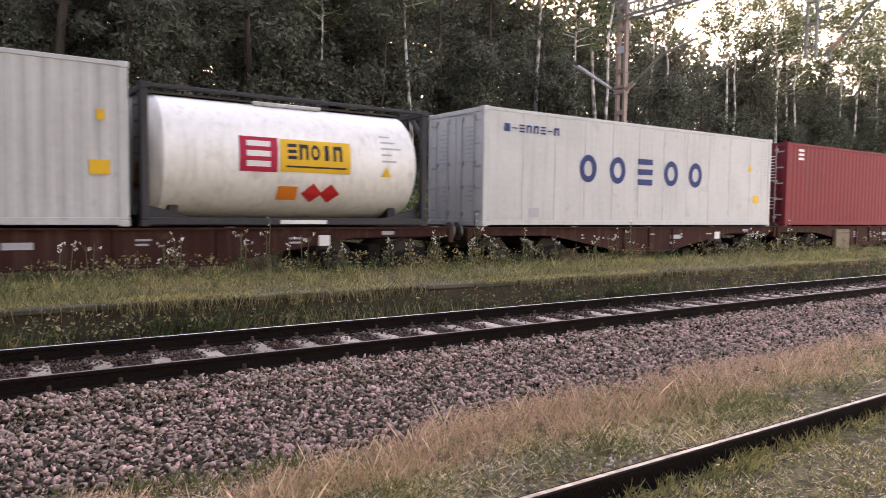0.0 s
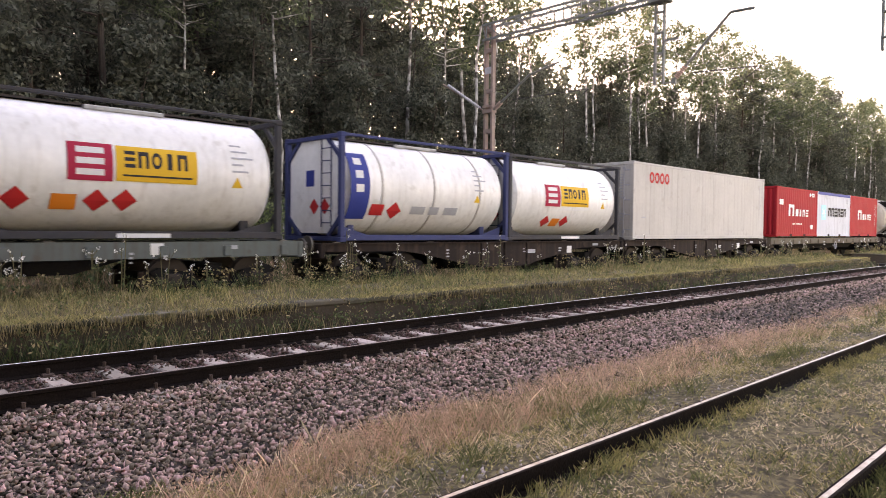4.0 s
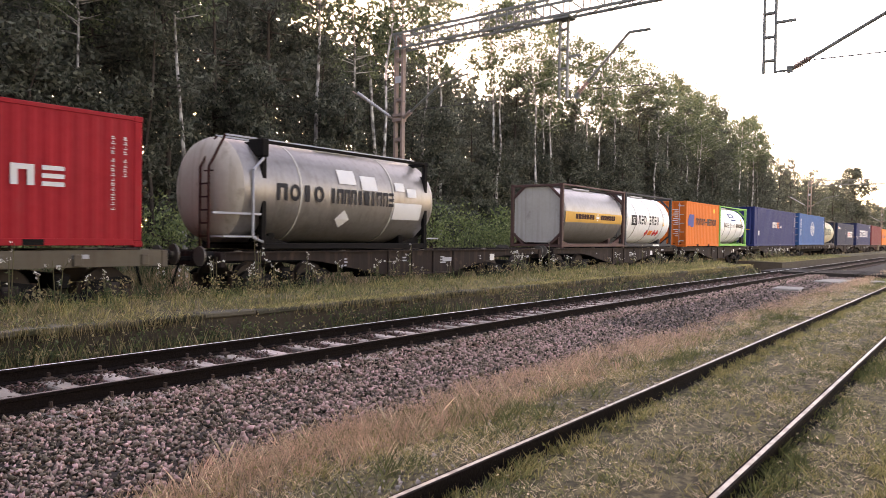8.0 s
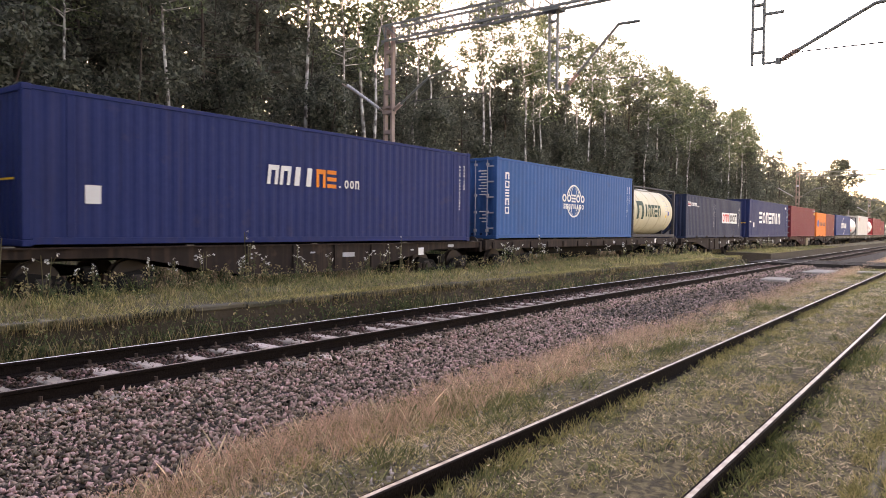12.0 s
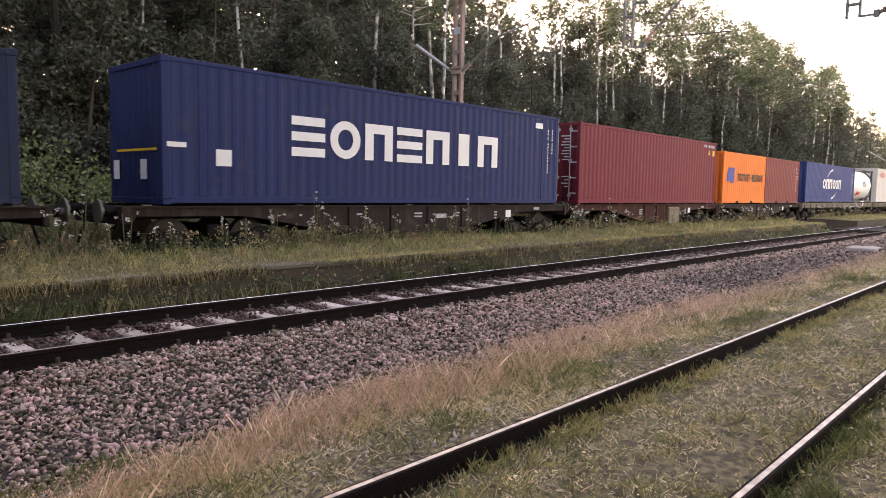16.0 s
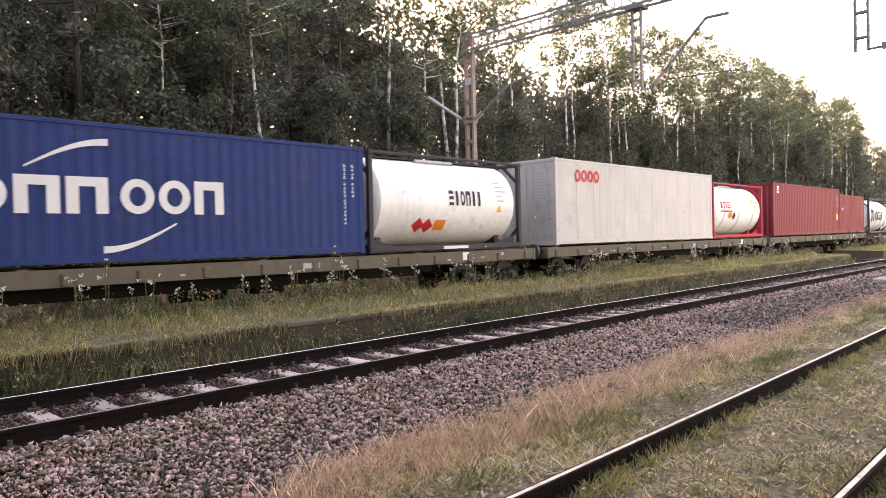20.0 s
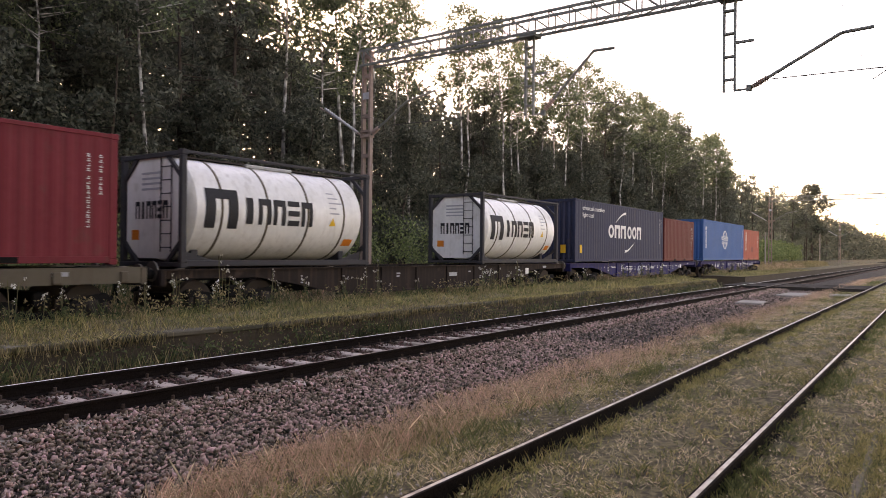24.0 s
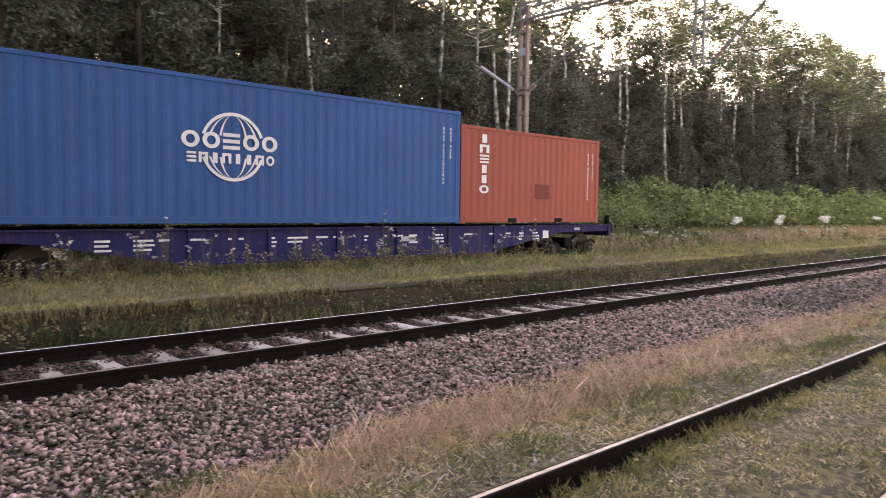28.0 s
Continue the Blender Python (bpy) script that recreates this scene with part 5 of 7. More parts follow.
wagon(213.75, 226.9, W_RUST, "rust-brown container wagon with a pale box on its sill", signs=5, locker=7.55)
_c = raised(container("shipping_container", 214.1, FT40, HC, P_WINE, "tall wine-red ribbed container with door rods", doors=True), 1.2)
part("mark", marks(10.75, 12.0, 2.62, 2.74, "bb-bbbb", 0.3), D_GREY, _c)
part("mark", panel(11.75, 11.98, 2.25, 2.5), D_YELLOW, _c, "yellow label")
part("mark", Geo().prism([(11.25, 2.28), (11.5, 2.28), (11.37, 2.5)], "y", -HALF - 0.005, -HALF), D_YELLOW, _c, "yellow warning triangle")
wagon(227.0, 240.2, W_DARK, "dark brown container wagon with tapered side sills", signs=4)
_c = raised(container("shipping_container", 227.33, FT20, STD, P_AMBER, "amber-orange ribbed container with a blue crest and dark marks"), 1.2)
part("mark", crest(0.48, 1.46, 1.05, 1.81), D_BLUE, _c, "leaning blue crest")
part("mark", marks(1.92, 5.7, 1.16, 1.55, "hohoh-behoh", 0.2), D_BLACK, _c, "dark block marks")
_c = raised(container("shipping_container", 233.48, FT20, STD, P_BRICK, "brick-red ribbed container with white stencil rows"), 1.2)
small_print(_c, FT20, STD)

# wagons 17 to 19: tan flats
wagon(240.7, 260.2, W_TAN, "faded tan flat container wagon with stake pockets", flat=True, signs=4)


def arc_box(s, deck, h, body, label, up=0.0):
    """Blue container with two white sweeping arcs round a row of marks."""
    c = raised(container("shipping_container", s, FT40, h, body, label), deck)
    part("mark", marks(3.85, 6.28, 1.06 + up, 1.72 + up, "ohh", 0.12), D_WHITE, c, "white block marks")
    part("mark", marks(6.4, 8.55, 1.06 + up, 1.72 + up, "ooh", 0.12), D_WHITE, c, "white block marks")
    g = Geo()
    for x0, x1, z0, z1, t0, t1 in ((4.82, 6.2, 1.86 + up, 2.36 + up, 0.03, 0.13), (7.46, 6.08, 0.88 + up, 0.4 + up, 0.03, 0.13)):
        n = 12
        q = Geo()
        for i in range(n + 1):
            u = i / n
            x, z, w = x0 + (x1 - x0) * u, z0 + (z1 - z0) * math.sin(u * math.pi / 2), t0 + (t1 - t0) * u
            q.v += [(x, -HALF - 0.006, z - w / 2), (x, -HALF - 0.006, z + w / 2)]
        q.f = [(2 * i, 2 * i + 2, 2 * i + 3, 2 * i + 1) for i in range(n)]
        g.add(q.v, q.f)
    part("mark", g, D_WHITE, c, "two white sweeping arcs")
    small_print(c, FT40, h)
    return c


arc_box(241.05, 1.29, STD, P_DEEP, "deep blue ribbed container with white marks and arcs", -0.14)
badge_tank(253.41, "cream-white tank container with black marks and red plates", 1.27, end=None, plates=((1.8, 0.68, "d"), (2.15, 0.66, "d"), (2.4, 0.68, "o")), plain=True)
wagon(260.85, 280.3, W_TAN, "faded tan flat container wagon with stake pockets", flat=True, ring=10.6, signs=4)
white_reefer(261.32, 1.29)
_t = raised(tank("tank_container", 273.63, P_CLAD, P_FRAMERED, "white tank container in a red frame with steel bands", bands=3, end=None, band_mat=P_PLATE), 1.29)
on_tank(_t, marks(0.8, 2.05, 1.4, 1.72, "ihe", 0.15), D_CRIMSON, "crimson block marks")
on_tank(_t, panel(0.85, 2.2, 1.24, 1.31, -HALF), D_CRIMSON, "crimson bar")
on_tank(_t, fine_strips(1.75, 2.2, 0.95, 1.22), D_ORANGE, "orange hazard plate")
on_tank(_t, diamond(2.45, 1.05, 0.2, -HALF), D_BLACK, "dark hazard diamond")
for _x, _z in ((4.6, 1.72), (5.2, 1.66), (5.0, 1.42)):
    on_tank(_t, fine_strips(_x, _x + 0.3, _z, _z + 0.14), D_YELLOW, "yellow label")
wagon(280.85, 300.3, W_TAN, "faded tan flat container wagon with stake pockets", flat=True, signs=4)
_c = raised(container("shipping_container", 281.29, FT40, HC, P_MAROON, "tall dark maroon ribbed container with white stencil rows"), 1.29)
part("mark", marks(0.54, 0.9, 2.34, 2.7, "e", 0.1), D_WHITE, _c, "small white emblem")
part("mark", panel(11.43, 11.78, 0.91, 1.27), D_YELLOW, _c, "yellow label")
small_print(_c, FT40, HC)
_c = raised(container("shipping_container", 293.57, FT20, STD, P_MAROON, "dark maroon ribbed container with white stencil rows"), 1.29)
small_print(_c, FT20, STD)
part("mark", panel(0.55, 0.75, 1.55, 1.7), D_WHITE, _c)

# wagon 20: two white tanks with an empty place between
wagon(300.6, 319.95, W_DARK, "long dark container wagon, its middle place empty", signs=4, belly=0.45)
for _s in (301.07, 313.25):
    _t = raised(tank("tank_container", _s, P_CLAD, P_FRAMEDARK, "white tank container with large black marks and dark bands", bands=4, end=P_CLAD, band_mat=W_TAN), 1.2)
    long_name(_t, D_BLACK)
    tank_print(_t, 4.5)
    on_tank(_t, fine_strips(5.2, 5.55, 0.5, 0.72), D_ORANGE, "orange hazard plate")
    part("mark", marks(-0.7, 0.62, 1.1, 1.5, "hihheh", 0.16, face="end", x=0.082), D_BLACK, _t, "black block marks on the end")
    for _k in range(4):
        part("mark", Geo().box(0.077, 0.083, -0.35, 0.45, 1.75 + 0.12 * _k, 1.8 + 0.12 * _k), D_GREY, _t)
    part("mark", Geo().box(0.077, 0.083, 0.55, 0.85, 0.62, 0.85), D_ORANGE, _t, "orange hazard plate")

# wagons 21, 22: blue wagons, the end of the train
wagon(320.6, 340.2, W_BLUE, "violet-blue container wagon covered with small white markings", signs=22, ring=8.6)
_c = arc_box(321.04, 1.22, HC, P_SLATE, "tall slate blue ribbed container with white marks and a slogan", 0.14)
part("mark", panel(0.5, 0.72, 0.42, 0.8), D_YELLOW, _c, "yellow label")
part("mark", Geo().box(-0.012, -0.004, -0.75, -0.5, 0.42, 0.8), D_YELLOW, _c, "yellow label on the end")
for _k, _words in enumerate(("advanced container", "light steel")):
    _f = bpy.data.curves.new("slogan", "FONT")
    _f.body, _f.size, _f.extrude = _words, 0.3, 0.002
    _o = new("slogan", _f)
    _m = bpy.data.meshes.new_from_object(_o.evaluated_get(bpy.context.evaluated_depsgraph_get()))
    bpy.data.objects.remove(_o)
    _m.materials.clear()
    _m.materials.append(D_WHITE)
    _o = tagged(new("slogan", _m), "white slogan in small letters")
    _o.parent = _c
    _o.matrix_basis = pose(0.75, -HALF - 0.009, 2.42 - 0.32 * _k, 90, 0, 0) @ Matrix.Diagonal((1.12, 0.95, 1, 1))
_c = raised(container("shipping_container", 333.53, FT20, STD, P_OXBLOOD, "dark oxblood ribbed container with white stencil rows"), 1.22)
small_print(_c, FT20, STD)
wagon(341.5, 361.0, W_BLUE, "violet-blue container wagon covered with small white markings", signs=22, lamp=True)
globe_box(341.95, 1.24)
_c = raised(container("shipping_container", 354.17, FT20, STD, P_TERRA, "terracotta ribbed container with an upright row of white marks"), 1.24)
for _k in range(6):
    part("mark", marks(0.68, 1.05, 2.16 - 0.27 * _k, 2.38 - 0.27 * _k, "iheiio"[_k], 0.02), D_WHITE, _c)
part("mark", panel(2.98, 3.6, 0.7, 1.12), P_BRICK, _c, "dark repaired patch")
small_print(_c, FT20, STD)


# ---- overhead line ----
def lattice_post(g, x, y, z0, z1, wx, wy, leg=0.09, step=0.55, plate=0.14):
    """Two channel legs joined by batten plates, standing from z0 to z1."""
    for sy in (-1, 1):
        g.box(x - wx / 2, x + wx / 2, y + sy * wy / 2 - leg / 2, y + sy * wy / 2 + leg / 2, z0, z1)
    k = z0 + 0.3
    while k < z1:
        g.box(x - wx / 2 - 0.01, x + wx / 2 + 0.01, y - wy / 2, y + wy / 2, k, k + plate)
        k += step
    return g


def turned(p, q, radii, n=10):
    """One tube of changing radius from p to q."""
    g = Geo()
    p, q = Vector(p), Vector(q)
    d = (q - p).normalized()
    u = d.orthogonal().normalized()
    w = d.cross(u)
    k = len(radii)
    for j, rad in enumerate(radii):
        c = p + (q - p) * j / (k - 1)
        g.v += [tuple(c + rad * (math.cos(2 * math.pi * i / n) * u + math.sin(2 * math.pi * i / n) * w)) for i in range(n)]
    g.f = [(j * n + i, j * n + (i + 1) % n, (j + 1) * n + (i + 1) % n, (j + 1) * n + i) for j in range(k - 1) for i in range(n)]
    g.f += [tuple(range(n - 1, -1, -1)), tuple(range((k - 1) * n, k * n))]
    return g


def cable(points, r, n=5):
    """One thin wire through many points that run along x."""
    g = Geo()
    for x, y, z in points:
        g.v += [(x, y + r * math.cos(2 * math.pi * i / n), z + r * math.sin(2 * math.pi * i / n)) for i in range(n)]
    g.f = [(j * n + i, j * n + (i + 1) % n, (j + 1) * n + (i + 1) % n, (j + 1) * n + i) for j in range(len(points) - 1) for i in range(n)]
    return g


def cantilever(parent, x, foot, knee, tip, steady):
    """A tube bracket that leans out over a track, with its insulators and steady arm; each point is (y, z)."""
    p, k, e = (x, *foot), (x, *knee), (x, *tip)
    arm = part("bracket_tube", Geo().rod(p, k, 0.045, 8).rod(k, e, 0.045, 8), M_GANTRY, parent)
    ends = [[a + (b - a) * u for a, b in zip(p, k)] for u in (0.05, 0.22)]
    rings = turned(*ends, [0.05 if j % 2 else 0.09 for j in range(15)])
    part("insulator", rings, M_LATTICE, arm, "ribbed brown insulator")
    part("steady_arm", Geo().rod((x, *steady[0]), (x, *steady[1]), 0.014, 6).rod((x, *steady[1]), (x, steady[1][0] + 0.4, steady[1][1] - 0.25), 0.012, 6), M_WIRE, arm)


def portal(x, label, detail=True):
    """A lattice portal over the tracks with drop posts and brackets."""
    p = thing("overhead_portal", label, "overhead line portal", "overhead line portals", at=(0, 0, 0))
    lo, hi = 8.6, 9.16
    g = lattice_post(Geo(), x, 17.6, -0.4, hi, 0.16, 0.34, 0.1, 0.75)
    part("mast", g, M_LATTICE, p, "rusty twin-leg steel mast")
    part("mast", lattice_post(Geo(), x, -9.5, -0.4, hi, 0.16, 0.34, 0.1, 0.75), M_LATTICE, p, "rusty twin-leg steel mast")
    for sx in (-0.22, 0.22):
        g = Geo().box(x + sx - 0.035, x + sx + 0.035, -9.7, 17.8, lo - 0.04, lo + 0.04).box(x + sx - 0.035, x + sx + 0.035, -9.7, 17.8, hi - 0.04, hi + 0.04)
        k = -9.7
        while k < 17.7:
            g.bar((x + sx, k, lo), (x + sx, k, hi), 0.035, 0.035).bar((x + sx, k, lo), (x + sx, min(17.8, k + 0.7), hi), 0.03, 0.03)
            k += 0.7
        part("truss", g, M_GANTRY, p)
    g = Geo()
    k = -9.7
    while k < 17.7:
        g.bar((x - 0.22, k, lo), (x + 0.22, k + 0.7, lo), 0.03, 0.03).bar((x - 0.22, k, hi), (x + 0.22, k, hi), 0.03, 0.03)
        k += 0.7
    tagged(part("truss_bracing", g, M_GANTRY, p), kind="stuff")
    for y, arm in ((10.67, ((10.2, 6.06), (8.5, 7.74), (7.85, 7.72), ((9.6, 6.2), (7.6, 6.1)))), (4.6, ((4.1, 6.02), (1.96, 7.14), (1.28, 7.17), ((3.56, 6.21), (0.9, 6.15))))):
        d = part("drop_post", lattice_post(Geo(), x, y, 6.0, lo - 0.05, 0.12, 0.28, 0.05, 0.62, 0.05).box(x - 0.24, x + 0.24, y - 0.28, y + 0.28, lo - 0.12, lo - 0.03), M_GANTRY, p, "hanging lattice post")
        part("post_foot", Geo().bar((x, y - 0.15, 6.02), (x, y - 0.5, 6.02), 0.05, 0.05).box(x - 0.06, x + 0.06, y - 0.56, y - 0.44, 5.96, 6.12), M_GANTRY, d)
        cantilever(d, x, *arm)
        part("bracket_lug", Geo().box(x - 0.04, x + 0.04, y - 0.62, y - 0.13, 7.27, 7.33), M_GANTRY, d)
    cantilever(p, x, (17.4, 6.0), (15.7, 7.05), (14.4, 7.3), ((16.5, 6.27), (13.2, 6.22)))
    part("bracket_tube", Geo().rod((x, 17.85, 6.0), (x, 20.1, 7.33), 0.03, 8), M_LATTICE, p)
    g = turned((x, 18.1, 6.16), (x, 19.8, 7.24), [0.03 if j % 2 else 0.07 for j in range(31)], 8)
    part("insulator", g, D_GREY, p, "pale ribbed insulator string")
    part("clamp", Geo().box(x - 0.13, x + 0.13, 17.36, 17.84, 5.9, 6.02).box(x - 0.13, x + 0.13, 17.36, 17.84, 6.1, 6.18), M_LATTICE, p)
    part("number_plate", Geo().box(x - 0.1, x - 0.085, 17.45, 17.75, 7.35, 7.6), D_GREY, p, "pale plate on the mast")
    return p


portal(19.7, "rusty lattice portal over the tracks with hanging posts")
portal(97.0, "distant lattice portal over the tracks")
portal(174.0, "distant lattice portal over the tracks")
for _y, _name in ((1.3, "siding"), (8.0, "main"), (14.3, "far")):
    _w = thing("overhead_wire", "thin dark overhead wires above a track", "overhead wire", "overhead wires")
    part("contact_wire", Geo().rod((-60, _y, 5.75), (400, _y, 5.75), 0.004, 5), M_WIRE, _w)
    _line, _x = [], -38.6
    while _x < 300:
        _line += [(_x + 58.3 * _k / 8, _y, 7.55 - 2.8 * _k / 8 * (1 - _k / 8)) for _k in range(8)]
        _x += 58.3
    part("catenary_wire", cable(_line, 0.0035), M_WIRE, _w)

# line-side poles far along the track
for _x, _y, _h in ((95.0, 17.8, 4.6), (150.0, 18.5, 6.0)):
    _p = thing("line_pole", "thin pale wooden pole beside the far track", "pole", at=(_x, _y, 0))
    part("pole", Geo().rod((0, 0, -0.3), (0, 0, _h), 0.11, 10, 0.08), M_SLAB, _p, smooth=True)
    part("pole_arm", Geo().box(-0.05, 0.05, -0.4, 0.4, _h - 0.5, _h - 0.4), M_LATTICE, _p)

# ---- crossing ----
for _x, _y, _l, _w, _a in ((28.2, 5.75, 1.5, 0.9, 4), (35.3, 5.4, 2.6, 1.0, -3), (36.2, 3.6, 1.7, 0.9, 5)):
    _s = tagged(part("concrete_slab", Geo().box(-_l / 2, _l / 2, -_w / 2, _w / 2, -0.12, 0.02, 0.03), M_SLAB), "pale weathered concrete slab lying beside the main track", "slab", "concrete slabs")
    _s.matrix_basis = pose(_x, _y, -0.15, 0, 0, _a)
_s = tagged(part("kerb_stone", Geo().box(3.6, 7.9, 0.41, 0.51, -0.3, -0.115, 0.035), M_KERB), "worn pale concrete kerb sunk in the turf beside the siding", "kerb")
crossing = thing("board_crossing", "dark worn board crossing over the main track", "level crossing", kind="structure")
for _k in range(12):
    for _y0, _y1 in ((2.95, 5.1), (5.2, 7.16), (7.36, 8.66), (8.84, 9.7)):
        part("board", Geo().box(40.3 + 0.44 * _k, 40.72 + 0.44 * _k, _y0, _y1, -0.2, -0.012 - 0.006 * (_k % 3), 0.012), M_BOARD, crossing)


# ---- trees ----
def leaf_cloud(centres, radii, per, size, flat=0.6, seed=1, wide=0.5):
    """Rhombic leaf clumps scattered in many small balls; returns corner rows."""
    r = np.random.default_rng(seed)
    c = np.repeat(np.asarray(centres, float), per, axis=0)
    rad = np.repeat(np.asarray(radii, float), per)
    n = len(c)
    d = r.normal(size=(n, 3))
    d /= np.linalg.norm(d, axis=1)[:, None]
    c = c + d * (rad * r.random(n) ** 0.45)[:, None] * [1, 1, flat]
    u = r.normal(size=(n, 3))
    u /= np.linalg.norm(u, axis=1)[:, None]
    w = np.cross(u, r.normal(size=(n, 3)))
    w /= np.linalg.norm(w, axis=1)[:, None]
    s = (size * r.uniform(0.55, 1.35, n))[:, None]
    return np.stack([c - u * s, c - w * s * wide, c + u * s, c + w * s * wide], axis=1).reshape(-1, 3)


def limb(g, p, q, r0, r1, n=6):
    g.rod(p, q, r0, n, r1)


def make_tree(kind, h, seed):
    """One tree: tapered, slightly bent trunk, limbs, and a crown of many leaf clumps."""
    r = random.Random(seed)
    label, category = {"birch": ("slender white-barked birch with thin yellowish foliage", "birch"), "pine": ("tall dark pine with a bare reddish trunk", "pine"), "young": ("dense young dark-leaved tree at the wood's edge", "young tree"), "spruce": ("dense dark conifer with branches down to the ground", "conifer"), "oak": ("broad round-crowned tree standing above the far wood", "broadleaf tree")}[kind]
    t = thing(kind + "_tree", label, category, "trees of the wood")
    g = Geo()
    pts, x, y = [], 0.0, 0.0
    steps = 7
    base = {"birch": 0.11, "pine": 0.17, "young": 0.09, "spruce": 0.17, "oak": 0.32}[kind]
    for k in range(steps + 1):
        pts.append((x, y, h * k / steps - (0.4 if k == 0 else 0)))
        x += r.uniform(-0.22, 0.22)
        y += r.uniform(-0.22, 0.22)
    for k in range(steps):
        limb(g, pts[k], pts[k + 1], base * (1 - 0.86 * k / steps), base * (1 - 0.86 * (k + 1) / steps), 8)

    def on_trunk(u):
        k = min(steps - 1, int(u * steps))
        f = u * steps - k
        return [a + (b - a) * f for a, b in zip(pts[k], pts[k + 1])]

    centres, radii = [], []
    lo = {"birch": 0.64, "pine": 0.42, "young": 0.06, "spruce": 0.1, "oak": 0.36}[kind]
    count = {"birch": 32, "pine": 32, "young": 40, "spruce": 66, "oak": 60}[kind]
    for k in range(count):
        u = lo + (1 - lo) * (k + r.random()) / count
        p = on_trunk(min(u, 0.995))
        v = (u - lo) / (1 - lo)
        reach = {"birch": 2.3 * math.sin(math.pi * min(0.97, 0.18 + 0.8 * v)), "pine": 2.5 * (0.35 + math.sin(math.pi * min(0.95, 0.25 + 0.7 * v))) * 0.75, "young": 1.9 * (1 - 0.8 * v) + 0.3, "spruce": 2.3 * (1 - 0.72 * v) + 0.25, "oak": 4.6 * math.sin(math.pi * min(0.96, 0.24 + 0.68 * v))}[kind] * r.uniform(0.6, 1.1)
        a = r.uniform(0, 2 * math.pi)
        tilt = {"birch": 0.9, "pine": 0.25, "young": 0.2, "spruce": -0.35, "oak": 0.5}[kind] * r.uniform(0.3, 1.0)
        q = (p[0] + reach * math.cos(a), p[1] + reach * math.sin(a), p[2] + reach * tilt * 0.6)
        limb(g, p, q, base * 0.28 * (1.1 - v), 0.012, 5)
        for f in (0.55, 0.8, 1.0):
            centres.append([p[i] + (q[i] - p[i]) * f + r.uniform(-0.25, 0.25) for i in range(3)])
            radii.append({"birch": 0.62, "pine": 0.62, "young": 0.6, "spruce": 0.62, "oak": 1.0}[kind] * r.uniform(0.6, 1.25))
    bark = {"birch": M_BIRCH, "pine": M_PINE, "young": M_PINE, "spruce": M_PINE, "oak": M_PINE}[kind]
    leafm = {"birch": M_BLEAF, "pine": M_NEEDLE, "young": M_DARKLEAF, "spruce": M_NEEDLE, "oak": M_DARKLEAF}[kind]
    part("trunk", g, bark, t, smooth=True)
    per, size = {"birch": (30, 0.1), "pine": (34, 0.155), "young": (62, 0.095), "spruce": (66, 0.1), "oak": (34, 0.26)}[kind]
    cr = swarm("crown", leaf_cloud(centres, radii, per, size, 0.8, seed, 0.34 if kind == "pine" else 0.42 if kind == "spruce" else 0.5), 4, leafm, t)
    return t


kinds = [make_tree("birch", 16.5, 1), make_tree("birch", 14.5, 2), make_tree("birch", 17.5, 3), make_tree("pine", 17.0, 4), make_tree("pine", 19.0, 5), make_tree("pine", 15.5, 6), make_tree("young", 7.5, 7), make_tree("young", 9.5, 8), make_tree("young", 6.0, 9), make_tree("spruce", 13.0, 10), make_tree("spruce", 14.5, 12), make_tree("spruce", 11.5, 13), make_tree("oak", 17.0, 14)]
_r = random.Random(11)
spots = []


def plant(k, x, y, turn=None, size=1.0):
    m = pose(x, y, 0.5, _r.uniform(-2, 2), _r.uniform(-2, 2), _r.uniform(0, 360) if turn is None else turn) @ Matrix.Scale(size, 4)
    if k not in used:
        used.add(k)
        kinds[k].matrix_basis = m
    else:
        o = copy_thing(kinds[k], m)
        o.scale = (size, size, size)


used = set()
# birches whose white trunks stand clear at the wood's edge
for _a, _y, _k in ((58.3, 24.5, 1), (45.4, 25.5, 1), (43.3, 23.8, 0), (33.7, 25.2, 2), (30.4, 24.5, 0), (29.6, 25.4, 1), (21.4, 25.0, 2), (18.7, 25.5, 0), (18.1, 25.6, 2), (17.6, 26.2, 1), (15.4, 26, 1), (13.9, 26.4, 2)):
    plant(_k, _y / math.tan(radians(_a)), _y, size=_r.uniform(0.92, 1.05))
# rows of the wood, thinner with depth
for _row, (_y, _step) in enumerate(((26.5, 3.4), (30.0, 3.4), (34.5, 3.8), (40.0, 5.0))):
    _x = -14.0
    while _x < 60 + 22 * _row:
        _open = 21 + 0.9 * (_y - 26) < _x < 100  # lower pines under tall thin birches
        _k = _r.choice((3, 4, 5, 3, 4, 0, 1, 2) if _open else (3, 4, 5, 3, 4, 5, 1))
        plant(_k, _x + _r.uniform(-1.2, 1.2), _y + _r.uniform(-1.5, 1.5), size=_r.uniform(0.58, 0.72) if _open and _k > 2 else _r.uniform(0.85, 1.08))
        _x += _step * _r.uniform(0.7, 1.3) * (1.25 if _open else 0.95)
TOPS = ((30, 40, 52, 66, 95, 115, 130, 190, 400), (18.5, 18.0, 17.0, 17.8, 18.6, 17.2, 15.6, 14.0, 14.0))  # treetops along the line
HEIGHTS = (16.5, 14.5, 17.5, 17.0, 19.0, 15.5)
_x = 60.0
while _x < 330:
    _k = _r.choice((3, 4, 5, 2))
    plant(_k, _x, 26.5 + _r.uniform(-1.5, 3), size=_r.uniform(0.78, 0.98) * float(np.interp(_x, *TOPS)) / HEIGHTS[_k])
    _x += 2.6 + 0.007 * _x
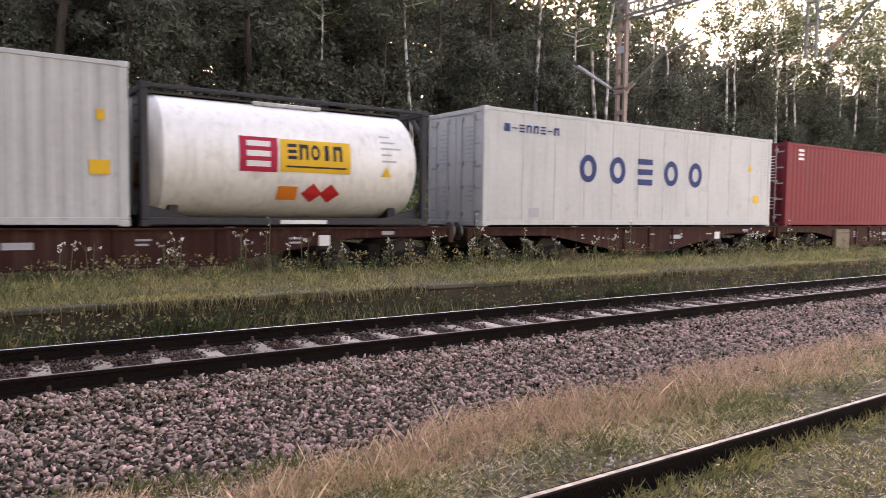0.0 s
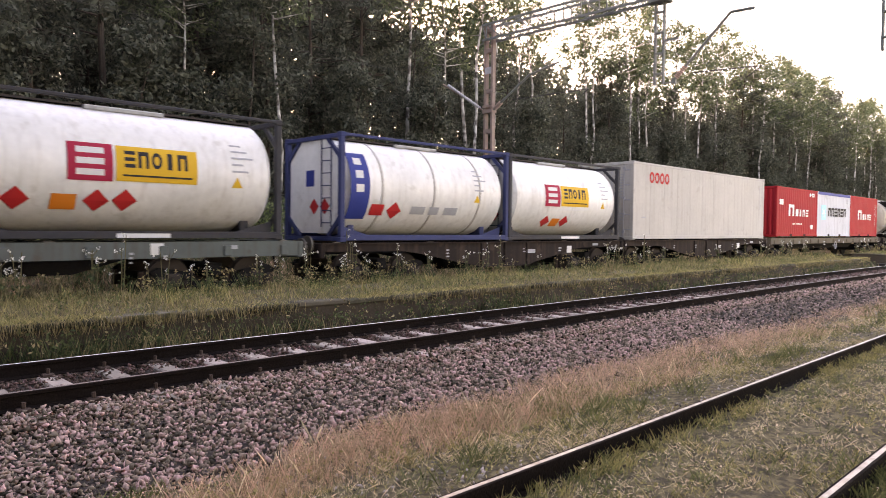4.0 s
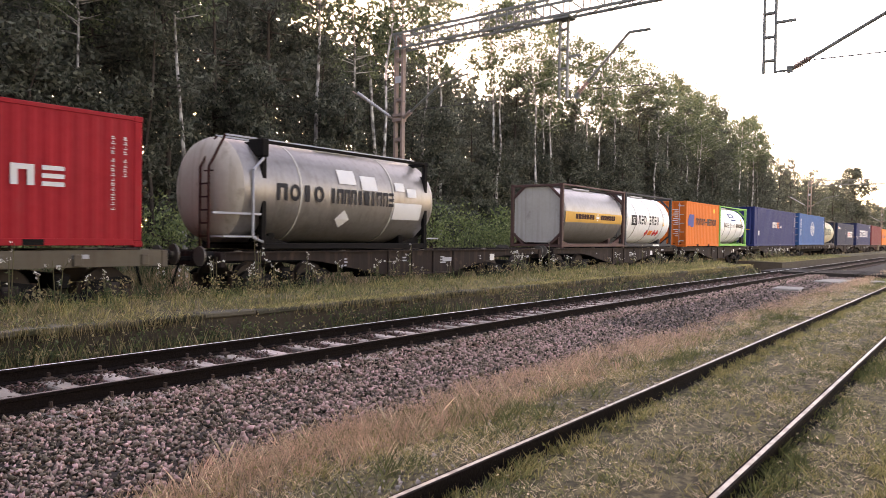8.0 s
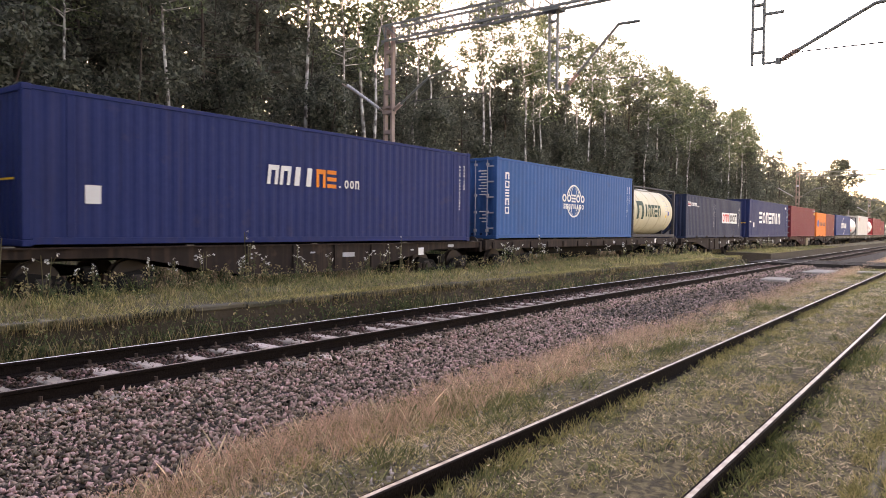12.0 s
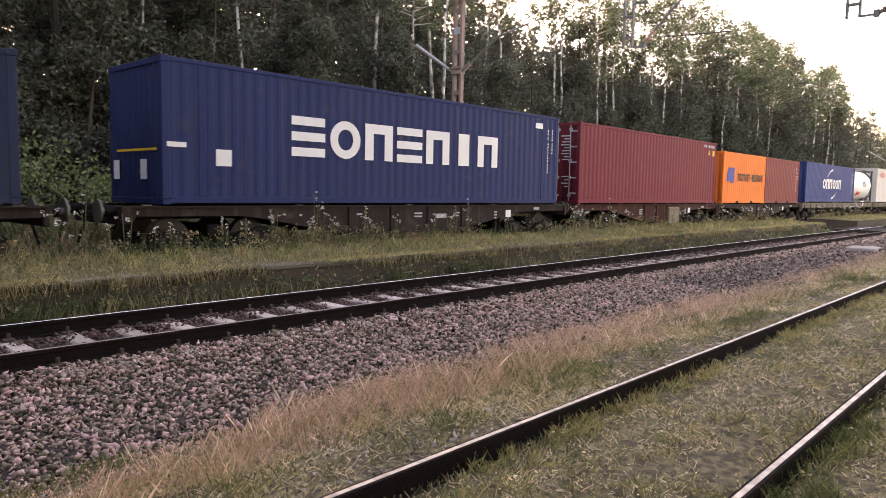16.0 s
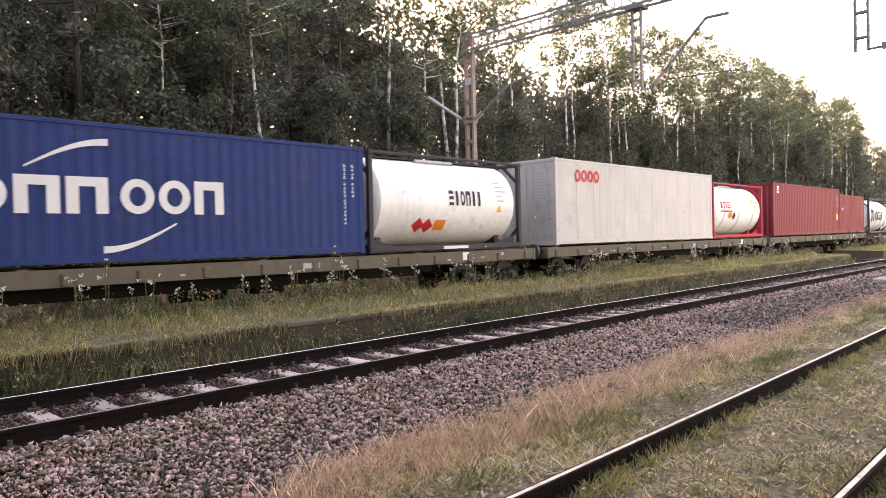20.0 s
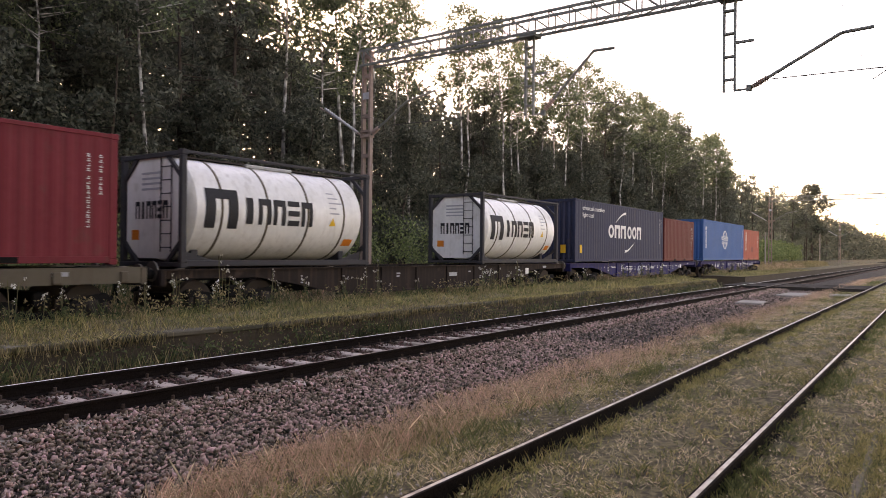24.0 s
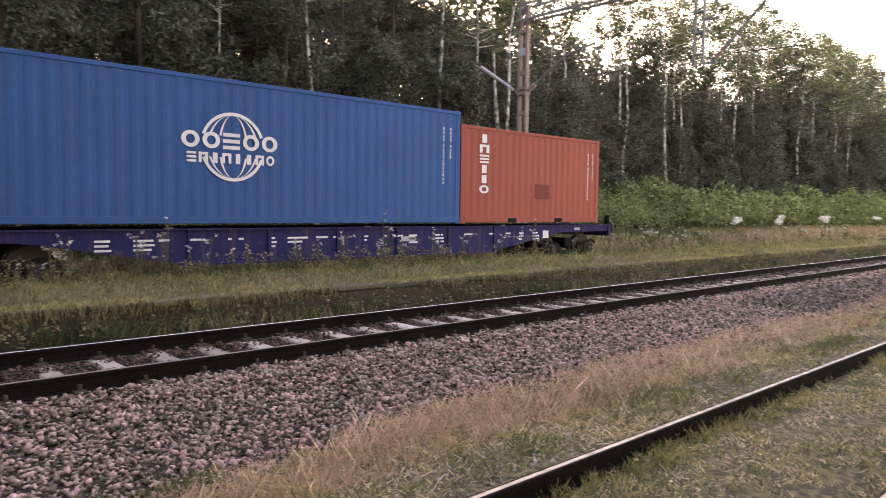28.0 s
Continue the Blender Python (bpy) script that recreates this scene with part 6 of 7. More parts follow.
# tall thin birches that make the bright broken skyline
_x = 23.0
while _x < 112:
    _k = _r.choice((0, 1, 2))
    plant(_k, _x, _r.uniform(25.2, 28.5), size=_r.uniform(0.9, 1.06) * float(np.interp(_x, *TOPS)) / HEIGHTS[_k])
    _x += _r.uniform(2.6, 5.0)
# young trees along the edge and inside
for _y, _step in ((24.8, 3.3), (28.5, 4.6)):
    _x = -12.0
    while _x < 95:
        plant(_r.choice((6, 7, 8)), _x + _r.uniform(-1, 1), _y + _r.uniform(-1, 1), size=_r.uniform(0.75, 1.15))
        _x += _step * _r.uniform(0.7, 1.3)
# dense conifers that close the edge of the wood
_x = -16.0
while _x < 118:
    _k = _r.choice((9, 10, 11))
    plant(_k, _x, _r.uniform(25.6, 28.2) + 2.5 * (8 < _x < 40), size=_r.uniform(0.7, 0.95))
    _x += _r.uniform(1.9, 3.4) + 1.6 * (8 < _x < 40) + 0.01 * max(0.0, _x)
# the broad tree that stands out above the far end of the wood, and a slimmer one before it
plant(12, 200.0, 26.5, size=1.12)
plant(12, 178.0, 27.5, size=0.8)

# deep wood behind: closed mass of dark foliage
_c = [(x, y, z) for y in (54.0, 60.0, 66.0) for x in np.arange(-38, 150 if y < 65 else 62, 2.4) for z in np.arange(1.0, np.interp(x, [30, 46, 72, 150], [33, 26, 21, 19]), 2.2)]
_c = np.array(_c) + rng.normal(scale=0.9, size=(len(_c), 3))
_w = swarm("deep_wood", leaf_cloud(_c, np.full(len(_c), 1.9), 72, 0.46, 1.0, 21), 4, M_DARKLEAF)
tagged(_w, "dark closed foliage deep in the wood", "wood", kind="stuff")
_c = [(x, y, z) for x in np.arange(-30, 210, 2.6) for y, top in ((43, np.interp(x, [19, 34, 50, 85, 140], [27, 22.0, 19.0, 16.4, 16.5])), (48, np.interp(x, [22, 37, 52, 85, 140], [29, 23.5, 20, 16.9, 17]))) for z in np.arange(0.8, top, 2.3)]
_c += [(x, y, z) for y, x1 in ((34.0, 10), (38.0, 17)) for x in np.arange(-34, x1, 2.3) for z in np.arange(1.0, 25 + 0.35 * (y - 34), 2.1)]
_c = np.array(_c) + rng.normal(scale=0.9, size=(len(_c), 3))
_w = swarm("wood_foliage", leaf_cloud(_c, np.full(len(_c), 1.9), 90, 0.21, 1.0, 24), 4, M_DARKLEAF)
tagged(_w, "dark foliage inside the wood", "wood", kind="stuff")
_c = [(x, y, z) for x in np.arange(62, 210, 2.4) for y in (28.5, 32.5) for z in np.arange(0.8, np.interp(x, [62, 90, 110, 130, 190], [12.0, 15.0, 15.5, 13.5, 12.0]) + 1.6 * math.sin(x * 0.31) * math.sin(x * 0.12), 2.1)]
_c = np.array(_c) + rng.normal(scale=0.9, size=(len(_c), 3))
_w = swarm("wood_foliage", leaf_cloud(_c, np.full(len(_c), 1.9), 80, 0.24, 1.0, 25), 4, M_HAZELEAF)
tagged(_w, "foliage of the wood further along, paled grey-green for distance haze", "wood", kind="stuff")
_c = [(x, y, z) for x in np.arange(200, 900, 5.0) for y, top in ((27, 10), (34, 12)) for z in np.arange(0.8, top + 3 * math.sin(x * 0.11) * math.sin(x * 0.037), 3.0)]
_c = np.array(_c) + rng.normal(scale=1.3, size=(len(_c), 3))
_w = swarm("far_wood", leaf_cloud(_c, np.full(len(_c), 3.0), 40, 0.7, 1.0, 22), 4, M_DARKLEAF)
tagged(_w, "far edge of the wood running to the horizon", "wood", kind="stuff")

# unseen wood across the line and behind the eye, added to block sky light
_c = [(x, y, z) for x in np.arange(-120, 12, 3.0) for y in (-9, -13, -18) for z in np.arange(1.0, 21.0 - 1.4 * max(0.0, x - 1) + 1.0 * min(14.0, max(0.0, 2 - x)), 3.0)]
_c += [(x, y, z) for x in (-118, -112, -106) for y in np.arange(-18, 30, 3.0) for z in np.arange(1.0, 24.0, 3.0)]
_c += [(x, y, z) for x in np.arange(-118, -36, 3.2) for y in (25, 30) for z in np.arange(1.0, 22.0, 3.0)]
_c = np.array(_c) + rng.normal(scale=0.9, size=(len(_c), 3))
_w = swarm("enclosing_wood", leaf_cloud(_c, np.full(len(_c), 2.4), 26, 0.7, 1.0, 23), 4, M_DARKLEAF)
tagged(_w, "unseen foliage added round the line behind the eye to shade the left", "wood", kind="stuff")

# ---- bushes behind the train ----
def bank(name, x0, x1, label, seed, size):
    r = np.random.default_rng(seed)
    n = int((x1 - x0) * 13)
    xs = r.uniform(x0, x1, n)
    ys = r.uniform(18.6, 23.2, n)
    top = 1.2 + 1.5 * (0.5 + 0.5 * np.sin(xs * 0.55 + seed)) * (ys - 17.6) / 4.5 + r.uniform(0, 0.7, n) + 0.008 * np.clip(xs - 20, 0, 120)
    c = np.stack([xs, ys, 0.35 + top * r.uniform(0.35, 1.0, n)], axis=1)
    ob = swarm(name, leaf_cloud(c, np.full(n, 0.62), 44, size, 0.85, seed), 4, M_BUSH)
    return tagged(ob, label, "bushes", kind="stuff")


bank("bushes", -8, 34, "waist-high to head-high green nettles and bushes behind the train", 31, 0.075)
bank("bushes", 34, 130, "green bushes along the edge of the wood", 32, 0.14)


# ---- grass, weeds, stones ----
def blades(x, y, z, height, width, lean, r):
    """Narrow bent blades: two triangles each; returns corner rows of quads."""
    n = len(x)
    a = r.uniform(0, 2 * np.pi, n)
    b = r.uniform(0, 2 * np.pi, n)
    h = height * r.uniform(0.5, 1.2, n)
    w = width * r.uniform(0.7, 1.3, n)
    lx, ly = np.cos(b) * lean * h * r.random(n), np.sin(b) * lean * h * r.random(n)
    dx, dy = np.cos(a) * w / 2, np.sin(a) * w / 2
    p0 = np.stack([x - dx, y - dy, z], 1)
    p1 = np.stack([x + dx, y + dy, z], 1)
    p2 = np.stack([x + lx + dx * 0.25, y + ly + dy * 0.25, z + h], 1)
    p3 = np.stack([x + lx * 0.45 - dx * 0.9, y + ly * 0.45 - dy * 0.9, z + h * 0.55], 1)
    return np.stack([p0, p1, p2, p3], 1).reshape(-1, 3)


def turf(name, n, xr, yr, zf, height, width, lean, material, label, seed, near=8.0, clump=0.0):
    """Grass over a strip; density falls off along the track."""
    r = np.random.default_rng(seed)
    u = r.random(n)
    x = xr[0] + (xr[1] - xr[0]) * u ** near
    y = r.uniform(yr[0], yr[1], n)
    if clump:
        keep = (np.sin(x * 2.1 + seed) + np.sin(y * 3.7 + x * 0.9) + np.sin(x * 0.63 + 1.7 * seed) + r.normal(scale=0.7, size=n)) > clump
        x, y = x[keep], y[keep]
    if "platform" in name:
        keep = (x < 39.0) | (x > 46.2)
        x, y = x[keep], y[keep]
    if "dry" in name:
        keep = verge(x, y) & (r.random(len(x)) < np.interp(x, [7, 15], [1.0, 0.25]))
        x, y = x[keep], y[keep]
    grow = 1 + 0.02 * np.clip(x - 8, 0, 60)
    ob = swarm(name, blades(x, y, zf(x, y), height * np.ones(len(x)), width * grow, lean, r), 4, material)
    return tagged(ob, label, "grass", kind="stuff")


def verge(x, y):
    """True on the near side of the ragged line where the dry grass meets the ballast."""
    return y < np.interp(x, [1.0, 3.0, 5.0, 8.0], [4.0, 4.4, 4.75, 4.9]) + 0.12 * np.sin(3.1 * x) * np.sin(1.3 * x + 1)


def tufts(name, n, per, xr, yr, zf, height, width, spread, lean, material, label, seed, near=2.2, patch=None):
    """Separate tufts of grass, each a fan of blades; patch(x, y) thins them where it is low."""
    r = np.random.default_rng(seed)
    cx = xr[0] + (xr[1] - xr[0]) * r.random(n) ** near
    cy = r.uniform(yr[0], yr[1], n)
    if "dry" in name or "seed" in name:
        keep = verge(cx, cy - 0.25) & (r.random(n) < np.interp(cx, [7, 15], [1.0, 0.25]))
        cx, cy = cx[keep], cy[keep]
        n = len(cx)
    if yr[1] < 2.8 and yr[0] < -2:
        keep = soil(cx, cy) < r.normal(scale=0.2, size=n)
        cx, cy = cx[keep], cy[keep]
        n = len(cx)
    if patch is not None:
        keep = patch(cx, cy) + r.normal(scale=0.35, size=n) > 0
        cx, cy = cx[keep], cy[keep]
    big = r.uniform(0.5, 1.4, len(cx))
    a = r.uniform(0, 2 * np.pi, (len(cx), per))
    d = spread * np.sqrt(r.random((len(cx), per))) * big[:, None] * (1 + 0.03 * np.clip(cx - 6, 0, 60))[:, None]
    x, y = (cx[:, None] + d * np.cos(a)).ravel(), (cy[:, None] + d * np.sin(a)).ravel()
    h = np.repeat(height * big, per)
    w = width * (1 + 0.03 * np.clip(x - 6, 0, 60))
    ob = swarm(name, blades(x, y, zf(x, y) - 0.01, h, w, lean, r), 4, material)
    return tagged(ob, label, "grass", kind="stuff")


def blotch(seed, scale=1.0, level=0.0):
    """A smooth uneven field over the plan, about -1 to 1."""
    r = np.random.default_rng(seed)
    waves = [(r.normal(scale=2.2 / scale, size=2), r.uniform(0, 6.3)) for _ in range(9)]
    return lambda x, y: sum(np.sin(k[0] * x * 0.6 + k[1] * y + p) for k, p in waves) / 4 - level


def lawn(x, y):
    return np.interp(y, [-4, 0.4, 1.2, 2.9, 3.3, 4.4, 5.2], [-0.16, -0.15, -0.155, -0.155, -0.19, -0.24, -0.3])


def shelf(x, y):
    return np.interp(y, [9.95, 10.4, 11.6, 12.3, 12.75], [0.27, 0.3, 0.35, 0.32, -0.15])


soil = blotch(200, 0.3, 0.62)  # bare patches in the turf
_dry, _bare, _green = blotch(5, 0.55, -0.25), blotch(6, 0.6, -0.1), blotch(8, 1.3, 0.25)
turf("dry_grass", 90000, (0.3, 75), (3.75, 5.0), lawn, 0.115, 0.0017, 0.3, M_DRY, "reddish dry grass along the ballast", 41, 2.3, -0.7)
# fine seed heads that make a haze over the dry grass
_q = np.random.default_rng(57)
_n = 120000
_x, _y = 0.3 + 60 * _q.random(_n) ** 2.3, _q.normal(4.3, 0.24, _n)
_keep = (_dry(_x, _y) + 0.3 + 0.35 * _q.normal(size=_n) > 0) & (_q.random(_n) < np.interp(_x, [7, 15], [1.0, 0.22])) & (_y > 3.8) & verge(_x, _y)
_c = np.stack([_x, _y, lawn(_x, _y) + 0.04 + 0.19 * _q.random(_n) ** 0.8], 1)[_keep]
_w = swarm("seed_haze", leaf_cloud(_c, np.full(len(_c), 0.02), 1, 0.0075 * (1 + 0.05 * np.clip(_c[:, 0] - 6, 0, 60)), 1.0, 58), 4, M_DRY)
tagged(_w, "fine reddish seed heads of the dry grass", "grass", kind="stuff")
tufts("dry_grass", 2600, 16, (0.3, 50), (3.75, 4.95), lawn, 0.155, 0.0018, 0.08, 0.7, M_DRY, "loose reddish tufts of dry grass", 40, 2.2, _dry)
tufts("dry_grass", 1100, 7, (0.3, 40), (3.7, 5.5), lawn, 0.17, 0.0015, 0.06, 0.9, M_STRAW, "pale straw stalks standing in the dry grass", 42, 2.2, _dry)
tufts("green_grass", 2400, 14, (0.3, 60), (2.95, 4.1), lawn, 0.075, 0.0038, 0.07, 1.1, M_OLIVE, "low olive weeds beside the siding", 43, 2.2, _bare)
tufts("green_grass", 2000, 34, (0.3, 60), (3.3, 4.6), lawn, 0.12, 0.0032, 0.11, 0.9, M_GRASS, "green tufts in the dry grass", 44, 2.2, _green)
tufts("straw_litter", 6500, 9, (0.3, 50), (2.95, 4.2), lawn, 0.05, 0.0042, 0.09, 2.2, M_STRAW, "pale dead grass beside the siding", 54, 2.2, _bare)
tufts("olive_turf", 10500, 12, (0.6, 60), (-2.4, 2.75), lawn, 0.075, 0.005, 0.07, 1.2, M_OLIVE, "short trodden turf in and beside the siding", 45, 2.3, blotch(45, 0.33, 0.05))
tufts("straw_litter", 27000, 8, (0.6, 50), (-2.4, 2.75), lawn, 0.035, 0.005, 0.08, 2.4, M_STRAW, "pale dead grass lying in the siding", 46, 2.2, blotch(9, 0.28, -0.4))
tufts("green_grass", 4600, 18, (0.6, 60), (-2.4, 2.75), lawn, 0.09, 0.005, 0.09, 1.0, M_GRASS, "green patches of turf in the siding", 47, 2.3, blotch(10, 0.45, 0.1))
tufts("green_grass", 900, 26, (0.6, 40), (1.0, 1.3), lawn, 0.11, 0.007, 0.07, 1.0, M_GRASS, "grass grown up against the rail", 55, 2.0, blotch(11, 0.5, 0.1))
tufts("green_grass", 700, 20, (0.6, 40), (2.55, 2.78), lawn, 0.09, 0.007, 0.07, 1.0, M_OLIVE, "olive grass grown up against the rail", 56, 2.0, blotch(12, 0.5, 0.0))
turf("platform_grass", 46000, (-1, 75), (9.8, 12.5), shelf, 0.08, 0.009, 0.8, M_SHELF, "olive grass on the platform", 48, 1.8, -0.9)
turf("platform_grass", 20000, (-1, 75), (9.8, 12.5), shelf, 0.13, 0.009, 0.8, M_GRASS, "greener grass on the platform", 49, 1.8, 0.2)
turf("platform_grass", 18000, (-1, 60), (9.8, 12.5), shelf, 0.11, 0.006, 0.9, M_OLIVE, "straw in the platform grass", 50, 1.8, 0.0)
turf("edge_grass", 20000, (-1, 39), (9.7, 10.1), lambda x, y: np.full(len(x), 0.27), 0.09, 0.008, 1.9, M_OLIVE, "grass hanging over the platform edge", 53, 1.3, -0.3)
turf("hanging_grass", 7000, (-1, 39), (9.64, 9.75), lambda x, y: np.full(len(x), 0.31), -0.2, 0.008, 0.5, M_SHELF, "grass hanging down the platform face", 59, 1.3, -0.6)
turf("wall_weeds", 4200, (0, 39), (9.2, 9.72), lambda x, y: np.full(len(x), -0.27), 0.36, 0.007, 0.5, M_SHELF, "weeds growing before the platform face", 51, 2.4, 0.1)
turf("wall_weeds", 6500, (0, 39), (9.3, 9.72), lambda x, y: np.full(len(x), -0.27), 0.4, 0.009, 0.5, M_WEED, "green weeds before the platform face", 52, 2.4, 0.6)


# weeds and dry grass at the foot of the bank behind the train
def footing(x, y):
    return np.interp(y, [16.0, 16.6, 17.2, 18.6, 26], [-0.42, -0.42, 0.2, 0.42, 0.6])


tufts("bank_weeds", 500, 18, (-10.0, 38.0), (16.9, 18.9), footing, 0.4, 0.016, 0.2, 0.6, M_WEED, "dark weeds at the foot of the bank behind the train", 121, 1.0)
tufts("bank_grass", 2400, 20, (-10.0, 38.0), (16.3, 18.9), footing, 0.22, 0.012, 0.24, 0.9, M_SHELF, "dry olive grass at the foot of the bank behind the train", 122, 1.0)
tufts("bank_grass", 1500, 16, (-10.0, 38.0), (16.3, 18.4), footing, 0.2, 0.01, 0.24, 0.9, M_DRY, "brownish dry grass at the foot of the bank behind the train", 125, 1.0)
tufts("bank_grass", 2600, 18, (34.0, 150.0), (16.4, 19.5), footing, 0.35, 0.014, 0.25, 0.7, M_SHELF, "tall olive grass along the far track", 123, 1.2)
tufts("bank_grass", 1800, 16, (34.0, 120.0), (16.4, 18.4), footing, 0.3, 0.009, 0.25, 0.8, M_DRY, "brownish seed grass along the far track", 124, 1.2)


# the strip of ground under and behind the eye
for _name, _n, _per, _h, _m, _lab, _sd in (("olive_turf", 5200, 8, 0.07, M_OLIVE, "short trodden turf where the path runs", 81), ("straw_litter", 4200, 6, 0.035, M_STRAW, "pale dead grass where the path runs", 82), ("green_grass", 1500, 10, 0.1, M_GRASS, "green tufts where the path runs", 83)):
    tufts(_name, _n, _per, (-9.0, 0.9), (-6.0, 4.0), lawn, _h, 0.007, 0.08, 1.6, _m, _lab, _sd, 1.0, blotch(_sd, 0.8, -0.3))
    tufts(_name, _n, _per, (0.6, 16.0), (-6.0, -2.2), lawn, _h, 0.007, 0.08, 1.6, _m, _lab, _sd + 5, 1.3, blotch(_sd + 5, 0.8, -0.3))


def leafage(name, n, xr, yr, zr, size, material, label, seed, near=1.4, patch=None):
    """Small broad leaves of weeds, in patches."""
    r = np.random.default_rng(seed)
    x, y = xr[0] + (xr[1] - xr[0]) * r.random(n) ** near, r.uniform(*yr, n)
    if patch is not None:
        keep = patch(x, y) + r.normal(scale=0.3, size=n) > 0
        if yr[0] < 0:
            keep &= soil(x, y) < 0.1
        x, y = x[keep], y[keep]
    keep = (x < 39.0) | (x > 46.2)
    x, y = x[keep], y[keep]
    z = zr[0] + (zr[1] - zr[0]) * r.random(len(x)) ** 1.5
    ob = swarm(name, leaf_cloud(np.stack([x, y, z], 1), np.full(len(x), 0.09), 5, size, 1.0, seed), 4, material)
    return tagged(ob, label, "weeds", kind="stuff")


leafage("wall_weeds", 1500, (-0.5, 38.5), (9.3, 9.68), (-0.24, 0.26), 0.026, M_SHELF, "pale leafy weeds against the platform face", 65, 1.3, blotch(13, 0.35, 0.0))
leafage("wall_weeds", 2200, (-0.5, 38.5), (9.25, 9.7), (-0.24, 0.2), 0.03, M_WEED, "dark leafy weeds against the platform face", 66, 1.3, blotch(14, 0.35, -0.2))
leafage("platform_weeds", 3200, (-0.5, 50), (9.9, 12.4), (0.33, 0.5), 0.026, M_GRASS, "low leafy weeds in the platform grass", 67, 1.7, blotch(15, 0.7, 0.1))
leafage("platform_weeds", 3600, (-0.5, 60), (11.6, 12.5), (0.3, 0.75), 0.03, M_SHELF, "taller leafy weeds along the back of the platform", 68, 1.6, blotch(16, 0.6, 0.0))


# low moss and creeping leaves in the siding, tall tufts on the platform
for _n, _yr, _m, _sd in ((24000, (-2.4, 2.75), M_OLIVE, 101), (20000, (-2.4, 2.75), M_GRASS, 102), (5000, (-2.4, 2.75), M_STRAW, 105), (5000, (2.95, 4.2), M_OLIVE, 103)):
    leafage("moss", _n, (0.6, 38), _yr, (-0.155, -0.115), 0.013, _m, "low moss and creeping weeds round the siding", _sd, 2.1, blotch(_sd, 0.2, 0.15))
tufts("green_grass", 260, 20, (3.5, 8.0), (0.32, 0.6), lawn, 0.07, 0.005, 0.06, 1.0, M_OLIVE, "grass grown over the sunken kerb", 104, 1.0)
for _n, _h, _yr, _m, _lab, _sd in ((300, 0.2, (10.9, 12.4), M_SHELF, "olive tufts of tall grass on the platform", 111), (200, 0.2, (10.2, 12.3), M_OLIVE, "straw-coloured tufts on the platform", 112), (200, 0.26, (11.4, 12.4), M_WEED, "dark green tufts on the platform", 113)):
    tufts("platform_tufts", _n, 26, (-1.0, 38.5), _yr, shelf, _h, 0.008, 0.13, 0.6, _m, _lab, _sd, 1.5, blotch(_sd, 0.5, 0.0))


def stones(name, n, xr, yr, zf, size, label, seed, power=2.0, material=M_STONE):
    """Angular crushed stones: squashed, skewed eight-sided shards."""
    r = np.random.default_rng(seed)
    x = xr[0] + (xr[1] - xr[0]) * r.random(n) ** power
    y = r.uniform(yr[0], yr[1], n)
    s = size * r.uniform(0.55, 1.35, n) * (1 + 0.022 * np.clip(x - 5, 0, 60))
    axes = np.array([(1, 0, 0), (-1, 0, 0), (0, 1, 0), (0, -1, 0), (0, 0, 1), (0, 0, -1)], float)
    pts = axes[None] * r.uniform(0.7, 1.25, (n, 6, 1)) + r.normal(scale=0.22, size=(n, 6, 3))
    pts *= np.stack([np.ones(n), r.uniform(0.55, 1, n), r.uniform(0.35, 0.75, n)], 1)[:, None]
    q = r.normal(size=(n, 4)) * [1.0, 0.55, 0.55, 1.0]
    q /= np.linalg.norm(q, axis=1)[:, None]
    w, a, b, c = q.T
    rot = np.stack([np.stack([1 - 2 * (b * b + c * c), 2 * (a * b - c * w), 2 * (a * c + b * w)], 1), np.stack([2 * (a * b + c * w), 1 - 2 * (a * a + c * c), 2 * (b * c - a * w)], 1), np.stack([2 * (a * c - b * w), 2 * (b * c + a * w), 1 - 2 * (a * a + b * b)], 1)], 1)
    pts = np.einsum("nij,nkj->nki", rot, pts) * s[:, None, None] / 2
    pts += np.stack([x, y, zf(x, y) + r.uniform(-0.75, 0.5, n) * s], 1)[:, None]
    faces = np.array([(0, 2, 4), (2, 1, 4), (1, 3, 4), (3, 0, 4), (2, 0, 5), (1, 2, 5), (3, 1, 5), (0, 3, 5)])
    idx = (np.arange(n)[:, None, None] * 6 + faces[None]).reshape(-1)
    me = bpy.data.meshes.new(name)
    me.vertices.add(n * 6)
    me.vertices.foreach_set("co", pts.astype(np.float32).ravel())
    me.loops.add(len(idx))
    me.loops.foreach_set("vertex_index", idx.astype(np.int32))
    me.polygons.add(n * 8)
    me.polygons.foreach_set("loop_start", np.arange(n * 8, dtype=np.int32) * 3)
    me.materials.append(material)
    me.update(calc_edges=True)
    return tagged(new(name, me), label, "ballast", kind="stuff")


def bedtop(x, y):
    return np.interp(y, [4.25, 5.0, 6.2, 6.7, 9.3, 9.74], [-0.3, -0.245, -0.23, -0.215, -0.215, -0.3])


stones("ballast", 64000, (-1.2, 13.5), (4.3, 7.15), bedtop, 0.055, "reddish grey crushed stone ballast beside the main track", 61, 1.25)
stones("ballast", 30000, (10.5, 48), (4.3, 7.15), bedtop, 0.055, "ballast towards the crossing, darkened for the deeper shade there", 60, 1.35, M_DIMSTONE)
stones("ballast", 24000, (-1.2, 48), (7.15, 9.6), lambda x, y: bedtop(x, y) + 0.016, 0.054, "rust-stained ballast between the main rails", 62, 1.8, M_RUSTSTONE)
stones("ballast", 6000, (-8.0, -1.0), (4.3, 9.6), bedtop, 0.08, "crushed stone ballast of the main track", 69, 1.0)
stones("ballast", 15000, (-1.2, 48), (6.5, 7.13), lambda x, y: bedtop(x, y) + 0.05, 0.055, "ballast heaped over the sleeper ends", 64, 1.7)
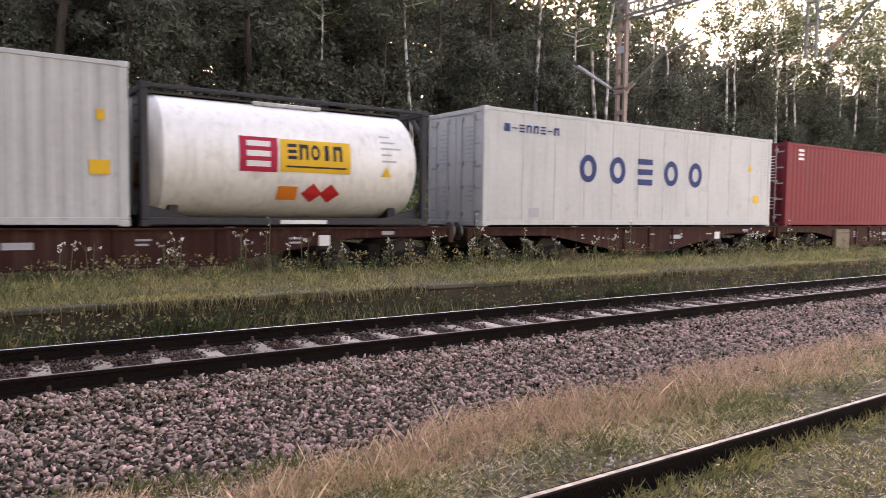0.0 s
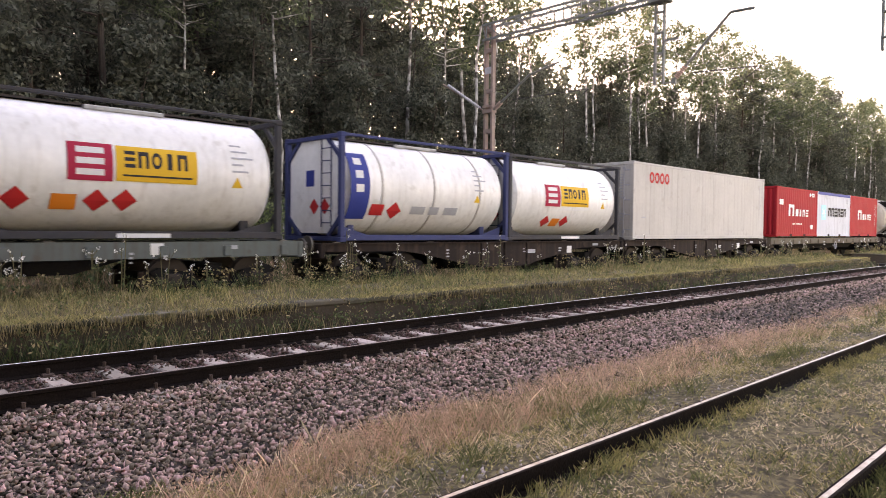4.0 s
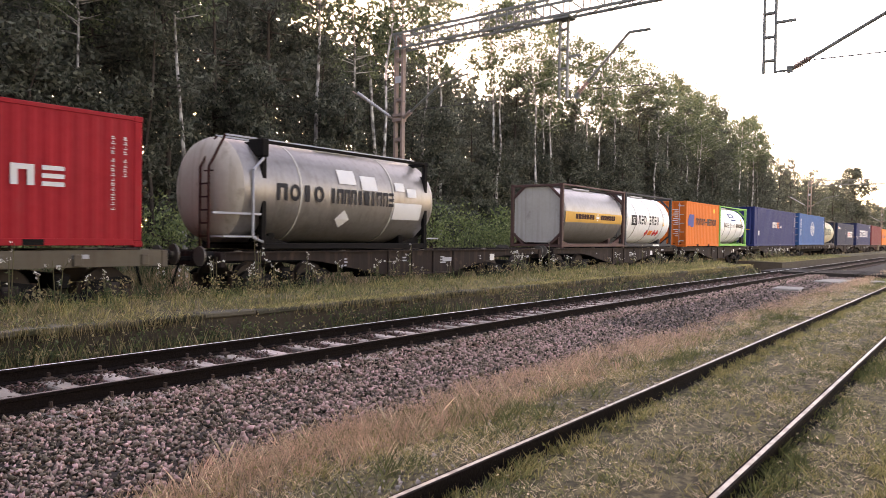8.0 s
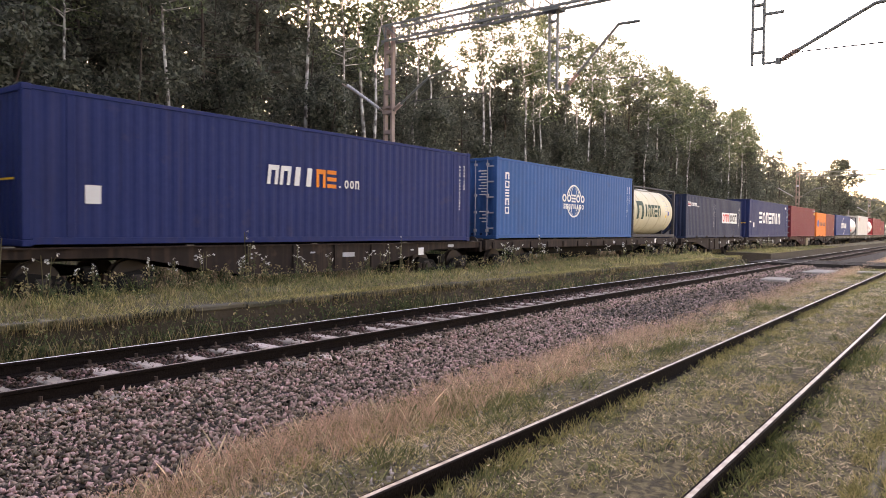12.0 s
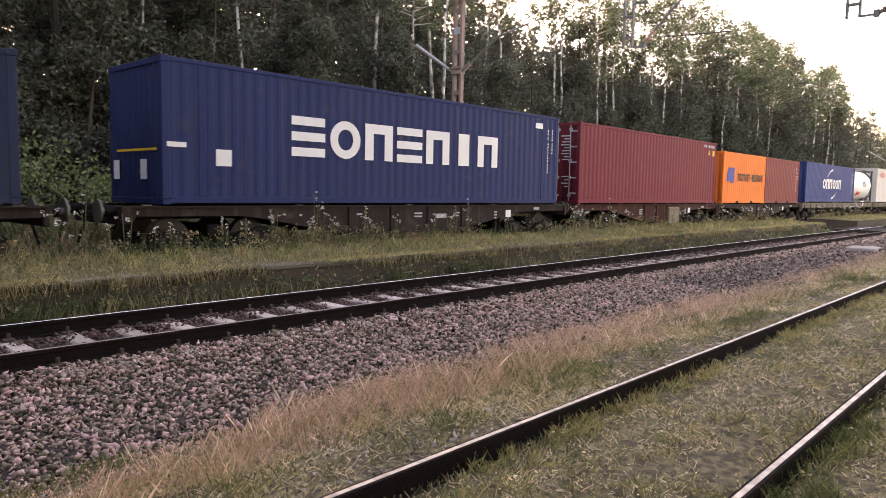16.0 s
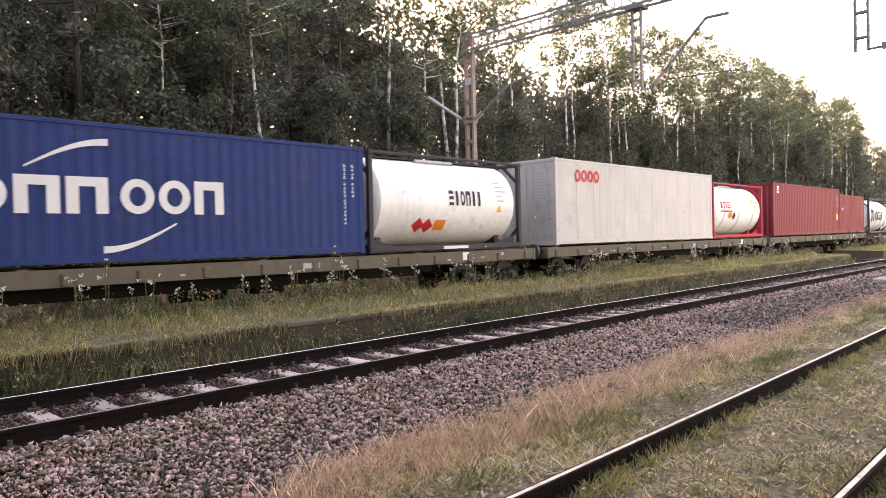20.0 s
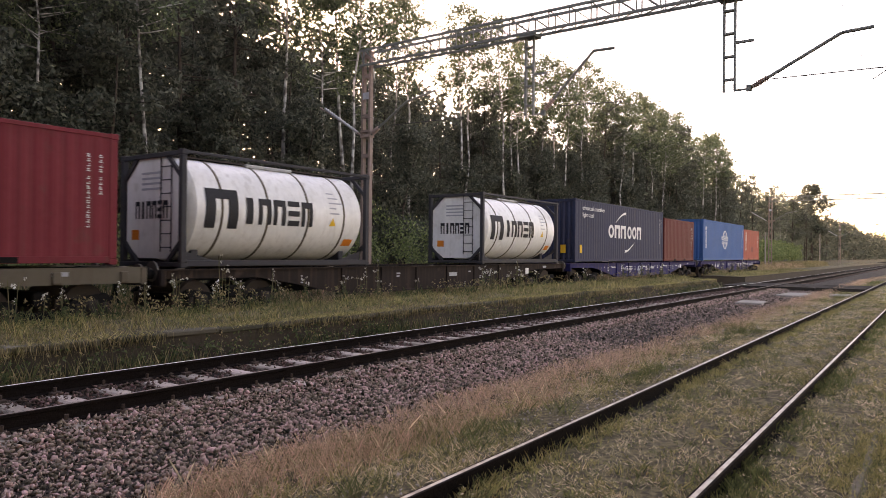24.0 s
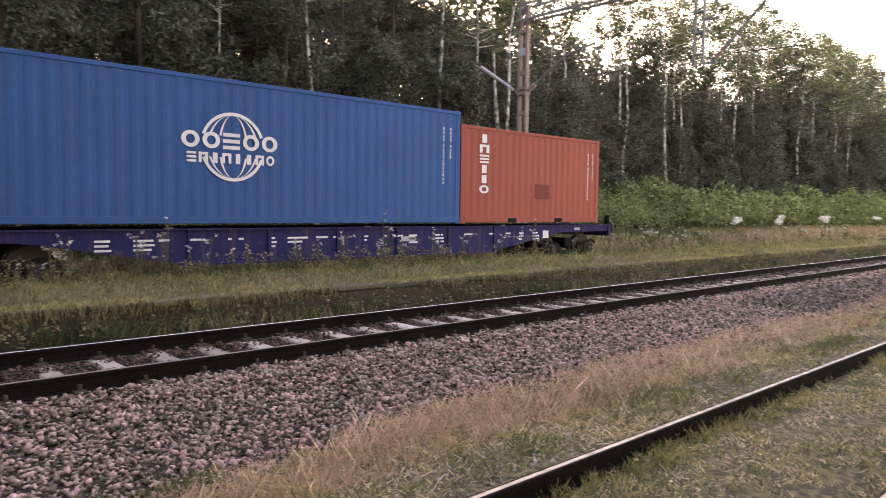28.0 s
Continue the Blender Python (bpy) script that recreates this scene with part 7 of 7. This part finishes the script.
stones("ballast", 3500, (-1.2, 40), (8.25, 8.66), lambda x, y: bedtop(x, y) + 0.045, 0.055, "rust-stained ballast lying on the sleepers", 70, 1.7, M_RUSTSTONE)
stones("gravel", 6000, (0.3, 30), (2.95, 4.4), lawn, 0.035, "fine pale gravel beside the siding", 63, 2.0, M_GRAVEL)


# weeds with white seed heads along the platform's back
def make_weed(seed, h):
    r = random.Random(seed)
    t = thing("weed", "tall thin weed with white seed heads on the platform", "weed", "white-headed weeds")
    g, heads, leaves = Geo(), [], []
    for k in range(r.choice((1, 2, 3))):
        hx, hy, hh = r.uniform(-0.12, 0.12), r.uniform(-0.1, 0.1), h * r.uniform(0.75, 1.05)
        limb(g, (hx * 0.3, hy * 0.3, -0.05), (hx, hy, hh), 0.009, 0.005, 5)
        for j in range(r.choice((2, 3, 3))):
            p = (hx + r.uniform(-0.09, 0.09), hy + r.uniform(-0.09, 0.09), hh + r.uniform(-0.1, 0.05))
            limb(g, (hx, hy, hh * 0.85), p, 0.005, 0.003, 4)
            heads.append(p)
        for j in range(3):
            leaves.append((hx * 0.6 + r.uniform(-0.06, 0.06), hy * 0.6 + r.uniform(-0.06, 0.06), hh * r.uniform(0.1, 0.7)))
    part("stalk", g, M_STALK, t)
    tagged(swarm("seed_head", leaf_cloud(heads, [0.03] * len(heads), 10, 0.013, 0.9, seed), 4, M_BLOOM, t), kind="stuff")
    tagged(swarm("leaf", leaf_cloud(leaves, [0.06] * len(leaves), 6, 0.03, 0.7, seed + 1), 4, M_WEED, t), kind="stuff")
    return t


_weeds = [make_weed(71, 0.75), make_weed(72, 0.6), make_weed(73, 0.9), make_weed(74, 0.7)]
_seen = set()
for _k in range(90):
    _x = 1.0 + 58.0 * (_r.random() ** 1.35)
    _x += 7.5 * (38.8 < _x < 46.3)
    _y = _r.uniform(11.85, 12.5)
    _m = pose(_x, _y, 0.31, 0, 0, _r.uniform(0, 360)) @ Matrix.Scale(_r.uniform(0.75, 1.3), 4)
    _i = _r.randrange(4)
    if _i in _seen:
        _o = copy_thing(_weeds[_i], _m)
        _o.scale = [_m.to_scale()[0]] * 3
    else:
        _seen.add(_i)
        _weeds[_i].matrix_basis = _m

# white-flowered clumps by the bushes
for _k, (_x, _s) in enumerate(((38.0, 0.45), (44.0, 0.5), (51.0, 0.5), (62.0, 0.55), (66.0, 0.5), (70.0, 0.8), (76.0, 0.5), (82.0, 0.55))):
    _t = thing("flowering_clump", "white-flowered weed clump beside the far track", "weed", "white-flowered clumps", at=(_x, 17.9, 0.3))
    _g = Geo()
    _p = []
    for _j in range(3):
        _q = (_r.uniform(-0.3, 0.3), _r.uniform(-0.2, 0.2), 0.5 + _s * _r.uniform(0.5, 1.2))
        limb(_g, (0, 0, -0.1), _q, 0.02, 0.01, 5)
        _p.append(_q)
    part("stalk", _g, M_STALK, _t)
    swarm("bloom", leaf_cloud(_p, [0.26] * 3, 60, 0.06, 0.6, 90 + _k), 4, M_BLOOM, _t)

# ---- pieces of the track and platform ----
_src = part("sleeper", Geo().box(-0.11, 0.11, -1.25, 1.25, -0.2, 0.0, 0.02), M_SLEEPER)
SLEEPER_DATA = _src.data
bpy.data.objects.remove(_src)
_g = Geo()
for _sd in (-1, 1):
    _g.box(-0.06, 0.06, _sd * 0.11 - 0.05, _sd * 0.11 + 0.05, -0.012, 0.03, 0.008).rod((0, _sd * 0.105, 0.0), (0, _sd * 0.105, 0.085), 0.02, 6)
_src = part("rail_clip", _g.box(-0.08, 0.08, -0.17, 0.17, -0.02, 0.0), M_FASTEN)
CLIP_DATA = _src.data
bpy.data.objects.remove(_src)
# sleepers from x = 39 on take the dark brown of the fastenings
DARK_SLEEPER = SLEEPER_DATA.copy()
DARK_SLEEPER.materials[0] = M_FASTEN
for _k in range(202):
    _x = -9.06 + 0.6 * _k
    piece("sleeper", SLEEPER_DATA if _x < 39 else DARK_SLEEPER, main_track, pose(_x, 0, -0.17 + 0.004 * math.sin(_k * 7.3), 0, 0, 1.2 * math.sin(_k * 3.1)))
    if 8 < _k < 88:
        for _sd in (-GAUGE, GAUGE):
            piece("rail_clip", CLIP_DATA, main_track, pose(_x, _sd, -0.165))
_src = part("coping_stone", Geo().box(-0.49, 0.49, -0.03, 0.34, 0, 0.085, 0.018), M_COPING)
COPING_DATA = _src.data
bpy.data.objects.remove(_src)
PALE_COPING = COPING_DATA.copy()
PALE_COPING.materials[0] = M_KERB
for _k in range(41):
    piece("coping_stone", PALE_COPING if _k == 6 else COPING_DATA, platform, pose(-2.2 + 1.0 * _k, EDGE - 0.02 + 0.012 * math.sin(_k * 5.7), EDGE_TOP - 0.085 + 0.008 * math.sin(_k * 2.3), 1.5 * math.sin(_k * 4.1), 0.5 * math.sin(_k * 1.7), 0.8 * math.sin(_k * 3.3)))


def travelled(t):
    """Metres the train has gone since the start: it gathers speed slowly."""
    u = t / 28
    return 329.59 * u + 0.448 * u**2 + 44.322 * u**3 - 45.751 * u**4 + 13.099 * u**5


def motions():
    """The train glides past; every wheelset rolls with it."""
    for ob, s in movers:
        y, z = ob.location.y, ob.location.z
        walk(ob, [(t, pose(s - travelled(t), y, z)) for t in range(0, 29, 2)])
    rolling = wheelsets[0]
    walk(rolling, [(k / FPS, pose(0, 0, 0, 0, -math.degrees(travelled(k / FPS) / 0.46) % 360)) for k in range(28 * FPS + 1)])
    for w in wheelsets[1:]:
        w.rotation_mode = "QUATERNION"
        w.animation_data_create()
        w.animation_data.action = rolling.animation_data.action
        w.animation_data.action_slot = rolling.animation_data.action_slot


motions()
